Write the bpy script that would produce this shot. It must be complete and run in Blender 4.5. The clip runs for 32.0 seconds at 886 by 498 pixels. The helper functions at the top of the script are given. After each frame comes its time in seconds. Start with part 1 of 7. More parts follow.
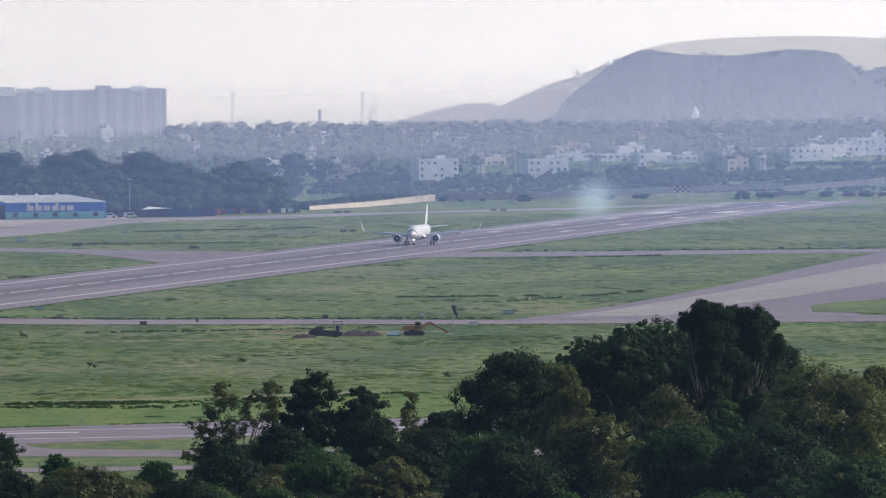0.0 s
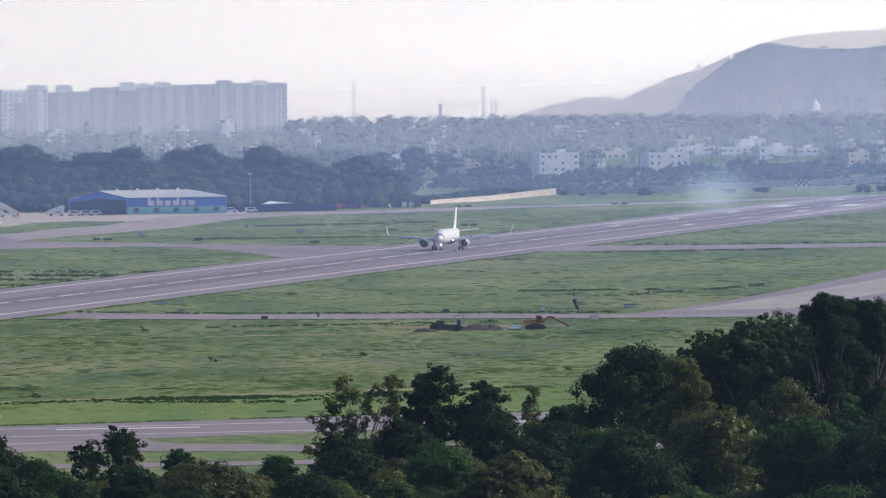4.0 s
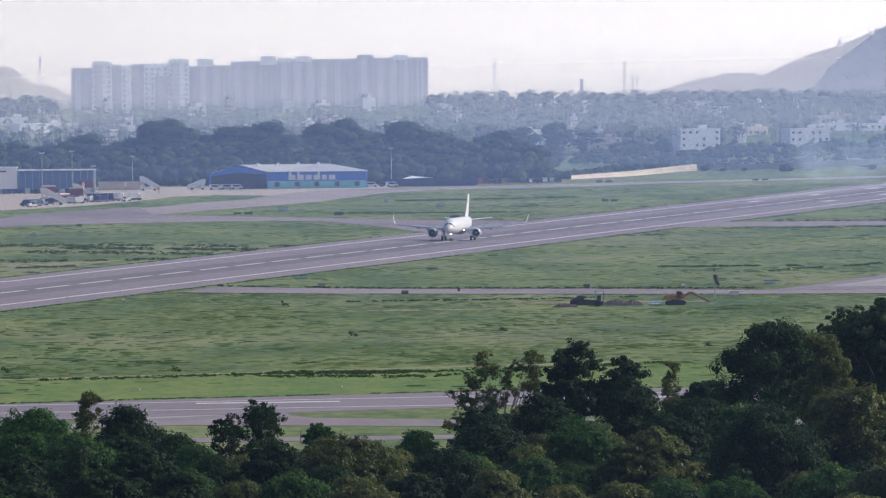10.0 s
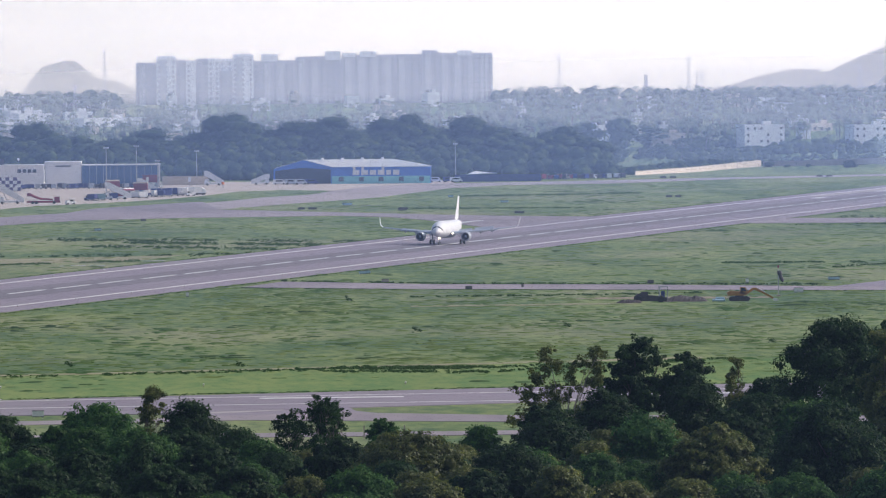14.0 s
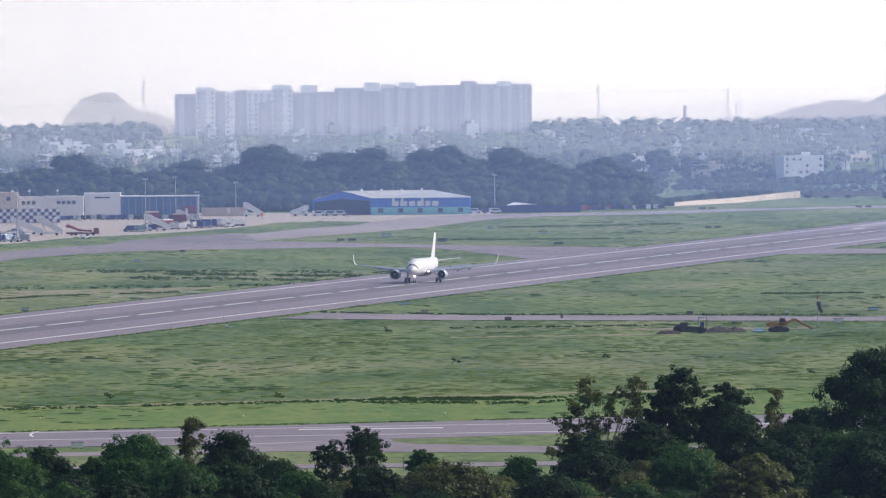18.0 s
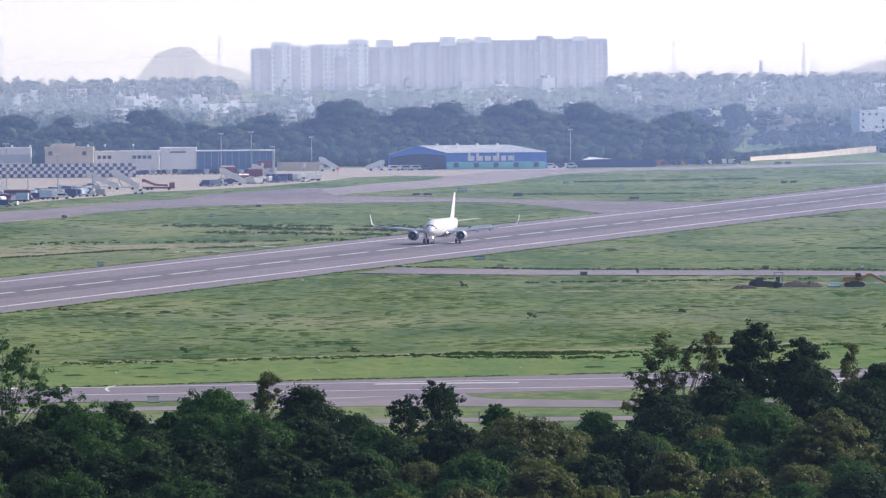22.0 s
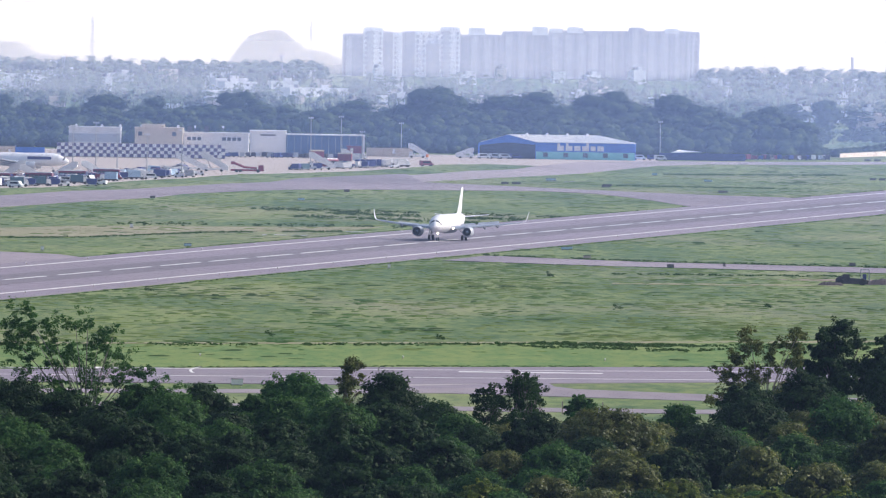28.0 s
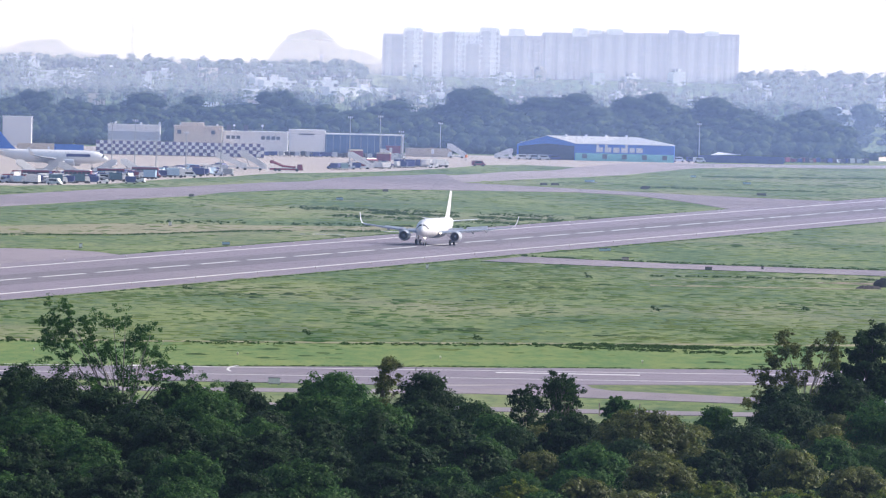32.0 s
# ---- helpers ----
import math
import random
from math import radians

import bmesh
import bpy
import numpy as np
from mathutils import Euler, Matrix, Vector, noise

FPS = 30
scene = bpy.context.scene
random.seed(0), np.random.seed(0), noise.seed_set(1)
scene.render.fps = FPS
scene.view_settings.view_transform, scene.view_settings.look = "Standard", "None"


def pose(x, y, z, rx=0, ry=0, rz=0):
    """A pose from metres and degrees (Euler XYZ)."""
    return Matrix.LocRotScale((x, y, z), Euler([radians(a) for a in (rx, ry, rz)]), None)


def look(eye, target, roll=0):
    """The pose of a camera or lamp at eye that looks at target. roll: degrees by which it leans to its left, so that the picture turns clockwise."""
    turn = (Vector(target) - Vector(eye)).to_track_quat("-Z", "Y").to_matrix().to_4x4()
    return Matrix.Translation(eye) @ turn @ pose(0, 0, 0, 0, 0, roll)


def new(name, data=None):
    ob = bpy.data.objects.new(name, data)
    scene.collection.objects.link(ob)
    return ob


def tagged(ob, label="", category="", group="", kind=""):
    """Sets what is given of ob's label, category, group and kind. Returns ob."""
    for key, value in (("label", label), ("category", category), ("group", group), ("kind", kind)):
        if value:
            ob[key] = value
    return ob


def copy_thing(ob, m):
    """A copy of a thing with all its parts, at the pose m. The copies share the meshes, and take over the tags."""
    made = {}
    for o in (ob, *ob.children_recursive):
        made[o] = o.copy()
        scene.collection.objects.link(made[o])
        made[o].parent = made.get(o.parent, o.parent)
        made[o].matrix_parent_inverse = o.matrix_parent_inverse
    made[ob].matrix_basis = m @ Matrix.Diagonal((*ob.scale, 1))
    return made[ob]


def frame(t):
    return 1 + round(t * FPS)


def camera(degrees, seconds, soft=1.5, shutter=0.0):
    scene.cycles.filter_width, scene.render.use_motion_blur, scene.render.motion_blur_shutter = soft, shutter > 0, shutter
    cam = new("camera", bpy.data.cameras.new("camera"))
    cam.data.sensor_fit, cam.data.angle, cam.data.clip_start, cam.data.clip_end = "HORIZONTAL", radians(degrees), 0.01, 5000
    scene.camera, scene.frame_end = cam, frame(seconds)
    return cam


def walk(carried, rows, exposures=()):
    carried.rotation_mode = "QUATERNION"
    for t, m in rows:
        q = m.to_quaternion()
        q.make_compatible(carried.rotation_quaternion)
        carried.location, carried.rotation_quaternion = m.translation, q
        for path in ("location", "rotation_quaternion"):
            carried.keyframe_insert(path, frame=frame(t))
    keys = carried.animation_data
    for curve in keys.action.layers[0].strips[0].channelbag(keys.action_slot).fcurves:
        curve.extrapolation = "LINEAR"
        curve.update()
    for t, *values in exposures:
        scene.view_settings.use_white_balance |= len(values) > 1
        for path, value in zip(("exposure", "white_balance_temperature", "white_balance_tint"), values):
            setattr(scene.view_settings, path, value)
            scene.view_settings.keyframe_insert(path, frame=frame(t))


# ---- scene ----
# The camera stands on a hill 51 m over the airfield and pans with a long lens.
# Rows: seconds, azimuth right of +y, elevation, clockwise turn of the picture (degrees).
cam = camera(4.177, 32.0, 1.2)
EYE = Vector((0.0, 0.0, 51.3))
PAN = [
    (0, 2.6711, -0.8379, -0.615), (0.5, 2.5637, -0.8579, -0.843), (1, 2.4821, -0.8511, -0.909), (1.5, 2.3620, -0.8702, -0.944),
    (2, 2.3570, -0.8920, -0.714), (2.5, 2.3747, -0.8807, -0.788), (3, 2.2998, -0.8627, -0.767), (3.5, 2.1776, -0.8486, -0.768),
    (5.5, 1.9477, -0.9263, -0.815), (6, 1.9114, -0.9313, -1.013), (6.5, 1.8426, -0.9425, -0.976), (7, 1.7974, -0.9304, -1.001),
    (7.5, 1.7390, -0.9254, -0.906), (8, 1.6828, -0.9246, -0.801), (8.5, 1.6438, -0.9236, -0.625), (9, 1.5754, -0.9186, -0.509),
    (9.5, 1.5037, -0.9316, -0.638), (10, 1.4362, -0.9694, -0.556), (10.5, 1.3937, -0.9921, -0.839), (11, 1.3764, -0.9965, -0.738),
    (11.5, 1.4118, -0.9666, -0.695), (12, 1.3330, -0.9528, -0.481), (12.5, 1.1494, -0.9884, -0.303), (13, 1.1151, -0.9987, -0.362),
    (13.5, 1.1352, -0.9904, -0.432), (15.5, 1.0746, -0.9846, -0.191), (16, 1.0080, -1.0259, 0.005), (16.5, 0.9875, -1.0266, -0.125),
    (17, 0.9639, -1.0147, -0.328), (17.5, 0.9417, -0.9469, -0.380), (18, 0.9503, -0.8405, -0.473), (18.5, 0.9144, -0.8444, -0.459),
    (19, 0.8263, -0.9042, -0.494), (19.5, 0.7826, -0.9350, -0.681), (20, 0.7326, -0.9704, -0.672), (20.5, 0.7062, -0.9904, -0.571),
    (21, 0.7232, -0.9987, -0.416), (21.5, 0.7358, -1.0231, -0.409), (22, 0.5915, -1.0514, -0.453), (22.5, 0.5025, -1.0686, -0.315),
    (23, 0.5115, -1.0604, -0.282), (23.5, 0.5126, -1.0610, -0.209), (24, 0.5201, -1.0766, -0.038), (24.5, 0.5147, -1.0736, 0.242),
    (25, 0.3775, -1.0801, 0.401), (25.5, 0.2987, -1.0604, 0.542), (27.5, 0.2510, -1.1056, 0.899), (28, 0.1803, -1.1085, 0.909),
    (28.5, 0.1305, -1.1098, 1.048), (29, 0.1484, -1.0619, 1.078), (29.5, 0.1271, -1.0666, 1.140), (30, 0.0913, -1.1220, 1.208),
    (30.5, 0.0766, -1.1369, 1.149), (31, 0.0642, -1.1255, 1.277), (31.5, 0.0248, -1.1106, 1.373), (32, 0.0000, -1.1099, 1.352),
]


def aimed(az, el, roll):
    a, e = radians(az), radians(el)
    return look(EYE, EYE + Vector((math.sin(a) * math.cos(e), math.cos(a) * math.cos(e), math.sin(e))), roll)


walk(cam, [(t, aimed(az, el, roll)) for t, az, el, roll in PAN], [(0, -0.36, 6400, 11), (3, -0.24, 6378, 11.3), (6, -0.3, 6356, 11.6), (8, -0.23, 6342, 11.8), (10, -0.24, 6327, 12), (11, -0.02, 6320, 12.1), (12, -0.08, 6312, 12.2), (13, -0.16, 6305, 12.3), (14.5, -0.05, 6294, 12.4), (16.5, 0.12, 6279, 12.7), (17.5, 0.03, 6272, 12.8), (19, -0.26, 6261, 12.9), (20, -0.12, 6254, 13), (21.5, 0.04, 6243, 13.2), (24, 0.21, 6225, 13.4), (28, 0.27, 6210, 13.6), (30, 0.23, 6210, 13.6), (31, 0.32, 6210, 13.6), (32, 0.38, 6210, 13.6)])

# The aircraft's main wheels on the runway: seconds, metres along the centreline.
ROLL_OUT = [
    (0, 1324.5), (1, 1272.3), (2, 1223.0), (3, 1175.7), (3.5, 1152.7), (4.5, 1108.0),
    (5.5, 1064.8), (6, 1043.8), (7, 1003.0), (8, 963.9), (9, 926.5), (10, 890.9),
    (11, 857.2), (12, 825.4), (13, 795.4), (13.5, 781.1), (14.5, 753.8), (15.5, 728.2),
    (16, 715.9), (17, 692.2), (18, 669.8), (19, 648.3), (20, 627.6), (21, 607.5),
    (22, 587.8), (23, 568.6), (24, 549.6), (25, 531.0), (25.5, 521.8), (26.5, 503.7),
    (27.5, 486.0), (28, 477.3), (29, 460.4), (30, 444.1), (31, 428.3), (32, 413.0),
]


# ---- sky and sun ----
SUN_AZ, SUN_EL = 82.0, 36.0  # right of +y, over the horizon
world = bpy.data.worlds.new("sky")
scene.world = world
world.use_nodes = True
sky = world.node_tree.nodes.new("ShaderNodeTexSky")
sky.sky_type, sky.sun_disc = "NISHITA", False
sky.sun_elevation, sky.sun_rotation = radians(SUN_EL), radians(SUN_AZ)
sky.air_density, sky.dust_density, sky.altitude = 1.0, 4.0, 50
back = world.node_tree.nodes["Background"]
back.inputs["Strength"].default_value = 0.14
world.node_tree.links.new(sky.outputs[0], back.inputs["Color"])
sun = new("sun", bpy.data.lights.new("sun", "SUN"))
sun.data.energy, sun.data.angle, sun.data.color = 3.0, radians(0.6), (1.0, 0.95, 0.86)
_a, _e = radians(SUN_AZ), radians(SUN_EL)
sun.matrix_world = look((0, 0, 400), (-math.sin(_a) * math.cos(_e) * 100, -math.cos(_a) * math.cos(_e) * 100, 400 - math.sin(_e) * 100))
scene.view_settings.exposure = 0.0


# ---- materials ----
def mat(name, a, b=None, scale=1.0, rough=0.7, metal=0.0, bump=0.0, fine=6.0, stretch=(1, 1, 1), vary=0.0, leafy=0.0, spec=0.5, glow=None, sharp=0.28, streak=None):
    """Two colours mixed by coarse and fine noise; vary: per-object or per-island change of brightness; leafy: light let through."""
    m = bpy.data.materials.new(name)
    m.use_nodes = True
    n, k = m.node_tree.nodes, m.node_tree.links
    p = n["Principled BSDF"]
    p.inputs["Roughness"].default_value, p.inputs["Metallic"].default_value = rough, metal
    p.inputs["Specular IOR Level"].default_value = spec
    tc, mp = n.new("ShaderNodeTexCoord"), n.new("ShaderNodeMapping")
    mp.inputs["Scale"].default_value = stretch
    k.new(tc.outputs["Object"], mp.inputs["Vector"])
    tex = []
    for s in (scale, scale * fine):
        t = n.new("ShaderNodeTexNoise")
        t.inputs["Scale"].default_value, t.inputs["Detail"].default_value, t.inputs["Roughness"].default_value = s, 4, 0.6
        k.new(mp.outputs[0], t.inputs["Vector"])
        tex.append(t)
    add = n.new("ShaderNodeMath")
    add.operation = "ADD"
    k.new(tex[0].outputs[0], add.inputs[0]), k.new(tex[1].outputs[0], add.inputs[1])
    rng = n.new("ShaderNodeMapRange")
    rng.inputs["From Min"].default_value, rng.inputs["From Max"].default_value = 1 - sharp, 1 + sharp
    k.new(add.outputs[0], rng.inputs["Value"])
    mix = n.new("ShaderNodeMix")
    mix.data_type = "RGBA"
    b = b or tuple(c * 0.82 for c in a)
    mix.inputs["A"].default_value, mix.inputs["B"].default_value = (*a, 1), (*b, 1)
    k.new(rng.outputs[0], mix.inputs["Factor"])
    colour = mix.outputs["Result"]
    if streak:  # a third colour in long patches: colour, scale, stretch, share
        mp2, t2, r3, m3 = n.new("ShaderNodeMapping"), n.new("ShaderNodeTexNoise"), n.new("ShaderNodeMapRange"), n.new("ShaderNodeMix")
        mp2.inputs["Scale"].default_value, mp2.inputs["Rotation"].default_value = streak[2], (0, 0, radians(4))
        t2.inputs["Scale"].default_value, t2.inputs["Detail"].default_value, t2.inputs["Roughness"].default_value = streak[1], 6, 0.65
        r3.inputs["From Min"].default_value, r3.inputs["From Max"].default_value, r3.inputs["To Max"].default_value = 0.5, 0.72, streak[3]
        m3.data_type = "RGBA"
        m3.inputs["B"].default_value = (*streak[0], 1)
        k.new(tc.outputs["Object"], mp2.inputs["Vector"]), k.new(mp2.outputs[0], t2.inputs["Vector"]), k.new(t2.outputs[0], r3.inputs["Value"])
        k.new(r3.outputs[0], m3.inputs["Factor"]), k.new(colour, m3.inputs["A"])
        colour = m3.outputs["Result"]
    if vary:
        geo, info, sm = n.new("ShaderNodeNewGeometry"), n.new("ShaderNodeObjectInfo"), n.new("ShaderNodeMath")
        sm.operation = "ADD"
        k.new(geo.outputs["Random Per Island"], sm.inputs[0]), k.new(info.outputs["Random"], sm.inputs[1])
        r2, hsv = n.new("ShaderNodeMapRange"), n.new("ShaderNodeHueSaturation")
        r2.inputs["From Max"].default_value = 2.0
        r2.inputs["To Min"].default_value, r2.inputs["To Max"].default_value = 1 - vary, 1 + vary
        k.new(sm.outputs[0], r2.inputs["Value"]), k.new(r2.outputs[0], hsv.inputs["Value"]), k.new(colour, hsv.inputs["Color"])
        colour = hsv.outputs[0]
    k.new(colour, p.inputs["Base Color"])
    if bump:
        bm_ = n.new("ShaderNodeBump")
        bm_.inputs["Strength"].default_value, bm_.inputs["Distance"].default_value = bump, 0.05
        k.new(tex[1].outputs[0], bm_.inputs["Height"]), k.new(bm_.outputs[0], p.inputs["Normal"])
    if glow:
        p.inputs["Emission Color"].default_value, p.inputs["Emission Strength"].default_value = (*glow[:3], 1), glow[3]
    if leafy:
        tr, ms = n.new("ShaderNodeBsdfTranslucent"), n.new("ShaderNodeMixShader")
        k.new(colour, tr.inputs["Color"])
        ms.inputs["Fac"].default_value = leafy
        k.new(p.outputs[0], ms.inputs[1]), k.new(tr.outputs[0], ms.inputs[2]), k.new(ms.outputs[0], n["Material Output"].inputs["Surface"])
    return m


def veil(name, colour, alpha):
    """A thin tinted sheet in place of hazy air: lets most light pass and scatters the rest."""
    m = bpy.data.materials.new(name)
    m.use_nodes = True
    n, k = m.node_tree.nodes, m.node_tree.links
    n.remove(n["Principled BSDF"])
    m.cycles.use_bump_map_correction = False
    t, a, b = (n.new("ShaderNode" + x) for x in ("BsdfTransparent", "MixShader", "MixShader"))
    a.inputs["Fac"].default_value, b.inputs["Fac"].default_value = 0.5, alpha
    for i, (kind, side) in enumerate((("BsdfDiffuse", 1), ("BsdfTranslucent", -1))):  # air scatters sunlight whichever way a sheet stands
        s, v = n.new("ShaderNode" + kind), n.new("ShaderNodeCombineXYZ")
        s.inputs["Color"].default_value = (*colour, 1)
        for j, q in enumerate((math.sin(_a) * math.cos(_e), math.cos(_a) * math.cos(_e), math.sin(_e))):
            v.inputs[j].default_value = q * side
        k.new(v.outputs[0], s.inputs["Normal"]), k.new(s.outputs[0], a.inputs[1 + i])
    k.new(t.outputs[0], b.inputs[1]), k.new(a.outputs[0], b.inputs[2]), k.new(b.outputs[0], n["Material Output"].inputs["Surface"])
    return m, b, n, k


GRASS = mat("grass", (0.025, 0.08, 0.014), (0.155, 0.2, 0.052), 0.03, 0.9, fine=13, stretch=(1, 0.2, 1), bump=0.3, sharp=0.2, streak=((0.3, 0.26, 0.17), 0.02, (0.6, 0.22, 1), 0.5))
TUFT = mat("tuft_grass", (0.038, 0.108, 0.02), (0.172, 0.215, 0.062), 0.03, 0.8, vary=0.25, leafy=0.35, fine=6, spec=0.1, stretch=(1, 0.14, 1))
SCRUB = mat("scrub_leaves", (0.035, 0.085, 0.03), (0.075, 0.125, 0.045), 0.1, 0.8, vary=0.3, leafy=0.5, spec=0.1)
ASPHALT = mat("asphalt", (0.17, 0.146, 0.182), (0.235, 0.2, 0.244), 0.012, 0.85, fine=25, stretch=(1, 0.4, 1), bump=0.2, streak=((0.22, 0.2, 0.215), 0.04, (0.4, 0.06, 1), 0.6))
WORN = mat("worn_asphalt", (0.18, 0.152, 0.18), (0.275, 0.232, 0.255), 0.015, 0.85, fine=14, stretch=(1, 0.15, 1), streak=((0.13, 0.115, 0.14), 0.03, (0.35, 0.12, 1), 0.75))
CONCRETE = mat("concrete", (0.34, 0.29, 0.25), (0.42, 0.36, 0.32), 0.03, 0.85, fine=12)
DIRT = mat("dirt", (0.2, 0.15, 0.1), (0.28, 0.22, 0.16), 0.05, 0.95, fine=12, bump=0.5)
MOWN = mat("mown_grass", (0.06, 0.14, 0.02), (0.15, 0.2, 0.04), 0.05, 0.9, fine=9, stretch=(1, 0.14, 1), bump=0.3, sharp=0.2)
STRAW = mat("straw_grass", (0.17, 0.175, 0.085), (0.26, 0.235, 0.135), 0.06, 0.95, fine=10, stretch=(1, 0.3, 1), bump=0.4)
SOIL = mat("dark_soil", (0.03, 0.024, 0.026), (0.055, 0.042, 0.042), 0.4, 0.95, bump=0.6)
LANE = mat("lane_concrete", (0.235, 0.2, 0.212), (0.33, 0.285, 0.29), 0.03, 0.85, fine=8, stretch=(1, 0.2, 1), streak=((0.18, 0.155, 0.175), 0.03, (0.35, 0.12, 1), 0.6))
PAINT = mat("white_marking", (0.72, 0.71, 0.7), (0.5, 0.48, 0.48), 0.4, 0.7)
LEAF = mat("leaves_dark", (0.010, 0.032, 0.012), (0.034, 0.07, 0.018), 0.5, 0.55, vary=0.3, leafy=0.45, spec=0.15, sharp=0.2)
LEAF2 = mat("leaves_olive", (0.042, 0.072, 0.016), (0.17, 0.185, 0.048), 0.55, 0.45, vary=0.35, leafy=0.5, spec=0.3, sharp=0.2)
LEAF3 = mat("leaves_green", (0.018, 0.066, 0.022), (0.07, 0.15, 0.03), 0.5, 0.55, vary=0.3, leafy=0.5, spec=0.15, sharp=0.2)
LEAF4 = mat("leaves_yellow_green", (0.05, 0.1, 0.018), (0.19, 0.22, 0.03), 0.4, 0.5, vary=0.3, leafy=0.5, spec=0.2, sharp=0.2)
FAR_LEAF = mat("leaves_far", (0.014, 0.032, 0.014), (0.068, 0.1, 0.03), 0.1, 0.7, vary=0.12, leafy=0.25, spec=0.1, fine=3)
PALM = mat("palm_fronds", (0.018, 0.04, 0.018), (0.15, 0.17, 0.085), 0.25, 0.4, vary=0.65, leafy=0.3, spec=0.5)
BARK = mat("bark", (0.06, 0.05, 0.04), (0.12, 0.1, 0.08), 2.0, 0.9, bump=0.5, stretch=(1, 1, 0.3))
PALE_BARK = mat("pale_bark", (0.16, 0.14, 0.12), (0.3, 0.27, 0.24), 1.5, 0.8, bump=0.3, stretch=(1, 1, 0.3))
WINGG = mat("wing_grey", (0.24, 0.28, 0.35), (0.3, 0.34, 0.4), 0.5, 0.4)
WHITE = mat("white_aircraft_paint", (0.74, 0.74, 0.75), (0.68, 0.68, 0.7), 0.3, 0.3)
GREYP = mat("grey_paint", (0.42, 0.45, 0.5), (0.36, 0.39, 0.44), 0.5, 0.4)
METAL = mat("bare_metal", (0.55, 0.56, 0.58), (0.45, 0.46, 0.48), 1.0, 0.3, metal=0.9)
BLACK = mat("black_rubber", (0.02, 0.02, 0.022), (0.035, 0.035, 0.035), 3.0, 0.7)
GLASS = mat("dark_glass", (0.02, 0.025, 0.035), (0.03, 0.035, 0.045), 0.5, 0.12)
LAMP = mat("lamp_glow", (0.9, 0.85, 0.7), glow=(1.0, 0.8, 0.52, 7.0))
BLUE = mat("blue_cladding", (0.03, 0.13, 0.5), (0.035, 0.16, 0.56), 0.2, 0.45)
AQUA = mat("aqua_paint", (0.2, 0.52, 0.55), (0.26, 0.6, 0.6), 0.4, 0.6)
ROOFM = mat("pale_roof_sheet", (0.62, 0.62, 0.6), (0.52, 0.52, 0.52), 0.3, 0.4, metal=0.3, stretch=(1, 0.1, 1))
SHADEIN = mat("interior_shade", (0.05, 0.06, 0.09), (0.07, 0.08, 0.11), 0.2, 0.8)
PLASTER = mat("white_plaster", (0.722, 0.714, 0.704), (0.602, 0.593, 0.59), 0.15, 0.85, vary=0.1)
CREAM = mat("cream_plaster", (0.62, 0.53, 0.42), (0.52, 0.44, 0.35), 0.15, 0.85, vary=0.12)
TOWERW = mat("tower_concrete", (0.3, 0.29, 0.3), (0.36, 0.35, 0.36), 0.05, 0.85)
TOWERL = mat("tower_white", (0.86, 0.85, 0.83), (0.78, 0.77, 0.76), 0.05, 0.85)
WINDOW = mat("window_dark", (0.05, 0.06, 0.08), (0.08, 0.09, 0.11), 0.3, 0.25)
ROCK = mat("hill_rock", (0.16, 0.15, 0.13), (0.1, 0.12, 0.06), 0.03, 0.95, bump=0.6, fine=9)
YELLOW = mat("yellow_machine_paint", (0.42, 0.2, 0.03), (0.3, 0.14, 0.03), 0.8, 0.45)
RED = mat("red_paint", (0.2, 0.022, 0.045), (0.16, 0.02, 0.04), 0.8, 0.4)
NAVY = mat("navy_paint", (0.02, 0.03, 0.14), (0.03, 0.045, 0.18), 0.5, 0.4)
DARKM = mat("dark_machine", (0.03, 0.03, 0.035), (0.06, 0.05, 0.05), 0.8, 0.7)
STEEL = mat("galvanised_steel", (0.4, 0.41, 0.42), (0.33, 0.34, 0.35), 1.0, 0.5, metal=0.6)
PANELW = mat("white_panel", (0.74, 0.73, 0.72), (0.66, 0.65, 0.65), 0.3, 0.6)
PANELN = mat("indigo_panel", (0.085, 0.075, 0.18), (0.11, 0.095, 0.21), 0.3, 0.6)
TINT = mat("blue_glass_wall", (0.04, 0.1, 0.22), (0.06, 0.13, 0.27), 0.2, 0.15)
RUBBER = mat("rubbered_asphalt", (0.12, 0.106, 0.13), (0.175, 0.155, 0.185), 0.012, 0.85, fine=25, stretch=(1, 0.3, 1))
PALEWORN = mat("pale_worn_asphalt", (0.26, 0.24, 0.24), (0.36, 0.33, 0.33), 0.03, 0.85, fine=8, stretch=(1, 0.3, 1))
TOWERM = mat("tower_grey_paint", (0.38, 0.37, 0.37), (0.46, 0.45, 0.45), 0.05, 0.85)
TOWERG = mat("tower_window", (0.15, 0.15, 0.17), (0.2, 0.2, 0.22), 0.3, 0.4)


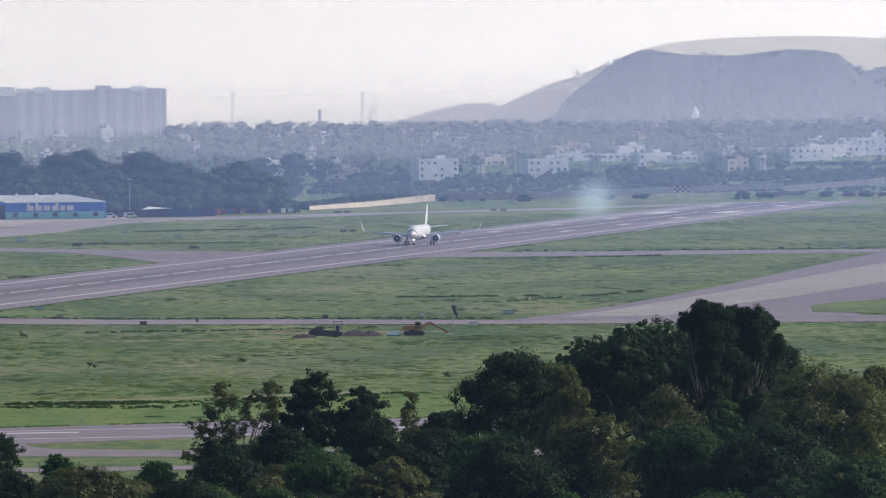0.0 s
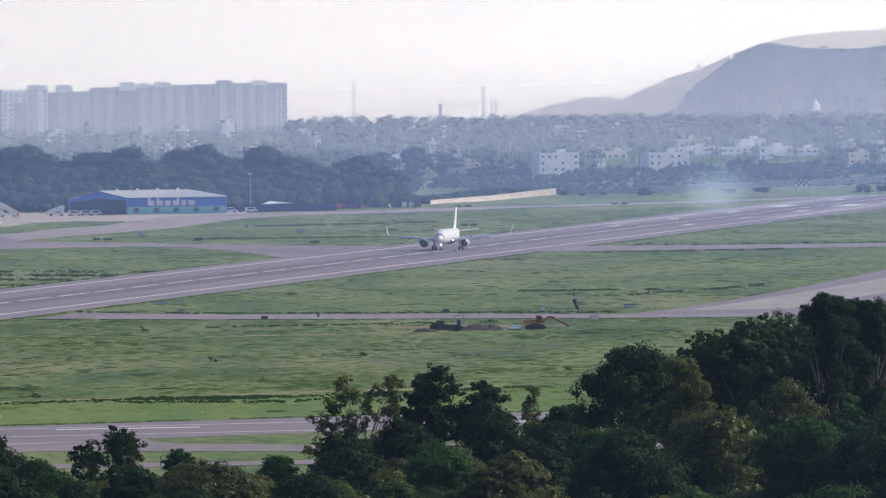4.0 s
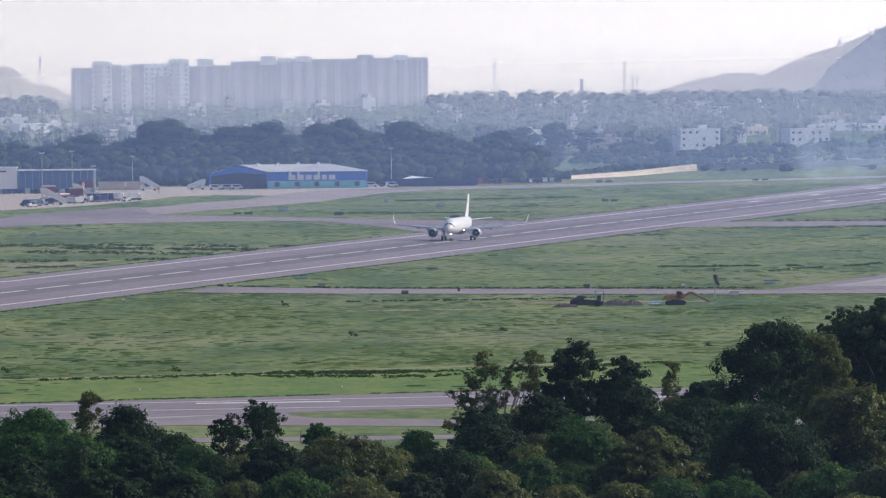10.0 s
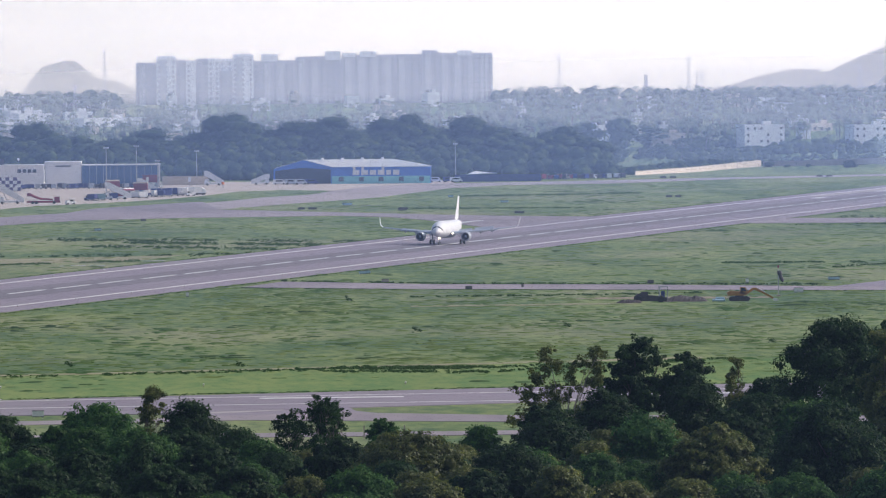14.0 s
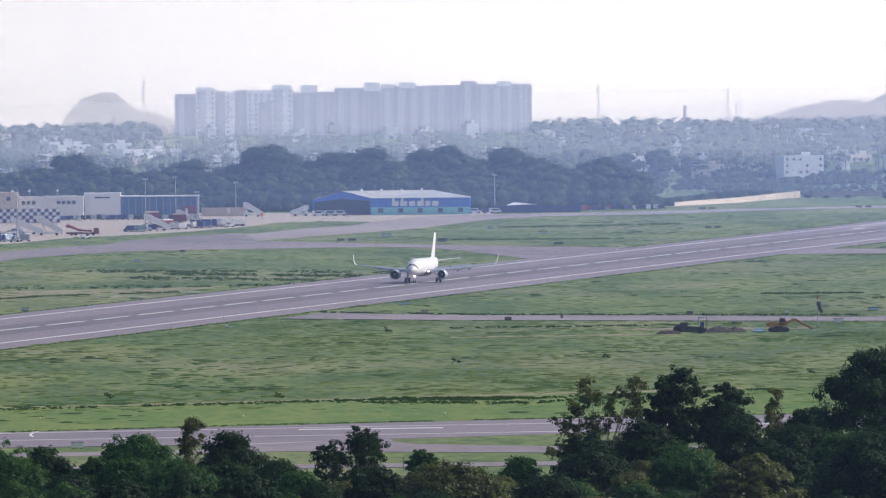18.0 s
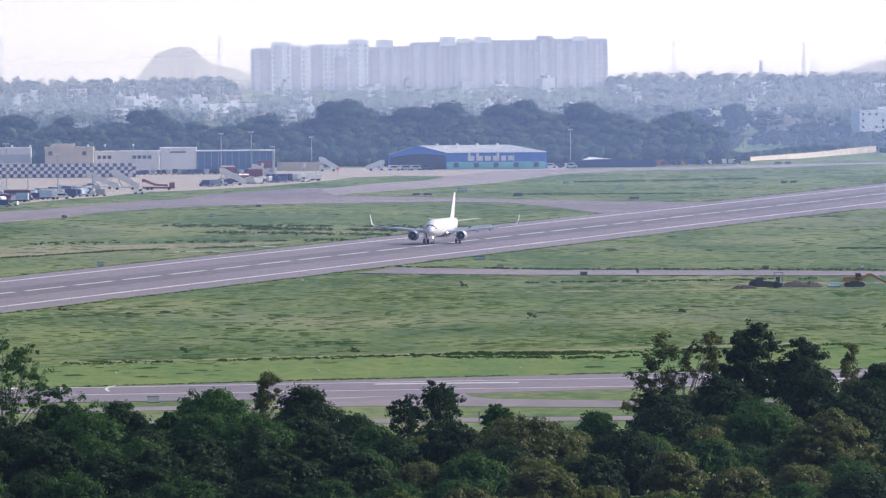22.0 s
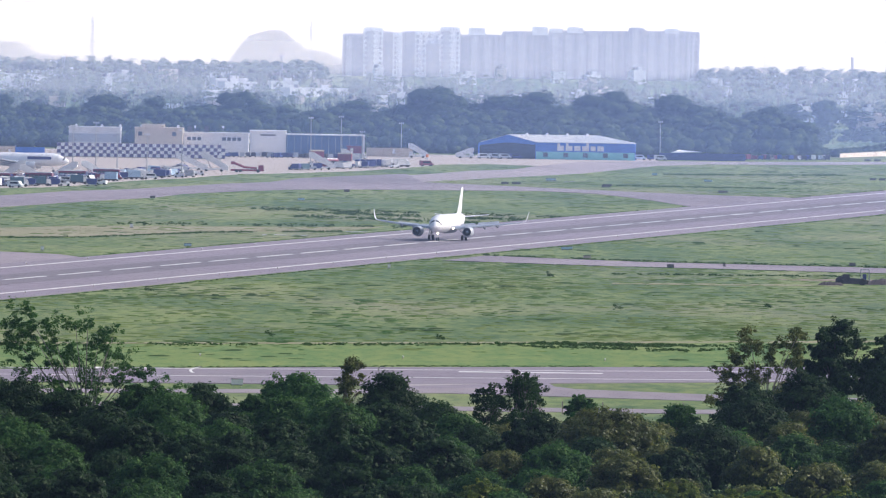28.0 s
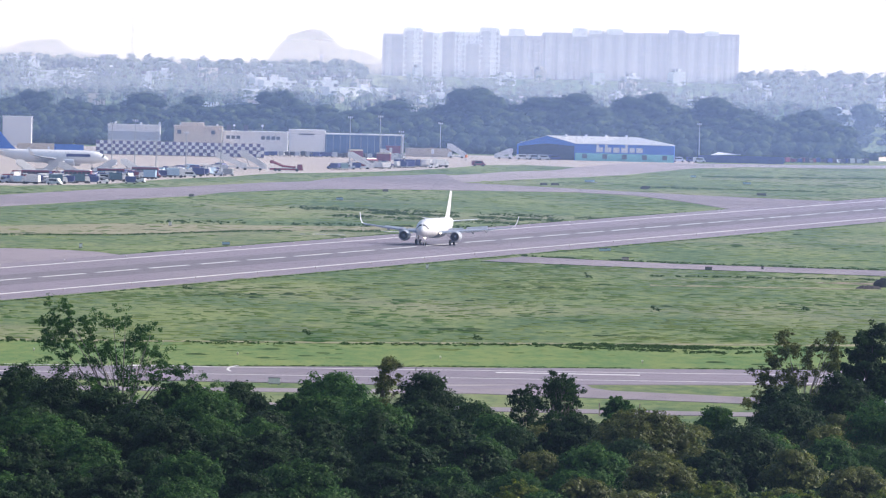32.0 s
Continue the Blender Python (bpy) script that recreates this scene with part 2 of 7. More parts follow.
# ---- mesh tools ----
class Form:
    """Gathers vertices and faces of one part."""

    def __init__(self):
        self.v, self.f = [], []

    def add(self, vs, fs):
        o = len(self.v)
        self.v += [tuple(p) for p in vs]
        self.f += [tuple(i + o for i in q) for q in fs]
        return self

    def box(self, x, y, z, sx, sy, sz, taper=1.0, turn=0.0, lean=0.0):
        """Centre of the base, sizes; taper shrinks the top, turn about z (degrees), lean shifts the top along y."""
        c, s = math.cos(radians(turn)), math.sin(radians(turn))
        vs = []
        for h, k in ((0, 1.0), (sz, taper)):
            for a, b in ((-1, -1), (1, -1), (1, 1), (-1, 1)):
                px, py = a * sx / 2 * k, b * sy / 2 * k + (lean if h else 0)
                vs.append((x + c * px - s * py, y + s * px + c * py, z + h))
        return self.add(vs, [(3, 2, 1, 0), (4, 5, 6, 7), (0, 1, 5, 4), (1, 2, 6, 5), (2, 3, 7, 6), (3, 0, 4, 7)])

    def loft(self, rings, caps=True):
        n = len(rings[0])
        vs = [p for r in rings for p in r]
        fs = []
        for i in range(len(rings) - 1):
            for j in range(n):
                a, b = i * n + j, i * n + (j + 1) % n
                fs.append((a, b, b + n, a + n))
        if caps:
            fs += [tuple(range(n))[::-1], tuple(range((len(rings) - 1) * n, len(rings) * n))]
        return self.add(vs, fs)

    def tube(self, pts, radii, n=6):
        pts = [Vector(p) for p in pts]
        rings = []
        for i, p in enumerate(pts):
            d = (pts[min(i + 1, len(pts) - 1)] - pts[max(i - 1, 0)]).normalized()
            u = d.orthogonal().normalized()
            w = d.cross(u)
            r = radii[i] if isinstance(radii, (list, tuple)) else radii
            rings.append([p + (u * math.cos(t) + w * math.sin(t)) * r for t in (2 * math.pi * j / n for j in range(n))])
        for a, b in zip(rings, rings[1:]):  # keep the rings in step
            k = min(range(n), key=lambda q: (b[q] - a[0]).length)
            b[:] = b[k:] + b[:k]
        return self.loft(rings)

    def disc(self, centre, axis, r, depth, n=16):
        """A round plate or wheel along axis 'x' or 'y' or 'z'."""
        c, rings = Vector(centre), []
        for s, k in ((-0.5, 0.86), (-0.38, 1.0), (0.38, 1.0), (0.5, 0.86)):
            ring = []
            for j in range(n):
                t = 2 * math.pi * j / n
                a, b, d = math.cos(t) * r * k, math.sin(t) * r * k, s * depth
                ring.append(c + Vector({"x": (d, a, b), "y": (a, d, b), "z": (a, b, d)}[axis]))
            rings.append(ring)
        return self.loft(rings)

    def prism(self, outline, y0, y1, axis="y"):
        """An outline in the x-z plane (axis y) or y-z plane (axis x) or x-y plane (axis z), pushed from y0 to y1."""
        n = len(outline)
        make = {"y": lambda a, b, d: (a, d, b), "x": lambda a, b, d: (d, a, b), "z": lambda a, b, d: (a, b, d)}[axis]
        vs = [make(a, b, y0) for a, b in outline] + [make(a, b, y1) for a, b in outline]
        fs = [tuple(range(n))[::-1], tuple(range(n, 2 * n))] + [(i, (i + 1) % n, (i + 1) % n + n, i + n) for i in range(n)]
        return self.add(vs, fs)

    def mesh(self, name, smooth=False, fix=True):
        me = bpy.data.meshes.new(name)
        me.from_pydata(self.v, [], self.f)
        if fix and len(self.f) < 3000:
            b = bmesh.new()
            b.from_mesh(me)
            bmesh.ops.recalc_face_normals(b, faces=b.faces)
            b.to_mesh(me)
            b.free()
        if smooth:
            me.shade_smooth()
            me.set_sharp_from_angle(angle=radians(40))
        return me


def part(name, form, material, parent=None, label="", smooth=False, at=None):
    """One mesh object, under a thing or a part."""
    me = form if isinstance(form, bpy.types.Mesh) else form.mesh(name, smooth)
    if not me.materials:
        me.materials.append(material)
    ob = new(name, me)
    if parent:
        ob.parent = parent
    if at is not None:
        ob.matrix_basis = at
    if label:
        ob["label"] = label
    return ob


def thing(name, label, category, m=None, group="", kind=""):
    ob = new(name)
    ob.empty_display_size = 0.5
    if m is not None:
        ob.matrix_basis = m
    return tagged(ob, label, category, group, kind)


def solo(name, form, material, label, category, m=None, group="", kind="", smooth=False):
    return tagged(part(name, form, material, None, "", smooth, m), label, category, group, kind)


def smooth01(t):
    t = max(0.0, min(1.0, t))
    return t * t * (3 - 2 * t)


def bend(x, y):
    """Far layers stand on an arc round the camera's hill."""
    return y - x * x / 9980


def ground_z(x, y):
    """Flat airfield; the town rises behind it, and the camera's hill in front."""
    z = 26.0 * smooth01((y - 4600) / 380) ** 1.15 if y > 4600 else 0.0
    if y < 620:
        z = 49.5 * max(0.0, 1 - max(y, 0) / 620) ** 1.3
    return z


# ---- ground, runways, taxiways ----
def ground():
    f = Form()
    xs = [-900 + 1900 * i / 38 for i in range(39)]
    ys = [-300, -150] + [620 * i / 20 for i in range(21)] + [620 + 3980 * i / 40 for i in range(1, 41)] + [4600 + 395 * i / 30 for i in range(1, 31)]
    f.v = [(x, bend(x, y) if y > 4800 else y, ground_z(x, y)) for y in ys for x in xs]
    n = len(xs)
    f.f = [(j * n + i, j * n + i + 1, (j + 1) * n + i + 1, (j + 1) * n + i) for j in range(len(ys) - 1) for i in range(n - 1)]
    solo("ground", f, GRASS, "green and straw-coloured airfield grass with bare patches", "ground", kind="structure")


ground()
RUN_DIR = radians(10.235)
RUN_S, RUN_C = math.sin(RUN_DIR), math.cos(RUN_DIR)
RUN_X, RUN_Y = -75.15, 2278.0


def on_run(along, aside, z=0.0):
    """A place by metres along the main runway's centreline and to the right of it."""
    return (RUN_X + along * RUN_S + aside * RUN_C, RUN_Y + along * RUN_C - aside * RUN_S, z)


PAVED = []


def sheet(name, pts, z, depth, material, label, category, parent=None):
    """A slab with the outline pts (x, y) and its top at z."""
    if category not in ("ground", "water"):
        PAVED.append(pts)
    f = Form().prism(pts, z - depth, z, "z")
    if parent:
        return part(name, f, material, parent, label)
    return solo(name, f, material, label, category, kind="structure")


def strip(a0, a1, l, r):
    return [on_run(a0, l)[:2], on_run(a1, l)[:2], on_run(a1, r)[:2], on_run(a0, r)[:2]]


sheet("road_shoulder", strip(-500, 2610, -31, 31), 0.10, 0.3, ASPHALT, "dark asphalt shoulders of the main runway", "runway")
runway = sheet("runway", strip(-500, 2600, -23.3, 23.3), 0.14, 0.3, ASPHALT, "grey asphalt runway with white centre dashes and edge stripes", "runway")
dash = Form().prism(strip(0, 39, -0.5, 0.5), 0.14, 0.165, "z").mesh("centre_dash")
for k in range(-9, 50):
    d = part("centre_dash", dash, PAINT, runway)
    d.location = (50 * k * RUN_S, 50 * k * RUN_C, 0)
for s in (-1, 1):
    part("edge_stripe", Form().prism(strip(-500, 2560, s * 22.4 - 0.45, s * 22.4 + 0.45), 0.14, 0.165, "z"), PAINT, runway)
part("rubber_strip", Form().prism(strip(1250, 2350, -9, 7), 0.14, 0.15, "z"), RUBBER, runway, "dark rubber-stained band")
part("rubber_strip", Form().prism(strip(-500, 1245, -9, 9), 0.14, 0.148, "z"), RUBBER, runway, "dark rubber-stained band")
for a0, a1, l, r in ((1640, 2590, -22, -15.5), (1760, 2590, 14.5, 22)):
    part("pale_strip", Form().prism(strip(a0, a1, l, r), 0.14, 0.152, "z"), PALEWORN, runway, "pale worn band beside the edge")
for along, size, w in ((1590, 24, 2.4), (1745, 24, 2.4), (1905, 30, 3.6), (2045, 55, 7.0), (2240, 24, 3.6), (2370, 24, 3.6)):
    for s in (-13.5, 10.0):
        part("touchdown_mark", Form().prism(strip(along, along + size, s - w / 2, s + w / 2), 0.14, 0.17, "z"), PAINT, runway)
for k in range(12):
    part("threshold_bar", Form().prism(strip(2470, 2500, -20.5 + 3.6 * k, -18.7 + 3.6 * k), 0.14, 0.17, "z"), PAINT, runway)


second = sheet("runway_second", [(-150, 1640), (-60, 1663), (-8, 1672), (55, 1718), (110, 1728), (300, 1740), (300, 1828), (110, 1800), (55, 1789), (-15, 1750), (-62, 1716), (-150, 1700)], 0.09, 0.3, ASPHALT, "mauve-grey asphalt of the crossing runway", "runway")
for x0, x1 in ((8, 28.7), (60, 81), (-44, -33)):
    part("centre_dash", Form().prism([(x0, 1736.5 + x0 * 0.12), (x1, 1736.5 + x1 * 0.12), (x1, 1740.5 + x1 * 0.12), (x0, 1740.5 + x0 * 0.12)], 0.09, 0.115, "z"), PAINT, second)
part("turn_line", Form().prism([(-29.8, 1715), (-30.3, 1722), (-30.4, 1729), (-30.1, 1737), (-29.2, 1744), (-28.9, 1744), (-29.7, 1737), (-30.0, 1729), (-29.9, 1722), (-29.4, 1715)], 0.09, 0.115, "z"), PAINT, second)
for x0, x1, y0, y1 in ((-62, 120, 1692, 1738), (-62, 120, 1724, 1784)):
    part("edge_stripe", Form().prism([(x0, y0), (x1, y1), (x1, y1 + 1.2), (x0, y0 + 1.2)], 0.09, 0.115, "z"), PAINT, second)
sheet("road_perimeter", [(-140, 1560), (34, 1572), (110, 1590), (110, 1606), (34, 1588), (-140, 1576)], 0.07, 0.2, WORN, "worn grey perimeter road by the fence", "road")
sheet("road_fillet", [(-40, 1692), (-13, 1703), (-5, 1708), (2, 1709), (11, 1710), (20, 1703), (21, 1679), (25, 1664), (43, 1650), (42, 1626), (19, 1637), (10, 1646), (2, 1649), (-5, 1668), (-13, 1686), (-40, 1684)], 0.055, 0.2, ASPHALT, "dark worn paving between the runway and the link road", "road")
sheet("road_pale_lane", [(-4, 1676), (2, 1682), (11, 1692), (11, 1684), (2, 1672), (-4, 1669)], 0.075, 0.1, PALEWORN, "pale worn lane on the dark paving", "road")
sheet("road_link", [(-60, 1630), (-6, 1652), (17, 1674), (42, 1654), (90, 1640), (90, 1612), (41, 1626), (5, 1642), (-60, 1612)], 0.06, 0.2, WORN, "worn pale link road between grass strips", "road")
sheet("taxiway_near", [(8, 2526), (37, 2500), (89, 2472), (127, 2453), (202, 2436), (420, 2424), (420, 2492), (200, 2500), (129, 2492), (91, 2523), (49, 2543), (17, 2583)], 0.07, 0.3, WORN, "long narrow worn taxiway through the grass", "taxiway")
sheet("taxiway_exit", [(129, 2488), (203, 2490), (205, 2592), (222, 2678), (320, 2760), (420, 2850), (420, 3900), (330, 3640), (283, 3392), (273, 3318), (237, 3100), (204, 2888), (160, 2628), (144, 2550)], 0.09, 0.3, ASPHALT, "wide dark worn taxiway curving off", "taxiway")
sheet("taxiway_exit_centre", [(142, 2514), (159, 2596), (198, 2800), (261, 3154), (330, 3500), (420, 3700), (420, 3500), (300, 3200), (238, 2874), (208, 2728), (186, 2633), (164, 2520)], 0.12, 0.3, PALEWORN, "pale worn lane of the exit taxiway", "taxiway")
sheet("taxiway_cross", [(135, 3330), (149, 3343), (277, 3345), (420, 3345), (420, 3408), (283, 3406), (178, 3429), (160, 3440)], 0.08, 0.3, WORN, "straight worn taxiway across the grass", "taxiway")
sheet("taxiway_far", [(-165, 2780), (-112, 3064), (-87, 3214), (-68, 3315), (-62, 3383), (-47, 3452), (-31, 3501), (-11, 3524), (12, 3536), (39, 3548), (55, 3512), (62, 3460), (69, 3399), (76, 3316), (81, 3279), (100, 3330), (113, 3489), (87, 3520), (64, 3562), (39, 3618), (5, 3695), (0, 3880), (-16, 3818), (-33, 3739), (-41, 3643), (-52, 3600), (-64, 3535), (-79, 3452), (-94, 3404), (-118, 3250), (-165, 2960)], 0.08, 0.3, WORN, "broad worn taxiway to the apron", "taxiway")
sheet("apron_lane", [(-2, 3830), (5, 3699), (16, 3754), (26, 3810), (42, 3880), (58, 3962), (73, 4085), (86, 4190), (106, 4258), (143, 4284), (193, 4390), (260, 4465), (330, 4600), (330, 4640), (250, 4505), (193, 4440), (129, 4356), (92, 4328), (60, 4262), (45, 4140), (36, 4036), (20, 3975), (10, 3900)], 0.075, 0.3, LANE, "pale concrete lane along the apron", "taxiway")
sheet("apron", [(-400, 3330), (-122, 3420), (-111, 3450), (-104, 3465), (-95, 3512), (-89, 3575), (-82, 3622), (-74, 3672), (-67, 3700), (-58, 3773), (-52, 3810), (-34, 3860), (-17, 3925), (2, 4040), (12, 4140), (28, 4170), (44, 4138), (60, 4262), (90, 4310), (90, 4420), (-400, 4420)], 0.065, 0.3, CONCRETE, "pale sunlit concrete apron", "apron")
sheet("grass_island", [(196, 2540), (200, 2600), (208, 2639), (221, 2662), (262, 2690), (330, 2680), (330, 2516), (208, 2514)], 0.14, 0.3, GRASS, "small island of rough grass between the taxiways", "ground")
sheet("taxiway_stub", [(-97, 2540), (-83, 2544), (-72, 2527), (-66, 2498), (-74, 2426), (-89, 2326)], 0.085, 0.3, WORN, "worn pavement stub joining the runway", "taxiway")


# ---- the landing aircraft ----
def ellipse(y, zc, rx, rz, n=28):
    return [(rx * math.sin(2 * math.pi * j / n), y, zc + rz * math.cos(2 * math.pi * j / n)) for j in range(n)]


def wing_form(stations, thick=0.12):
    """stations: x, leading edge y, chord, z; an aerofoil lofted from one to the next."""
    prof = ((0, 0), (0.03, 0.42), (0.15, 0.85), (0.38, 1), (0.7, 0.55), (1, 0.04), (0.7, -0.2), (0.38, -0.55), (0.15, -0.6), (0.03, -0.35))
    return Form().loft([[(x, y + c * a, z + b * c * thick * 0.55) for a, b in prof] for x, y, c, z in stations])


def lathe_y(x, z, prof, n=24):
    return Form().loft([[(x + r * math.sin(2 * math.pi * j / n), y, z + r * math.cos(2 * math.pi * j / n)) for j in range(n)] for y, r in prof], caps=False)


def wheel(parent, x, y, r, w):
    wh = part("wheel", Form().disc((0, 0, 0), "x", r, w, 18), BLACK, parent, "black rubber tyre on a metal hub", True, pose(x, y, r))
    part("hub", Form().disc((0, 0, 0), "x", r * 0.5, w * 1.06, 12), METAL, wh, "bare metal hub")


def airliner(name, label, paint, tail_paint, gear_lights=True):
    """Nose towards -y; the main wheels stand at y = 0."""
    a = thing(name, label, "aircraft")
    body = [(-17.7, 3.3, 0.05, 0.05), (-17.4, 3.32, 0.5, 0.45), (-16.7, 3.4, 0.98, 0.92), (-15.7, 3.55, 1.42, 1.4), (-14.3, 3.74, 1.75, 1.8),
            (-12.6, 3.84, 1.93, 2.02), (-11, 3.86, 1.975, 2.07), (6, 3.86, 1.975, 2.07), (9, 3.95, 1.93, 1.98), (12, 4.25, 1.7, 1.68),
            (15, 4.7, 1.25, 1.22), (17.5, 5.05, 0.78, 0.78), (19.4, 5.28, 0.32, 0.36), (19.9, 5.32, 0.15, 0.18)]
    part("fuselage", Form().loft([ellipse(*r) for r in body]), paint, a, smooth=True)
    part("belly_fairing", Form().loft([ellipse(y, 2.55, rx, rz) for y, rx, rz in ((-6.6, 0.3, 0.1), (-5.4, 1.7, 0.75), (-3, 2.05, 1.02), (1.6, 2.05, 1.02), (3.6, 1.5, 0.7), (5, 0.3, 0.12))]), GREYP if gear_lights else paint, a, "pale grey belly fairing", True)
    for s in (-1, 1):  # cockpit panes follow the nose
        for a0, a1, y0, y1 in ((6, 37, -16.48, -16.02), (42, 63, -16.4, -15.95), (67, 82, -16.2, -15.75)):
            def skin(ang, yy, k):
                rx, rz, zc = (float(np.interp(yy, [q[0] for q in body], [q[c] for q in body])) for c in (2, 3, 1))
                return (s * (rx * k + 0.02) * math.sin(radians(ang)), yy, zc + (rz * k + 0.02) * math.cos(radians(ang)))
            steps = [a0 + (a1 - a0) * q / 6 for q in range(7)]
            part("cockpit_window", Form().loft([[skin(q, y0, 1.01), skin(q, y1, 1.01), skin(q, y1, 0.93), skin(q, y0, 0.93)] for q in steps]), GLASS, a, "dark cockpit glass")
        w = part("wing", wing_form([(s * 1.6, -5.9, 7.2, 2.75), (s * 6.4, -3.2, 4.3, 3.2), (s * 12, -0.15, 2.75, 3.72), (s * 16.7, 2.35, 1.6, 4.25)]), WINGG, a, "grey wing with a pale leading edge", True)
        part("slat", wing_form([(s * 2.4, -6.1, 0.75, 2.62), (s * 6.4, -3.75, 0.65, 3.02), (s * 12, -0.62, 0.5, 3.58), (s * 16.2, 1.66, 0.36, 4.05)], 0.3), METAL, w, "bright metal slat", True)
        for x0, x1, ya, yb, za, zb in ((2.3, 6.2, 1.15, 1.0, 2.42, 2.86), (6.5, 12.2, 1.0, 2.45, 2.9, 3.42)):
            part("flap", wing_form([(s * x0, ya, 1.5, za), (s * x1, yb, 1.05, zb)], 0.14), GREYP, w, "lowered grey flap")
        for x, y, z in ((4.2, 1.3, 2.45), (8.2, 1.5, 2.85), (11.0, 2.2, 3.2)):
            part("flap_fairing", Form().loft([ellipse(q, 0, r, r * 1.2, 8) for q, r in ((-1.3, 0.03), (-0.6, 0.2), (0.6, 0.22), (1.5, 0.04))]), GREYP, w, "grey flap-track fairing", True, pose(s * x, y, z, -8))
        for x0, x1, yy, zz in ((2.9, 6.2, 0.05, 3.05), (6.8, 11.6, 0.55, 3.42)):
            part("spoiler", Form().prism([(0, 0), (0.75, 0.62), (0.78, 0.56), (0.04, -0.04)], 0, x1 - x0, "x"), GREYP, w, "raised grey spoiler", False,
                 pose(s * (x0 if s > 0 else x1), yy, zz, 0, -s * 5.2, 0))
        part("sharklet", Form().loft([[(s * x, y + c * p, z + q * 0.5) for p, q in ((0, 0), (0.5, 0.14), (1, 0), (0.5, -0.14))] for x, y, c, z in ((16.65, 2.4, 1.55, 4.25), (17.2, 2.75, 1.35, 4.5), (17.55, 3.35, 1.05, 5.2), (17.85, 4.2, 0.55, 6.65))]), paint, w, "upturned white wing tip", True)
        e = part("engine", lathe_y(s * 5.75, 2.06, ((-7.7, 0.93), (-7.85, 1.02), (-7.7, 1.1), (-6.6, 1.2), (-5.2, 1.17), (-3.9, 0.95), (-3.6, 0.85), (-3.6, 0.7))), GREYP, a, "pale grey engine nacelle", True)
        part("inlet_lip", lathe_y(s * 5.75, 2.06, ((-7.5, 0.9), (-7.8, 0.93), (-7.92, 1.0), (-7.82, 1.07), (-7.55, 1.12))), METAL, e, "bright metal inlet lip", True)
        part("fan", Form().disc((s * 5.75, -7.15, 2.06), "y", 0.93, 0.12, 24), BLACK, e, "dark fan face")
        part("spinner", lathe_y(s * 5.75, 2.06, ((-7.75, 0.02), (-7.5, 0.16), (-7.2, 0.28)), 12), GREYP, e, "", True)
        part("exhaust", lathe_y(s * 5.75, 2.06, ((-3.7, 0.72), (-2.9, 0.55), (-2.9, 0.3), (-2.2, 0.03)), 16), METAL, e, "dark metal exhaust", True)
        part("pylon", Form().prism([(-6.6, 3.2), (-3.2, 2.98), (-1.2, 2.9), (-2.2, 2.6), (-4.0, 2.75)], s * 5.75 - 0.2, s * 5.75 + 0.2, "x"), GREYP, a)
        part("tailplane", wing_form([(s * 0.6, 14.6, 3.7, 5.05), (s * 6.2, 17.6, 1.5, 5.6)], 0.1), paint, a, "white tailplane", True)
        g = part("main_gear", Form().tube([(s * 3.8, 0, 0.5), (s * 3.8, 0, 1.6), (s * 3.5, -0.1, 2.9)], [0.14, 0.16, 0.2]).tube([(s * 3.8, 0, 1.3), (s * 2.4, 0, 2.5)], 0.08)
                 .tube([(s * 3.3, 0, 0.58), (s * 4.3, 0, 0.58)], 0.1), STEEL, a, "grey main landing-gear leg")
        part("gear_door", Form().box(s * 4.15, 0, 1.25, 0.06, 1.2, 1.5), paint, g)
        wheel(g, s * 3.34, 0, 0.59, 0.42)
        wheel(g, s * 4.26, 0, 0.59, 0.42)
    fin = part("fin", Form().loft([[(q * 0.16 * c / 6, y + c * p, z) for p, q in ((0, 0), (0.25, 1), (0.6, 0.9), (1, 0), (0.6, -0.9), (0.25, -1))] for y, c, z in ((9.6, 1.0, 5.8), (11.6, 5.6, 5.9), (13.2, 4.6, 7.3), (17.2, 2.0, 11.8))]), tail_paint, a, "tall swept fin", True)
    part("rudder", Form().add([(-0.03, 17.1, 6.4), (0.03, 17.1, 6.4), (0.03, 19.0, 11.7), (-0.03, 19.0, 11.7), (0, 17.7, 6.4), (0, 19.5, 11.7)], [(0, 4, 5, 3), (1, 2, 5, 4), (0, 3, 2, 1)]), tail_paint, fin)
    n = part("nose_gear", Form().tube([(0, -12.64, 0.38), (0, -12.64, 1.0), (0, -12.5, 2.4)], [0.09, 0.1, 0.13]).tube([(0, -12.6, 0.9), (0, -11.6, 2.1)], 0.06), STEEL, a, "grey nose-gear leg")
    wheel(n, -0.25, -12.64, 0.38, 0.22)
    wheel(n, 0.25, -12.64, 0.38, 0.22)
    if gear_lights:
        part("taxi_light", Form().disc((0, -12.85, 1.75), "y", 0.22, 0.14, 14), LAMP, n, "lit warm-white nose-gear lamp")
        for s in (-1, 1):
            part("landing_light", Form().disc((s * 2.3, -5.9, 2.75), "y", 0.1 if s < 0 else 0.2, 0.1, 12), LAMP, a, "lit landing light in the wing root")
    return a


jet = airliner("passenger_jet", "white twin-engined passenger jet rolling on the runway", WHITE, WHITE)


# ---- trees ----
def rand_unit(n):
    v = np.random.normal(size=(n, 3))
    return v / np.linalg.norm(v, axis=1)[:, None]


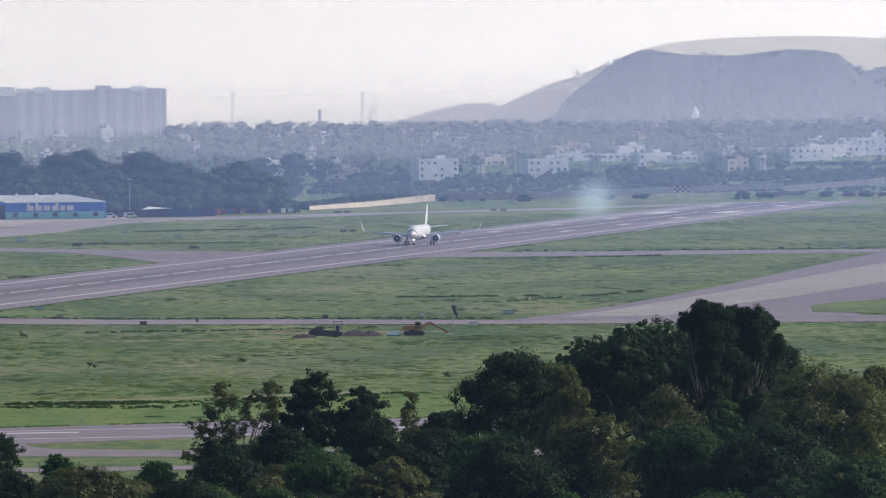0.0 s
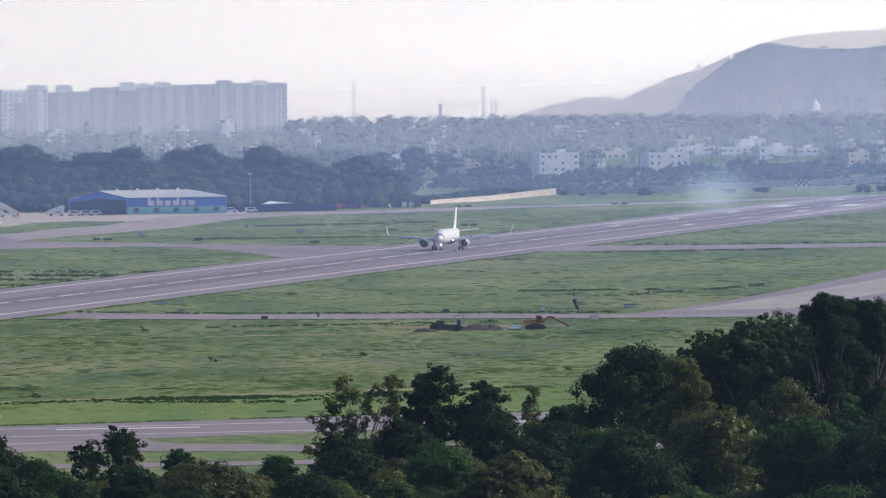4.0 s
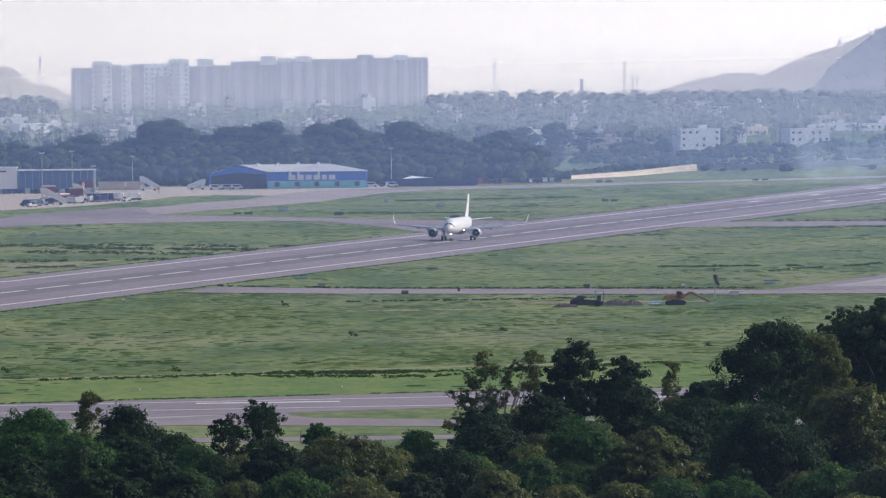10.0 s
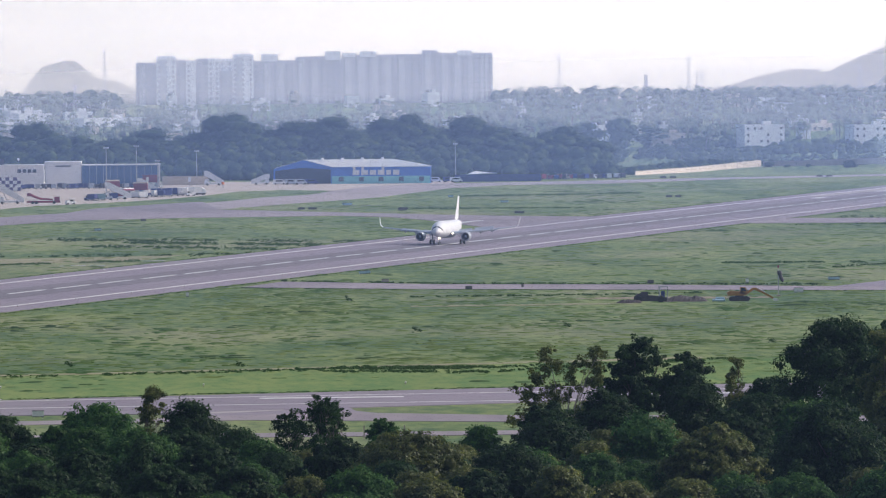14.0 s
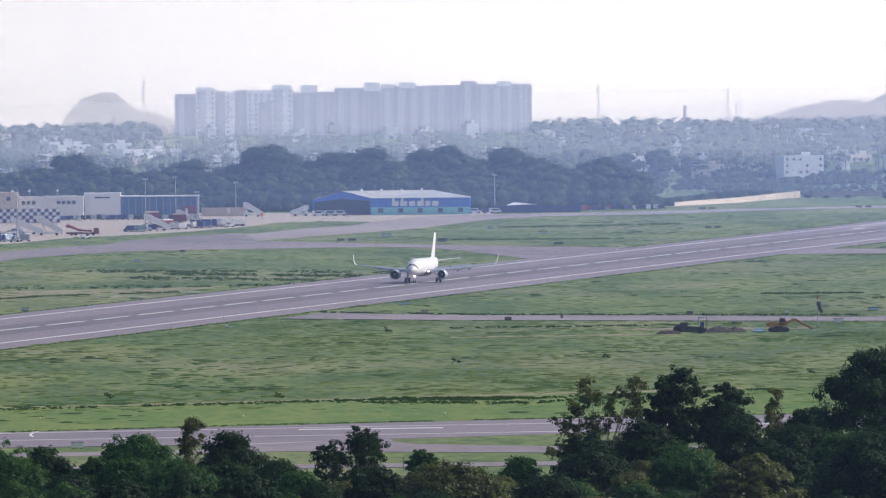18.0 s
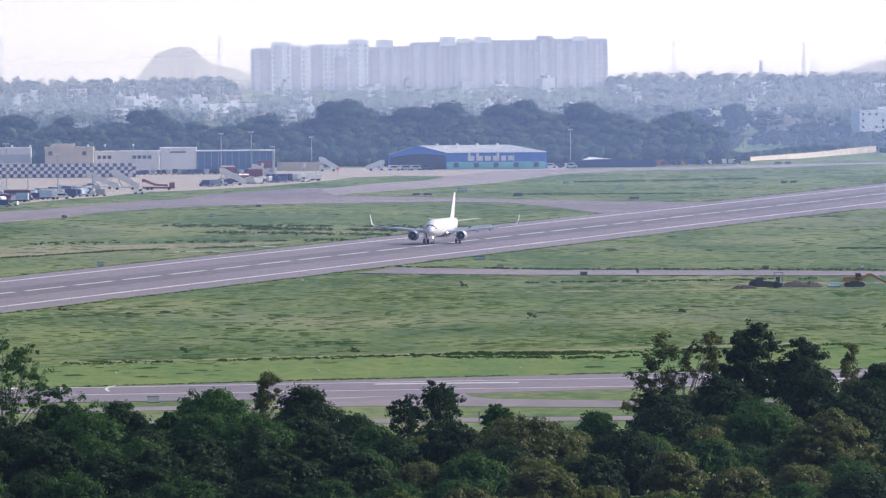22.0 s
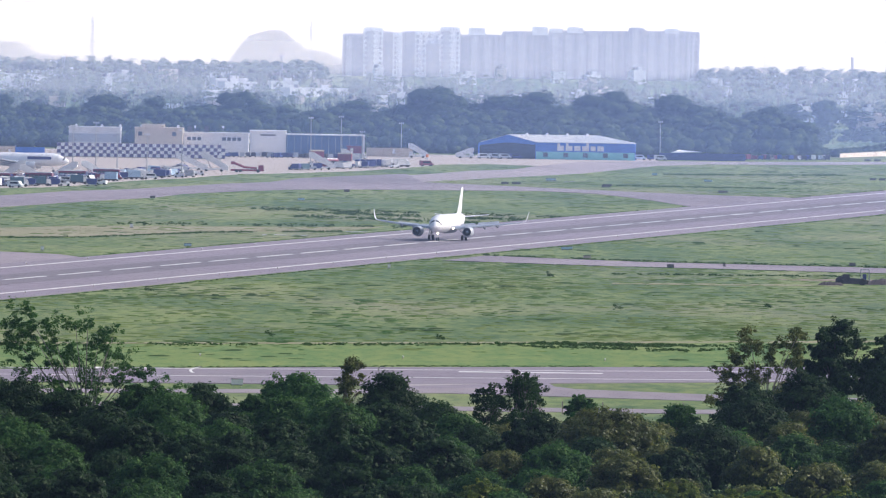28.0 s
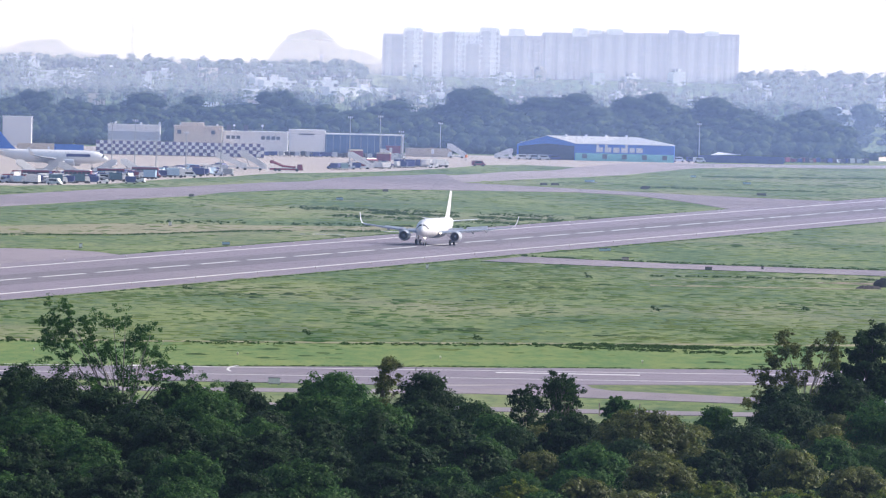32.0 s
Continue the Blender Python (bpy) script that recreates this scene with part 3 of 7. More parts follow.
def leaf_mesh(name, lobes, count, size, seed, core=0.72, droop=0.0, shell=0.55, jitter=0.55):
    """Leaf sprays round a set of lobes (x, y, z, rx, ry, rz), and a rough dark core in each."""
    np.random.seed(seed)
    lob = np.array(lobes, dtype=float)
    vol = (lob[:, 3] * lob[:, 4] * lob[:, 5]) ** 0.67
    pick = np.random.choice(len(lob), size=count, p=vol / vol.sum())
    d = rand_unit(count)
    d[:, 2] = np.where(d[:, 2] < -0.25, -d[:, 2], d[:, 2])
    bump = 1 + 0.2 * np.sin(d[:, 0] * 7 + pick) * np.cos(d[:, 1] * 6 + 2 * pick) + 0.12 * np.sin(d[:, 2] * 9 + 3 * pick)
    rad = (shell + (1.04 - shell) * np.random.rand(count) ** 0.45) * bump
    c = lob[pick, :3] + d * lob[pick, 3:] * rad[:, None]
    nrm = d + jitter * rand_unit(count) + np.array((0, 0, 0.2))
    nrm /= np.linalg.norm(nrm, axis=1)[:, None]
    u = np.cross(nrm, rand_unit(count))
    u /= np.linalg.norm(u, axis=1)[:, None] + 1e-9
    w = np.cross(nrm, u)
    s = size * (0.55 + 0.9 * np.random.rand(count))[:, None]
    quad = np.stack([c - u * s, c + w * s * 0.5 + nrm * s * 0.12, c + u * s - np.array((0, 0, droop)) * s, c - w * s * 0.5 + nrm * s * 0.12], 1).reshape(-1, 3)
    verts = [quad]
    faces = [np.arange(count * 4).reshape(-1, 4)]
    v = quad.tolist()
    f = faces[0].tolist()
    if core:
        for i, (x, y, z, rx, ry, rz) in enumerate(lobes):
            o = len(v)
            nu, nv = 8, 5
            for a in range(nv + 1):
                for b in range(nu):
                    th, ph = math.pi * a / nv, 2 * math.pi * b / nu
                    k = core * (1 + 0.22 * math.sin(3.1 * a + 2.3 * b + i * 1.7))
                    v.append((x + rx * k * math.sin(th) * math.cos(ph), y + ry * k * math.sin(th) * math.sin(ph), z + rz * k * math.cos(th)))
            f += [(o + a * nu + b, o + a * nu + (b + 1) % nu, o + (a + 1) * nu + (b + 1) % nu, o + (a + 1) * nu + b) for a in range(nv) for b in range(nu)]
    me = bpy.data.meshes.new(name)
    me.from_pydata(v, [], f)
    return me


def crown_mesh(name, lobes, count, size, seed, clump=0.5, core=0.66, low=-0.15, loose=0.5, gap=0.0, per=42):
    """Lobes (x, y, z, rx, ry, rz) set with clumps of small pointed leaves; low: how far down the sides they reach."""
    np.random.seed(seed)
    lob = np.array(lobes, dtype=float)
    area = lob[:, 3] * lob[:, 4] + lob[:, 3] * lob[:, 5]
    m = max(12, count // per)
    which = np.random.choice(len(lob), size=m, p=area / area.sum())
    d = rand_unit(m)
    d[:, 2] = np.where(d[:, 2] < low, -d[:, 2], d[:, 2])
    out = 0.8 + 0.28 * np.random.rand(m) - gap * np.random.rand(m)
    mid = lob[which, :3] + d * lob[which, 3:] * out[:, None]
    rc = clump * (0.5 + 1.1 * np.random.rand(m) ** 1.5)
    pick = np.random.randint(0, m, count)
    o = rand_unit(count) * (np.random.rand(count) ** 0.5)[:, None]
    c = mid[pick] + o * (rc[pick])[:, None] * np.array((1.15, 1.15, 0.8))
    nrm = 0.55 * o + 0.6 * d[pick] + loose * rand_unit(count) + np.array((0, 0, 0.25))
    nrm /= np.linalg.norm(nrm, axis=1)[:, None]
    u = np.cross(nrm, rand_unit(count))
    u /= np.linalg.norm(u, axis=1)[:, None] + 1e-9
    w = np.cross(nrm, u)
    k = size * (0.55 + 0.9 * np.random.rand(count))[:, None]
    v = np.stack([c - u * k, c + u * k * 0.5 + w * k * 0.55, c + u * k * 0.7 - w * k * 0.5], 1).reshape(-1, 3).tolist()
    f = np.arange(count * 3).reshape(-1, 3).tolist()
    if core:
        nu, nv = 8, 5
        for i, (x, y, z, rx, ry, rz) in enumerate(lobes):
            b0 = len(v)
            for a in range(nv + 1):
                for b in range(nu):
                    th, ph = math.pi * a / nv, 2 * math.pi * b / nu
                    g = core * (1 + 0.16 * math.sin(3.1 * a + 2.3 * b + i * 1.7))
                    v.append((x + rx * g * math.sin(th) * math.cos(ph), y + ry * g * math.sin(th) * math.sin(ph), z + rz * g * math.cos(th)))
            f += [(b0 + a * nu + b, b0 + a * nu + (b + 1) % nu, b0 + (a + 1) * nu + (b + 1) % nu, b0 + (a + 1) * nu + b) for a in range(nv) for b in range(nu)]
    me = bpy.data.meshes.new(name)
    me.from_pydata(v, [], f)
    me.shade_smooth()
    return me


def limbs(height, spread, n, seed, lean=0.0, r0=0.28, fork=0.4):
    rnd = random.Random(seed)
    f = Form()
    hf = height * fork
    f.tube([(0, 0, -0.4), (lean * 0.3, 0, hf * 0.5), (lean * 0.6, 0.1, hf)], [r0 * 1.25, r0, r0 * 0.8], 7)
    ends = []
    for i in range(n):
        a = 2 * math.pi * i / n + rnd.uniform(-0.4, 0.4)
        e = (lean + math.cos(a) * spread * rnd.uniform(0.5, 0.9), math.sin(a) * spread * rnd.uniform(0.5, 0.9), height * rnd.uniform(0.72, 0.95))
        m = (lean * 0.7 + math.cos(a) * spread * 0.3, math.sin(a) * spread * 0.3, hf + (e[2] - hf) * 0.5)
        f.tube([(lean * 0.6, 0.1, hf * 0.92), m, e], [r0 * 0.6, r0 * 0.38, r0 * 0.1], 5)
        ends.append(e)
        for j in range(2):
            b = a + rnd.uniform(-0.9, 0.9)
            e2 = (m[0] + math.cos(b) * spread * 0.45, m[1] + math.sin(b) * spread * 0.45, m[2] + height * rnd.uniform(0.12, 0.28))
            f.tube([m, e2], [r0 * 0.3, r0 * 0.07], 4)
            ends.append(e2)
    return f, ends


def tree(kind, height, width, seed, leaf, bark, count, size, label, place, group="", clumps=(), shared=False, clump=0.5):
    """kind: 'round', 'mound', 'sparse', 'tall', 'column'; shared: a crown seen from above only, for copies deep in the wood."""
    rnd = random.Random(seed)
    t = thing("tree", label, "tree", place, group)
    r = width / 2
    twigs = Form()
    if kind in ("sparse", "tall"):
        big = 1.45 if kind == "tall" else 1.0
        f, ends = limbs(height * 0.9, r * 0.7, 6, seed, rnd.uniform(-0.4, 0.4), height * 0.007, 0.28)
        lobes = []
        for cx, cz, cr in clumps:  # sub-crowns of a known tree
            for i in range(9):
                d = Vector((rnd.gauss(0, 0.55), rnd.gauss(0, 0.6), rnd.gauss(0, 0.6))) * cr
                e = cr * rnd.uniform(0.3, 0.55) + 0.15
                lobes.append((cx + d.x, d.y, cz + d.z, e, e, e * rnd.uniform(0.8, 1.2)))
            twigs.tube([(cx * 0.15, 0, height * 0.25), (cx * 0.6, 0, cz * 0.72), (cx, 0, cz)], [height * 0.008, height * 0.005, 0.03], 4)
        for i in range(0 if clumps else int(36 + 3 * width)):
            q = rnd.random()
            a, k = rnd.uniform(0, 6.28), r * (1.0 - 0.62 * q ** 2.2) * rnd.uniform(0.15, 1.0)
            c = (math.cos(a) * k, math.sin(a) * k, height * (0.24 + 0.73 * q))
            e = (r * rnd.uniform(0.08, 0.17) + 0.28) * (1.15 if big > 1 else 1.0)
            lobes.append((*c, e * 1.1, e * 1.1, e * rnd.uniform(0.8, 1.2)))
            near = min(ends, key=lambda p: (Vector(p) - Vector(c)).length)
            twigs.tube([tuple(Vector(near) * 0.75 + Vector((0, 0, height * 0.12))), c], [height * 0.003, 0.015], 3)
    elif kind == "column":  # a snag wrapped in creepers
        f = Form().tube([(0, 0, -0.4), (0.1, 0, height * 0.5), (0, 0, height * 0.95)], [0.3, 0.25, 0.12], 6)
        lobes = [(rnd.uniform(-0.25, 0.25), rnd.uniform(-0.25, 0.25), height * (0.12 + 0.8 * i / 11), r * rnd.uniform(0.55, 0.95) * (1 - 0.03 * i), r * 0.8, height * 0.07) for i in range(12)]
    else:
        f, ends = limbs(height * 0.82, r * 0.7, 5, seed, 0, height * 0.026, 0.3)
        n = 16 if kind == "round" else 24
        lobes = []
        for i in range(n):  # a dome of overlapping leaf masses of uneven size
            a, q = 2 * math.pi * (i * 0.382) + rnd.uniform(-0.3, 0.3), math.sqrt((i + 0.3) / n)
            k = rnd.uniform(0.2, 0.38) * r
            top = height * (1 - (0.24 if height > 15.5 else 0.4) * q ** 2.2) * rnd.uniform(0.86, 1.0)
            lobes.append((math.cos(a) * q * r * 0.78, math.sin(a) * q * r * 0.78, top - k * 0.8, k * 1.1, k * 1.1, k * 0.85))
            if not shared and i % 2:  # the flanks below
                lobes.append((math.cos(a) * q * r * 0.8, math.sin(a) * q * r * 0.8, top - k * 0.8 - height * rnd.uniform(0.14, 0.3), k * 1.2, k * 1.2, k))
        lobes += [(0, 0, height * 0.42, r * 0.75, r * 0.75, height * 0.44)]
    part("trunk", f, bark, t)
    if twigs.v:
        part("twigs", twigs, bark if clumps else BARK, t)
    if kind in ("sparse", "tall"):
        crown = crown_mesh("crown", lobes, count * 4, size * 0.72, seed, 0.42, 0, -1.0, 0.8, 0.5)
    else:
        crown = crown_mesh("crown", lobes, count, size, seed, clump, 0.42, -0.1 if shared else -0.5, 0.55, 0.3)
    part("crown", crown, leaf, t)
    return t


# the near wood: x, y, height, width, leaf kind (A dark, B olive, C green, P pale-barked)
WOOD = {}
WOOD["round"] = ((-49.4, 1430, 8.9, 9.3, "A"), (-29.5, 1400, 8.9, 9.8, "C"), (-23.5, 1430, 7.7, 8.0, "A"), (-1.4, 1410, 9.9, 8.9, "A"), (21.8, 1490, 5.1, 4.6, "C"),
              (32.8, 1430, 6.3, 4.4, "C"), (25.4, 1340, 7.0, 9.3, "A"), (53.8, 1500, 14.8, 9.6, "A"), (47.9, 1450, 9.8, 8.1, "A"), (59.2, 1460, 11.1, 8.1, "A"))
WOOD["round "] = ((59.6, 1500, 12.8, 8.6, "A"), (68.9, 1480, 10.4, 8.9, "A"), (76.0, 1440, 19.0, 14.4, "A"), (91.7, 1510, 20.5, 19.7, "A"), (99.4, 1520, 20.6, 19.8, "A"), (106.4, 1500, 20.5, 17.4, "A"),
               (110.8, 1490, 18.0, 6.2, "A"), (122.4, 1420, 15.5, 13.2, "A"), (86.7, 1330, 16.8, 7.1, "B"), (88.7, 1270, 16.7, 5.6, "C"), (64.3, 1410, 10.8, 9.8, "A"),
               (50.0, 1380, 8.9, 9.6, "C"), (40.6, 1430, 9.4, 8.6, "A"), (32.4, 1440, 5.8, 4.0, "C"))
WOOD["mound"] = ((-43.5, 1390, 8.9, 9.7, "A"), (-17.0, 1390, 7.9, 7.8, "C"), (-12.8, 1425, 9.1, 12.6, "C"), (4.3, 1380, 7.7, 7.1, "A"), (22.2, 1370, 7.4, 13.4, "B"),
              (39.4, 1370, 9.2, 10.8, "A"), (108.8, 1390, 17.8, 17.5, "B"), (115.1, 1400, 17.0, 9.8, "B"), (80.5, 1210, 16.6, 12.9, "C"), (88.2, 1200, 16.6, 14.5, "A"),
              (92.5, 1150, 15.4, 10.7, "C"), (76.3, 1290, 15.4, 13.8, "B"), (66.1, 1280, 13.2, 13.1, "A"), (54.4, 1300, 10.6, 12.1, "B"), (22.8, 1330, 8.7, 14.2, "B"),
              (32.5, 1300, 8.2, 9.7, "A"))
WOOD["sparse"] = ((-6.4, 1480, 9.1, 4.8, "B"), (10.0, 1455, 6.6, 6.4, "A"), (14.1, 1445, 8.9, 7.4, "A"), 
               (67.2, 1530, 11.0, 4.0, "B"), (15.6, 1460, 7.8, 4.1, "A"))
WOOD["column"] = ((-6.7, 1262, 9.9, 2.8, "A"),)
WOOD["tall"] = ((80.1, 1420, 16.6, 7.3, "B"), (99.2, 1450, 23.4, 10.5, "P"), (104.5, 1460, 22.6, 9.5, "P"), (107.6, 1470, 21.6, 6.0, "A"))
WOOD_LABELS = {"round": "dense dark-green broadleaf tree in the near wood", "mound": "spreading tree overgrown with creepers in the near wood",
               "sparse": "thin airy tree with pale bare branches", "tall": "tall dark tree standing over the wood", "column": "bare snag wrapped in dark creepers"}
seed = 100
for kind, rows in WOOD.items():
    kind = kind.strip()
    for x, y, h, w, q in rows:
        seed += 1
        leaf, bark = {"A": LEAF, "B": LEAF2, "C": LEAF3, "P": LEAF}[q], PALE_BARK if q in "PB" else BARK
        area = w * w if kind in ("round", "mound") else w * h * 0.6
        count = int(min(38000, max(5000, area * 260)))
        if kind == "sparse":
            count = int(1200 + w * h * 17)
        tree(kind, h, w, seed, leaf, bark, count, 0.22 if kind in ("sparse", "tall") else 0.21, WOOD_LABELS[kind], pose(x, y, 0, 0, 0, seed * 47 % 360 if kind != "sparse" else 0), "trees of the near wood", clump=0.42 + 0.25 * (seed % 3))
tree("sparse", 16.5, 20, 177, LEAF3, PALE_BARK, 9500, 0.17, "tall airy tree with separate leaf clumps and pale branches", pose(-36.6, 1400, 0), "trees of the near wood",
     ((-7.0, 16.3, 1.5), (-8.4, 13.2, 2.2), (-6.0, 13.4, 2.3), (-4.0, 13.9, 1.7), (-4.6, 11.2, 2.2), (-1.2, 14.6, 1.1), (0.2, 15.0, 1.0), (-1.6, 11.6, 1.9), (1.4, 12.2, 1.7), (3.2, 13.6, 1.5), (3.0, 11.0, 1.8), (-7.6, 10.2, 1.5),
      (0.2, 9.4, 1.8), (5.4, 10.2, 1.3), (7.2, 9.4, 1.2), (8.8, 8.2, 1.3), (9.6, 7.2, 1.1), (4.4, 8.2, 1.5), (-3.4, 8.8, 1.7), (-5.5, 7.2, 2.1), (-2.0, 6.6, 2.2), (1.6, 6.9, 2.0), (5.0, 6.2, 1.8)))
tree("sparse", 14.0, 12, 178, LEAF2, PALE_BARK, 6500, 0.2, "tall airy tree in two parts with pale bare branches", pose(44.5, 1490, 0), "trees of the near wood",
     ((-2.1, 12.0, 1.2), (-3.3, 10.2, 1.2), (-4.4, 7.6, 1.4), (-3.8, 5.7, 1.7), (-5.2, 3.7, 1.7), (4.1, 13.1, 1.0), (2.7, 11.5, 1.1), (0.7, 10.4, 0.9), (3.5, 9.3, 1.0), (0.3, 8.3, 1.1), (1.4, 6.1, 1.2), (-1.3, 7.6, 1.1), (3.9, 10.8, 0.9),
      (1.8, 2.8, 1.6), (-1.8, 4.5, 1.8)))
random.seed(5)
kinds = []
for i, (kind, leaf, h, w) in enumerate((("mound", LEAF, 7.5, 9), ("round", LEAF3, 7.2, 8), ("mound", LEAF2, 7.0, 8.5), ("round", LEAF, 8.0, 7.5), ("mound", LEAF3, 7.4, 10), ("round", LEAF2, 7.2, 7), ("round", LEAF4, 7.0, 8.0), ("mound", LEAF, 6.6, 7.0))):
    kinds.append(tree(kind, h, w, 11 + i, leaf, BARK, 15000, 0.2, WOOD_LABELS[kind], pose(-58 + 8 * i, 1070, 0), "trees of the near wood", (), True, (0.4, 0.75, 0.55)[i % 3]))
row = 0
for y in (1090, 1120, 1152, 1186, 1222, 1260, 1300, 1342):
    x0, x1 = -0.0375 * y - 6, 0.0845 * y + 6
    n = int((x1 - x0) / 6.6)
    for i in range(n):
        x = x0 + (x1 - x0) * (i + 0.5 * (row % 2) + random.uniform(-0.25, 0.25)) / n
        s = random.uniform(0.7, 1.05) * (1 + 0.45 * smooth01((x / y - 0.05) / 0.02) * (y > 1150))
        pick = random.choice((0, 1, 3, 4, 7, 0, 3) if x / y < 0.004 else (2, 5, 1, 2, 6, 0, 4, 7) if x / y < 0.04 else (0, 1, 4, 7, 4, 2))
        copy_thing(kinds[pick], pose(x, y + random.uniform(-10, 10), 0, 0, 0, random.uniform(0, 360)) @ Matrix.Diagonal((s * random.uniform(0.9, 1.1), s, s, 1)))
    row += 1
for x, y, s in ((-52, 1380, 1.1), (-46, 1365, 1.05), (-38, 1372, 1.1), (-33, 1358, 1.0), (-26, 1376, 1.12), (-20, 1362, 1.0), (-13, 1378, 1.1), (-7, 1366, 1.05), (-2, 1380, 1.0), (6, 1368, 0.92), (28, 1372, 0.85), (12, 1362, 0.82), (46, 1380, 1.0), (52, 1400, 1.1), (60, 1385, 1.2), (70, 1400, 1.35)):
    copy_thing(kinds[random.choice((0, 1, 3, 7, 4)) if x < 5 else random.choice((2, 5, 1, 0))], pose(x, y, 0, 0, 0, random.uniform(0, 360)) @ Matrix.Diagonal((s, s, s, 1)))

tree("mound", 5.6, 6.5, 640, LEAF4, BARK, 7000, 0.19, "sunlit yellow-green shrub in the near wood", pose(0.2, 1392, 0), "trees of the near wood")
floor_growth = []
for y in [1050 + 8 * i for i in range(42)]:
    x0, x1 = -0.0375 * y - 6, 0.0845 * y + 6
    for k in range(int((x1 - x0) / 4.2)):
        g = random.uniform(1.0, 2.0)
        floor_growth.append((x0 + 4.2 * k + random.uniform(-2, 2), y + random.uniform(-4, 4), g * 0.5 + random.uniform(0, 1.0), g * 1.4, g * 1.6, g))
solo("undergrowth", crown_mesh("undergrowth", floor_growth, 130000, 0.27, 641, 0.7, 0.5, 0.0, 0.6), LEAF, "dark shrubs filling the floor of the near wood", "undergrowth", kind="stuff")


# ---- the dark tree belt behind the apron ----
BELT = ((-168.8, 15.6), (-155.9, 18.5), (-136.6, 14.7), (-115.1, 18.4), (-93.6, 17.8), (-77.5, 15.0), (-64.4, 20.8), (-51.7, 14.9), (-34.5, 13.7), (-17.2, 17.9), (-4.4, 15.6),
        (8.7, 23.7), (23.6, 17.6), (38.7, 20.3), (51.6, 22.2), (68.8, 21.6), (78.5, 23.1), (89.1, 17.2), (103.2, 21.4), (116.0, 17.0), (128.8, 14.8), (137.5, 18.0), (150.2, 12.5),
        (163.1, 13.5), (175.9, 8.7), (190.9, 5.8))
belt_kinds, domes = [], []
for i in range(5):
    q = random.Random(300 + i)
    b = thing("tree", "large dark dome-crowned tree behind the apron", "tree", pose(-190 + 12 * i, 4600, 0), "trees behind the apron")
    part("trunk", limbs(12, 4.5, 5, 300 + i, 0, 0.35, 0.3)[0], BARK, b)
    dome = [(0, 0, 8.6, 5.0, 5.0, 5.0), (0, 0, 5.0, 5.6, 5.6, 4.4)]
    for k in range(22):
        a, e = 2 * math.pi * k * 0.382, q.uniform(-0.45, 1.3)
        g = q.uniform(1.2, 2.9)
        dome.append((4.9 * math.cos(a) * math.cos(e), 4.9 * math.sin(a) * math.cos(e), 8.8 + 5.2 * math.sin(e), g * 1.2, g * 1.2, g * 0.8))
    part("crown", crown_mesh("crown", dome, 7500, 0.28, 300 + i, 0.9, 0.8, -0.3, 0.35, 0.0, 30), FAR_LEAF, b)
    belt_kinds.append(b)
    domes.append(dome)


def behind(x, y):
    """Past the perimeter wall's start the belt stands behind the wall."""
    y += 130 if x > 150 else 0
    return y, ground_z(x, y)


random.seed(8)
for i, (x, h) in enumerate(BELT):
    s, w = h / 15.5, random.uniform(1.15, 1.7) * max(0.8, h / 16)
    copy_thing(belt_kinds[i % 5], pose(x + random.uniform(-2, 2), *behind(x, 4610 + random.uniform(-12, 12)), 0, 0, random.uniform(0, 360)) @ Matrix.Diagonal((w, w, s, 1)))
fill = []
for step, n, y0, hs, ws, dy in ((6.4, 58, 4560, (8.5, 15), 13, 15), (7.6, 45, 4590, (12, 16.5), 12, 8)):  # the lower trees between the great crowns
    for i in range(n):
        x = -188 + step * i + random.uniform(-4, 4)
        h = random.uniform(*hs) * (0.53 if x > 150 else 1)
        y, z = behind(x, y0 + random.uniform(-dy, dy))
        a0, k = random.uniform(0, 6.28), h / ws
        for g, (lx, ly, lz, rx, ry, rz) in enumerate(domes[i % 5]):
            fill.append((x + k * (lx * math.cos(a0) - ly * math.sin(a0)), y + k * (lx * math.sin(a0) + ly * math.cos(a0)), z + lz * h / 16, rx * k, ry * k, rz * h / 16))
solo("tree_belt", crown_mesh("tree_belt", fill, 230000, 0.28, 79, 0.9, 0.8, -0.3, 0.35, 0.0, 30), FAR_LEAF, "lower dark trees crowded between the great crowns", "trees", kind="stuff")
under = []
for x in [-190 + 2.6 * i for i in range(135)]:
    for y, h in ((4520, 10), (4470, 6)):
        if x > 150:
            continue
        for q in (0.35, 0.8):
            k = random.uniform(2.2, 3.6)
            under.append((x + random.uniform(-2, 2), y + random.uniform(-12, 12), h * q * random.uniform(0.7, 1.1), k * 1.3, k, k))
solo("undergrowth", crown_mesh("undergrowth", under, 60000, 0.36, 78, 0.9, 0.8, -0.2, 0.35), FAR_LEAF, "dense dark undergrowth below the belt of trees", "undergrowth", kind="stuff")

# ---- scrub along the far fence ----
bush_src = []
for i in range(3):
    t = thing("bush", "low grey-green scrub bush by the far fence", "bush", pose(200 + 5 * i, 4700, ground_z(0, 4700)), "scrub by the far fence")
    part("stem", Form().tube([(0, 0, -0.5), (0, 0, 1.2)], [0.12, 0.06]), BARK, t)
    part("crown", leaf_mesh("crown", [(random.uniform(-1.6, 1.6), random.uniform(-1, 1), random.uniform(0.7, 1.5), 1.3, 1.1, 0.9) for _ in range(6)], 420, 0.3, 60 + i), FAR_LEAF, t)
    bush_src.append(t)
for i in range(70):
    x, y = random.uniform(175, 430), random.uniform(4655, 4700)
    if 298 < x < 326 or x < 195:
        continue
    s = random.uniform(0.5, 1.2)
    copy_thing(random.choice(bush_src), pose(x, y, ground_z(x, y) - 0.2, 0, 0, random.uniform(0, 360)) @ Matrix.Diagonal((s * 1.4, s, s, 1)))
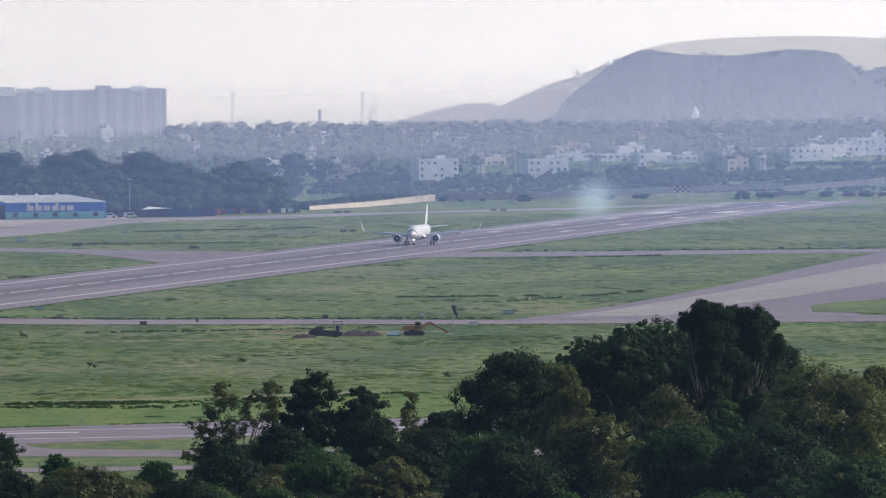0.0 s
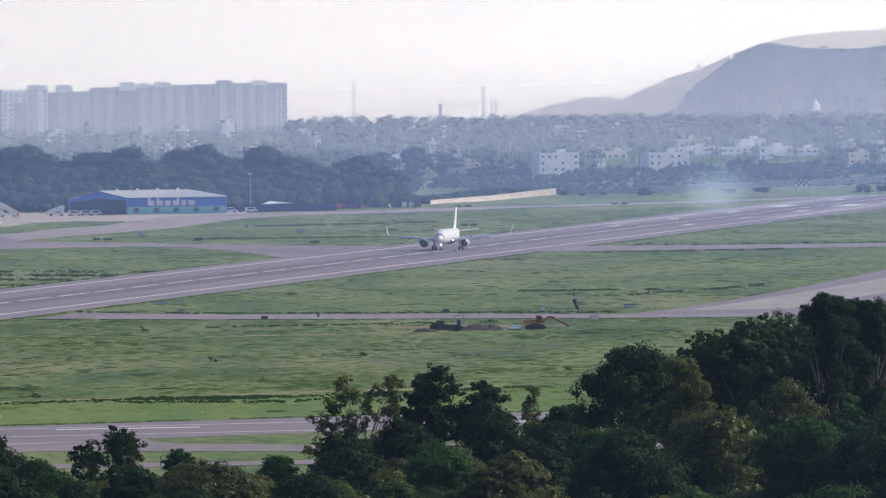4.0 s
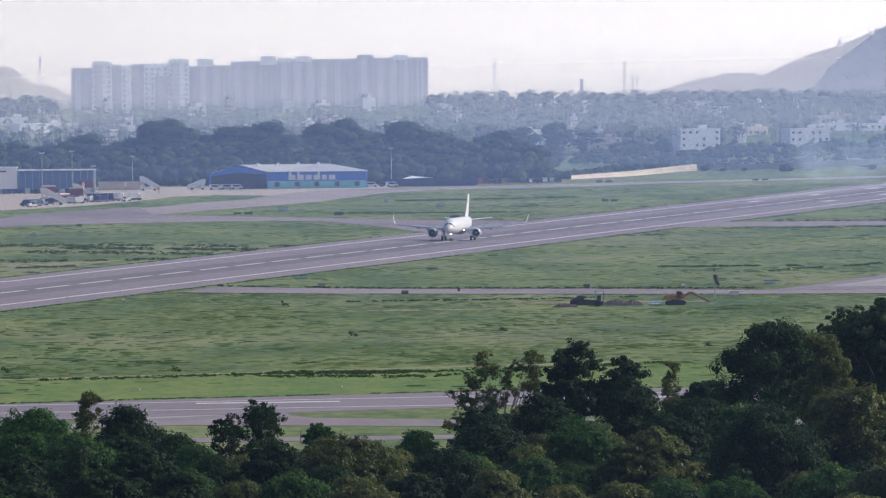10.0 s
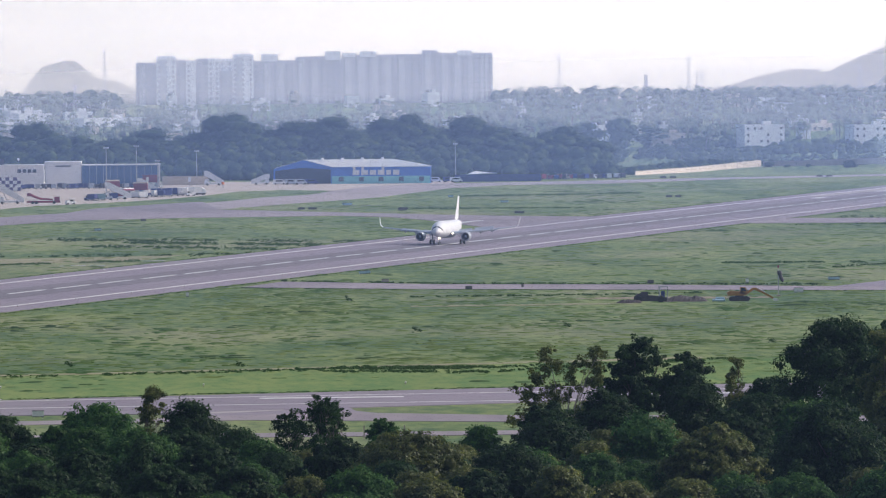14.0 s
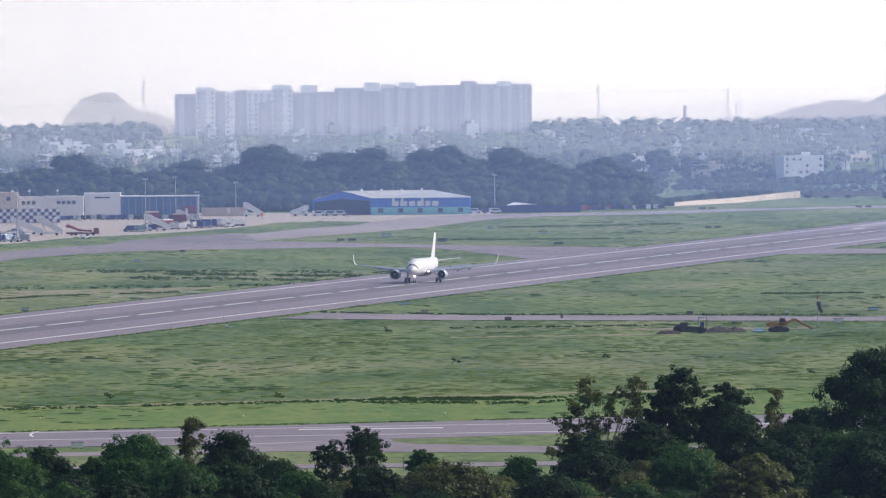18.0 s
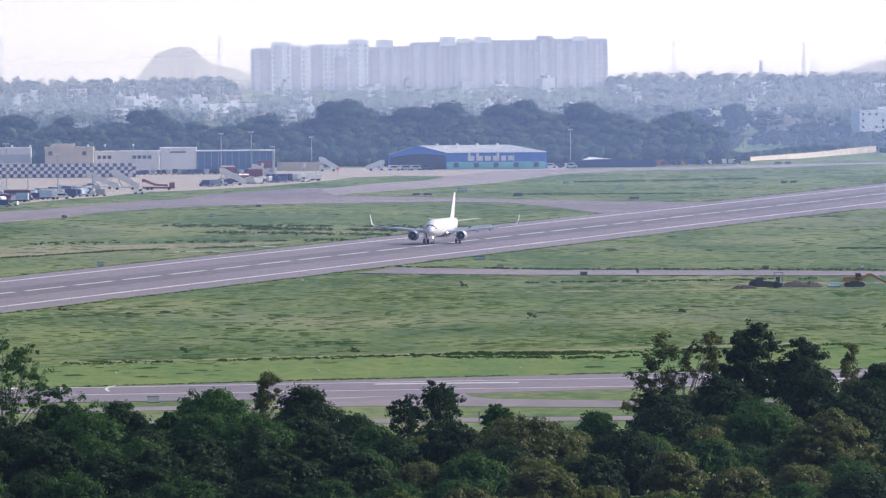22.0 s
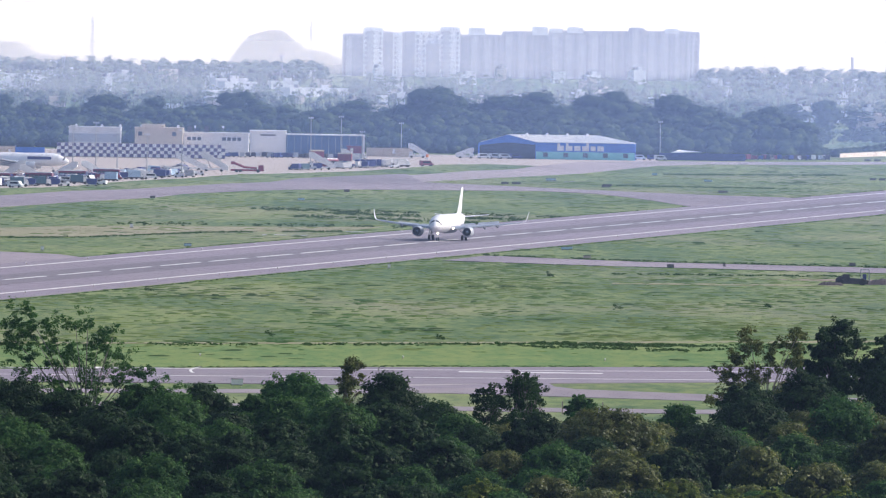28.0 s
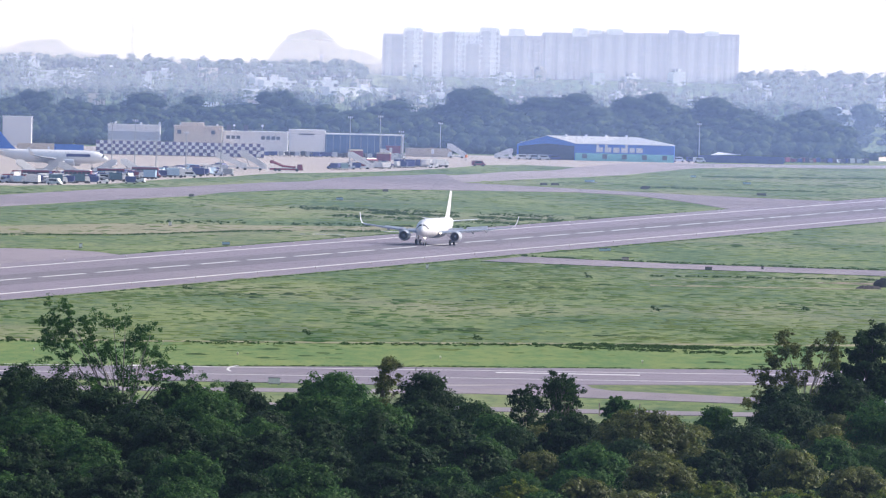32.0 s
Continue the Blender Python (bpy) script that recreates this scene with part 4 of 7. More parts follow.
def wall_y(x):
    """The line of the perimeter wall beside the yard."""
    q = max(0.0, min(1.0, (x - 162) / 52.9))
    return 4538 + 129 * (1.6 * q - 0.6 * q * q)


hedge = []
for x in [150 + 1.5 * i for i in range(190)]:
    for y, h in ((4704, 1.5), (4718, 2.0), (4734, 2.6), (4750, 2.6), (4766, 2.3)):
        g = noise.noise(Vector((x * 0.035, y * 0.1, 3.3)))
        if g < -0.22 or x < 165 + (y - 4700) * 0.2:
            continue
        k = h * (0.55 + 0.9 * max(0, g + 0.25)) * random.uniform(0.6, 1.1)
        xx, yy = x + random.uniform(-1.5, 1.5), y + random.uniform(-8, 8)
        hedge.append((xx, yy, ground_z(xx, yy) + k * 0.45, k * 1.15, k, k * 0.8))
for x in [148 + 1.3 * i for i in range(56)]:
    for q in (18, 34, 52):
        k, xx, yy = random.uniform(1.3, 2.6), x + random.uniform(-1.5, 1.5), wall_y(x) + q + random.uniform(-6, 6)
        hedge.append((xx, yy, ground_z(xx, yy) + k * 0.5, k * 1.2, k, k * 0.9))
solo("far_scrub", crown_mesh("far_scrub", hedge, 70000, 0.3, 79, 0.6, 0.8, -0.2, 0.4), FAR_LEAF, "uneven belt of dark scrub and small trees below the far houses", "scrub", kind="stuff")


# ---- coconut palms and houses of the town ----
def palm_geometry(rnd, x, y, z, h, crown, trunk, frond):
    """Adds a palm's trunk and fronds to two lists of (verts, faces)."""
    lean = rnd.uniform(-0.8, 0.8)
    trunk.tube([(x, y, z - 0.5), (x + lean * 0.4, y, z + h * 0.5), (x + lean, y, z + h)], [0.17, 0.12, 0.09], 4)
    n = rnd.randint(8, 11)
    for i in range(n):
        a = 2 * math.pi * i / n + rnd.uniform(-0.25, 0.25)
        up, l = rnd.uniform(-0.25, 0.75), crown * rnd.uniform(0.8, 1.15)
        c, s = math.cos(a), math.sin(a)
        bx, by, bz = x + lean, y, z + h
        w = l * 0.15
        pts = []
        for q, d in ((0.0, 0.0), (0.45, 0.32 * up + 0.12), (0.8, 0.3 * up - 0.12), (1.05, 0.1 * up - 0.55)):
            pts.append((bx + c * l * q, by + s * l * q, bz + l * d))
        vs, fs = [], []
        for j, p in enumerate(pts):
            k = w * (0.35, 1.0, 0.8, 0.1)[j]
            vs += [(p[0] - s * k, p[1] + c * k, p[2] - k * 0.5), p, (p[0] + s * k, p[1] - c * k, p[2] - k * 0.5)]
        for j in range(3):
            o = 3 * j
            fs += [(o, o + 1, o + 4, o + 3), (o + 1, o + 2, o + 5, o + 4)]
        frond.add(vs, fs)


HOUSES = ((262.5, 4765, 8.2, 16.9, 8.0), (218.8, 4750, 6.7, 16.6, 10.0), (307.1, 4800, 12.4, 13.9, 5.4), (368.7, 4800, 12.6, 17.9, 6.7), (384.1, 4812, 13.8, 29.1, 6.3), (339.1, 4780, 10.6, 8.9, 4.5),
          (166.6, 4780, 10.6, 12.2, 4.5), (154.2, 4788, 11.4, 8.9, 4.9), (244.7, 4805, 13.0, 9.0, 3.6), (276.5, 4812, 13.8, 15.7, 4.0), (293.2, 4810, 13.6, 13.4, 4.0), (319.5, 4802, 12.8, 11.2, 4.0))
HOUSES += (
          (395.5, 4815, 14.2, 13.5, 8.5), (276.3, 4846, 17.5, 11.3, 3.2), (300.7, 4840, 16.8, 11.3, 3.6), (181.9, 4746, 7.0, 13.3, 6.6), (101.2, 4838, 16.8, 9.0, 2.3), (-37.2, 4844, 17.2, 26.6, 3.4),
          (-67.8, 4856, 18.5, 13.6, 4.1), (-49.9, 4872, 19.8, 11.3, 3.2), (-154.2, 4896, 22.0, 25.1, 2.3), (-115.2, 4890, 21.5, 9.1, 3.6), (-88.8, 4940, 25.0, 29.9, 3.2), (-71.5, 4864, 19.2, 13.6, 4.5),
          (-161.9, 4854, 18.3, 15.8, 3.2), (159.2, 4780, 10.6, 11.1, 6.2))


def hides(x, y):
    """Whether a palm here would stand close before one of the larger houses."""
    return any(abs(x - h[0]) < h[3] / 2 + 1.5 and -26 < y - h[1] < 3 for h in HOUSES)


rnd = random.Random(21)
palm_src = []
for i in range(4):
    t = thing("palm", "coconut palm with drooping grey-green fronds", "palm tree", pose(60 + 6 * i, 4720, ground_z(0, 4720)), "palms of the town")
    a, b = Form(), Form()
    palm_geometry(rnd, 0, 0, 0, 5.2 + 0.6 * i, 1.9, a, b)
    part("trunk", a, BARK, t)
    part("fronds", b, PALM, t)
    palm_src.append(t)
for i in range(270):
    y = rnd.uniform(4690, 4815)
    x = rnd.uniform(-0.04 * y, 0.087 * y)
    if x > 200 and y < 4760 or hides(x, y):
        continue
    s = rnd.uniform(0.75, 1.25)
    copy_thing(rnd.choice(palm_src), pose(x, y, ground_z(x, y), 0, 0, rnd.uniform(0, 360)) @ Matrix.Diagonal((s, s, s, 1)))
trunks, fronds = Form(), Form()
for i in range(6000):
    y = 4765 + 172 * rnd.random() ** 0.8
    x = rnd.uniform(-0.04 * y, 0.087 * y)
    if hides(x, y) or -34 < x < 119 and y > 4868 + 14 * rnd.random():
        continue
    palm_geometry(rnd, x, y, ground_z(x, y), rnd.uniform(3.4, 7.0), rnd.uniform(1.2, 2.0), trunks, fronds)
far = solo("palm_grove", fronds, PALM, "dense far grove of coconut palms between houses", "palm grove", kind="stuff")
part("trunks", trunks, BARK, far)
lob = []
for i in range(1150):
    y = 4735 + 195 * rnd.random()
    x = rnd.uniform(-0.04 * y, 0.087 * y)
    if x > 200 and y < 4745 or hides(x, y) or -34 < x < 119 and y > 4880:
        continue
    k = rnd.uniform(0.9, 2.2) if y < 4850 else rnd.uniform(0.7, 1.5)
    lob.append((x, y, ground_z(x, y) + k * 0.7, k * 1.4, k, k * 1.0))
for i in range(620):  # the wooded skyline of the town
    y = rnd.uniform(4922, 4942)
    x = rnd.uniform(-0.04 * y, 0.087 * y)
    if -34 < x < 119:
        continue
    k = rnd.uniform(1.0, 2.2)
    lob.append((x, y, ground_z(x, y) + rnd.uniform(2.0, 4.6), k * 1.5, k, k * 1.3))
solo("town_trees", crown_mesh("town_trees", lob, 84000, 0.3, 77, 0.55, 0.8, -0.2, 0.45), FAR_LEAF, "round dusty-green trees between the far houses", "trees", kind="stuff")

win_mesh = Form().box(0, 0, 0, 1.0, 0.3, 1.0).mesh("window_pane")


def house(x, y, z, w, h, wall, storeys, label, tank=True, depth=None, windows=True):
    """A flat-roofed house; its front looks towards -y."""
    d = depth or max(5.0, w * 0.6)
    t = thing("house", label, "house", pose(x, y + d / 2, z, 0, 0, rnd.uniform(10, 22)), "houses of the town")
    part("wall", Form().box(0, 0, -4, w, d, h + 4), wall, t)
    part("roof_parapet", Form().box(0, -d / 2 + 0.1, h, w + 0.2, 0.25, 0.45).box(0, d / 2 - 0.1, h, w + 0.2, 0.25, 0.45).box(-w / 2, 0, h, 0.25, d - 0.3, 0.45).box(w / 2, 0, h, 0.25, d - 0.3, 0.45), wall, t)
    if tank:
        part("stair_head", Form().box(w * 0.18, d * 0.1, h, min(3.0, w * 0.3), 2.4, 1.7), wall, t)
        part("water_tank", Form().disc((-w * 0.28, 0, h + 0.9), "z", 0.7, 1.4, 10), DARKM, t, "black roof tank")
    if windows:
        n = max(2, int(w / 2.6))
        fh = h / storeys
        for s in range(storeys):
            for i in range(n):
                if rnd.random() < 0.35:
                    continue
                p = part("window", win_mesh, WINDOW, t)
                p.matrix_basis = pose(-w / 2 + w * (i + 0.5) / n, -d / 2 + 0.08, s * fh + fh * 0.36) @ Matrix.Diagonal((min(0.9, w / n * 0.36), 1, fh * 0.34, 1))
    return t


for i, (x, y, z, w, h) in enumerate(HOUSES):
    house(x, y, z, w, h, CREAM if i in (5, 8, 13, 15) else PLASTER, max(1, round(h / 2.6)), "white-plastered flat-roofed house among palms" if i not in (5, 8, 13, 15) else "cream-plastered flat-roofed house among palms")
for i in range(95):
    y = 4780 + 155 * rnd.random()
    x = rnd.uniform(-0.038 * y, 0.086 * y)
    house(x, y, ground_z(x, y), rnd.uniform(2.4, 7.5), rnd.uniform(2.6, 5.6), rnd.choice((PLASTER, PLASTER, CREAM)), 2, "small pale flat-roofed house among palms", rnd.random() < 0.4, None, False)

# ---- tower blocks ----
BLOCKS = ((-26.7, -18.2, 42.4, 0, 2.0), (-18.2, -10.2, 44.8, 1, 0.0), (-10.2, -6.2, 43.5, 0, 1.5), (-6.2, -2.2, 43.1, 1, 1.0), (-2.2, 2.8, 43.9, 0, 2.5), (2.8, 7.5, 43.9, 1, 2.0), (7.4, 12.7, 38.8, 0, -1.0),
          (7.5, 12.8, 43.8, 1, 3.0), (12.8, 21.3, 45.4, 1, 0.5), (21.3, 24.3, 42.7, 0, 2.0), (24.3, 38.2, 42.9, 0, 0.5), (38.3, 52.8, 44.4, 0, 1.5), (52.8, 57.3, 43.7, 0, 2.5), (57.3, 79.1, 45.0, 0, 1.0),
          (79.15, 89.8, 45.1, 0, 2.0), (89.8, 96.5, 46.7, 0, 0.0), (96.5, 118.8, 45.4, 0, 0.6))
small_win = Form().box(0, 0, 0, 0.8, 0.5, 1.0).mesh("window_pane")
for i, (x0, x1, top, white, back_by) in enumerate(BLOCKS):
    w = x1 - x0
    t = thing("apartment_block", "hazy white-faced apartment tower over the palms" if white else "hazy grey apartment tower over the palms", "apartment block", pose((x0 + x1) / 2, bend(x0, 4950) + back_by * 1.6, 18), "apartment towers")
    h = top - 18
    part("wall", Form().box(0, 4, 0, w - 0.02, 8, h), TOWERL if white else TOWERW, t)
    part("roof_slab", Form().box(0, 4, h, w - 0.3, 7.6, 0.35), TOWERL if white else TOWERW, t)
    for k in range(int(w / 5.4)):  # projecting bays
        bx = -w / 2 + 2.7 + 5.4 * k
        part("bay", Form().box(bx, -0.1, 0, 2.5, 0.6, h - 0.8 - 0.5 * (k % 2)), TOWERM, t)
    n = max(1, int(w / 2.2))
    for s in range(1, 13):
        z = h - 0.4 - s * 2.0
        if z < 8:
            break
        for k in range(n):
            part("window", small_win, TOWERG, t).location = (-w / 2 + 1.1 + (w - 2.2) * k / max(1, n - 1), 0.2 if k % 2 else -0.18, z)
CAPS = ((-17.7, -11.2, 44.8, 45.4), (13.3, 19.8, 45.4, 46.1), (24.6, 31.3, 42.9, 45.9), (50.5, 56.8, 43.9, 46.8), (57.8, 62.8, 45, 46.1), (64.8, 71.3, 45, 46.7), (104.5, 110.3, 45.4, 46.8))
for x0, x1, z0, z1 in CAPS:
    solo("roof_house", Form().box((x0 + x1) / 2, bend(x0, 4953), z0 - 0.6, x1 - x0, 4, z1 - z0 + 0.3).box((x0 + x1) / 2, bend(x0, 4953), z1 - 0.3, x1 - x0 + 0.6, 4.6, 0.3), TOWERL, "pale machine house on a tower-block roof", "roof house", group="roof houses")


# ---- hills ----
def ridge(name, profile, y, depth, foot, label, rough=0.5, material=None):
    """A hill whose skyline runs through the profile (x, z), sloping down towards the viewer."""
    xs = [p[0] for p in profile]
    f, cols = Form(), 200
    nrow = 16
    for r in range(nrow):
        q = r / (nrow - 1)
        for c in range(cols):
            x = xs[0] + (xs[-1] - xs[0]) * c / (cols - 1)
            z = float(np.interp(x, xs, [p[1] for p in profile]))
            zz = (z - foot) * (1 - q ** 1.6)
            bump = noise.noise(Vector((x * 0.1, zz * 0.16, y))) + 0.6 * noise.noise(Vector((x * 0.3, zz * 0.4, y))) + 0.35 * noise.noise(Vector((x * 0.9, zz * 1.1, y)))
            edge = 1 - q
            f.v.append((x + 1.5 * bump * q, bend(x, y) - depth * q + bump * 2 * q, foot + (z - foot) * (1 - q ** 1.6) + rough * bump * (0.35 + q * edge * 3)))
    f.f = [(r * cols + c, r * cols + c + 1, (r + 1) * cols + c + 1, (r + 1) * cols + c) for r in range(nrow - 1) for c in range(cols - 1)]
    o = len(f.v)  # close the back
    f.v += [(p[0], bend(p[0], y) + 1.5, foot - 3) for p in (f.v[c] for c in range(cols))]
    f.f += [(c + 1, c, o + c, o + c + 1) for c in range(cols - 1)]
    return solo(name, f, material or ROCK, label, "hill", kind="structure", smooth=False)


ridge("backdrop_hill", ((262, 26), (270, 28), (278.0, 33.8), (281.6, 38.9), (286.4, 43.0), (295.8, 49.9), (304.1, 55.6), (312.3, 58.9), (317.0, 59.6), (322.7, 58.1), (330.8, 57.1), (340.0, 56.6), (353.9, 56.6),
      (363.2, 57.7), (372.5, 58.8), (384.1, 58.4), (393.3, 56.5), (397.8, 53.4), (402.3, 49.9), (415.8, 50.9), (440, 48), (500, 30)), 4964, 14, 25, "bare rocky hill under haze, patches of scrub")
ridge("backdrop_hill_temple", ((225, 27), (251.7, 34.1), (256.4, 36.8), (265.8, 41.4), (275.2, 45.4), (284.6, 48.1), (293.9, 51.3), (303.3, 55.6), (314.9, 56.6), (340, 52)), 4976, 3, 25, "fainter hill with a temple on its ridge", 0.4)
ridge("backdrop_range", ((270, 40), (299.0, 53.3), (313.1, 59.0), (327.1, 62.1), (345.7, 63.7), (378.2, 64.5), (417.1, 63.0), (500, 55)), 4990, 3, 25, "palest far mountain range in the haze", 0.3)
ridge("backdrop_dome_rock", ((-82, 26), (-74.4, 29.3), (-71.0, 34.4), (-65.2, 41.1), (-57.1, 43.6), (-51.3, 43.5), (-46.6, 39.7), (-42.0, 36.1), (-33.9, 34.9), (-27.4, 32.2), (-15, 27)), 4976, 4, 24, "pale dome-shaped rock hill in the haze", 0.3)
ridge("backdrop_low_ridge", ((195, 28), (218.2, 32.3), (227.6, 35.3), (238.1, 37.0), (253.1, 37.2), (258.9, 36.0), (275, 30)), 4976, 3, 25, "low wooded ridge in the haze", 0.4)
ridge("backdrop_left_ridge", ((-215, 33), (-182.2, 33.0), (-173.0, 36.2), (-160.2, 37.4), (-152.1, 33.0), (-138.2, 30.5), (-120, 27)), 4976, 4, 24, "faint wooded ridge in the haze", 0.4)
solo("ridge_building", Form().box(245.5, 4966, 34.5, 15, 1, 3.3).box(245.5, 4966, 37.8, 15.6, 1.4, 0.3), TOWERW, "long flat building on the low ridge", "building")
for x, z in ((287.6, 51.8), (301.4, 55.4)):
    f = Form()
    for k in range(5):
        f.box(x, bend(x, 4974), z - 3.2 + k * 0.62, 2.6 - 0.42 * k, 1.8 - 0.3 * k, 0.66)
    solo("temple_tower", f, TOWERL, "stepped temple gate tower on the hill ridge", "temple", group="temple towers")
dome = thing("white_dome", "white temple dome with a pointed finial", "temple", pose(333.4, 4930, 31.2) @ Matrix.Diagonal((0.68, 0.68, 0.68, 1)))
part("drum", Form().disc((0, 0, 1.4), "z", 2.3, 2.8, 16), PLASTER, dome)
part("dome", Form().loft([[(r * math.cos(2 * math.pi * j / 14), r * math.sin(2 * math.pi * j / 14), z) for j in range(14)] for z, r in ((2.6, 2.1), (3.4, 2.2), (4.3, 1.9), (5.2, 1.3), (6.0, 0.6), (6.6, 0.15), (7.8, 0.04))]), PLASTER, dome, "", True)
ht = thing("tree", "lone wind-bent tree on the hill top", "tree", pose(338, 4951.5, 56.3))
part("trunk", Form().tube([(0, 0, -1), (0.1, 0, 0.9)], [0.12, 0.06], 5), BARK, ht)
part("crown", leaf_mesh("crown", [(0, 0, 1.1, 1.5, 0.8, 0.4), (0.8, 0, 0.9, 1, 0.6, 0.3)], 160, 0.25, 5), FAR_LEAF, ht)


scrub_on_hill = []
for i in range(150):
    x = random.uniform(282, 412)
    z = float(np.interp(x, (278, 281.6, 286.4, 295.8, 304.1, 312.3, 322.7, 340, 363.2, 372.5, 384.1, 393.3, 397.8, 402.3, 415.8), (33.8, 38.9, 43, 49.9, 55.6, 58.9, 58.1, 56.6, 57.7, 58.8, 58.4, 56.5, 53.4, 49.9, 50.9)))
    k = random.uniform(0.2, 0.5) * (2.6 if x > 400 else 1)
    q = 0.04 + random.random() ** 1.6 * 0.6
    scrub_on_hill.append((x, bend(x, 4964) - 14 * q - 0.5, 25 + (z - 25) * (1 - q ** 1.6) + k * 0.4, k * 1.6, k, k))
solo("hill_scrub", leaf_mesh("hill_scrub", scrub_on_hill, 6000, 0.22, 91), FAR_LEAF, "scrub and small trees on the rocky hill", "scrub", kind="stuff")


# ---- masts and chimneys over the town ----
def lattice(x, y, z0, z1, w, label, heads=True):
    t = thing("radio_mast", label, "mast", pose(x, y, z0), "masts over the town")
    h = z1 - z0
    for a, b in ((-1, -1), (1, -1), (1, 1), (-1, 1)):
        part("leg", Form().tube([(a * w, b * w, 0), (a * w * 0.4, b * w * 0.4, h)], [0.1, 0.07], 4), TOWERW, t)
    br = Form()
    n = max(4, int(h / 1.6))
    for i in range(n):
        z, z2 = h * i / n, h * (i + 1) / n
        k, k2 = w * (1 - 0.6 * i / n), w * (1 - 0.6 * (i + 1) / n)
        br.tube([(-k, -k, z), (k2, -k2, z2)], 0.05, 3).tube([(k, -k, z), (-k2, -k2, z2)], 0.05, 3).tube([(-k, -k, z), (k, -k, z)], 0.05, 3)
    part("bracing", br, TOWERW, t)
    if heads:
        for q in (0.86, 0.94):
            part("antenna", Form().box(-w * 0.7, -0.2, h * q - 0.5, 0.22, 0.2, 1.1).box(w * 0.7, -0.2, h * q - 0.5, 0.22, 0.2, 1.1), TOWERM, t, "pale antenna panels")
    return t


for x, z0, z1, w in ((146.0, 28, 45.2, 0.8), (198.9, 28, 44.0, 0.6), (202.2, 29, 37.4, 0.3), (204, 29, 37.0, 0.3), (268.6, 28, 39.7, 0.7), (302.3, 29, 37.5, 0.5), (-39.5, 26, 48.3, 0.7), (-128.9, 26, 48.1, 0.9), (-138.3, 17, 32.4, 0.8), (-50.7, 26, 33.8, 0.6)):
    lattice(x, bend(x, 4958) if z1 > 34 else 4880, z0, z1, w, "hazy steel lattice radio mast")
chim = thing("brick_chimney", "hazy round chimney above the palms", "chimney", pose(180.9, 4940, 26))
part("shaft", Form().disc((0, 0, 5), "z", 0.75, 10, 12), TOWERW, chim)
part("rim", Form().disc((0, 0, 10.1), "z", 0.9, 0.5, 12), TOWERW, chim)


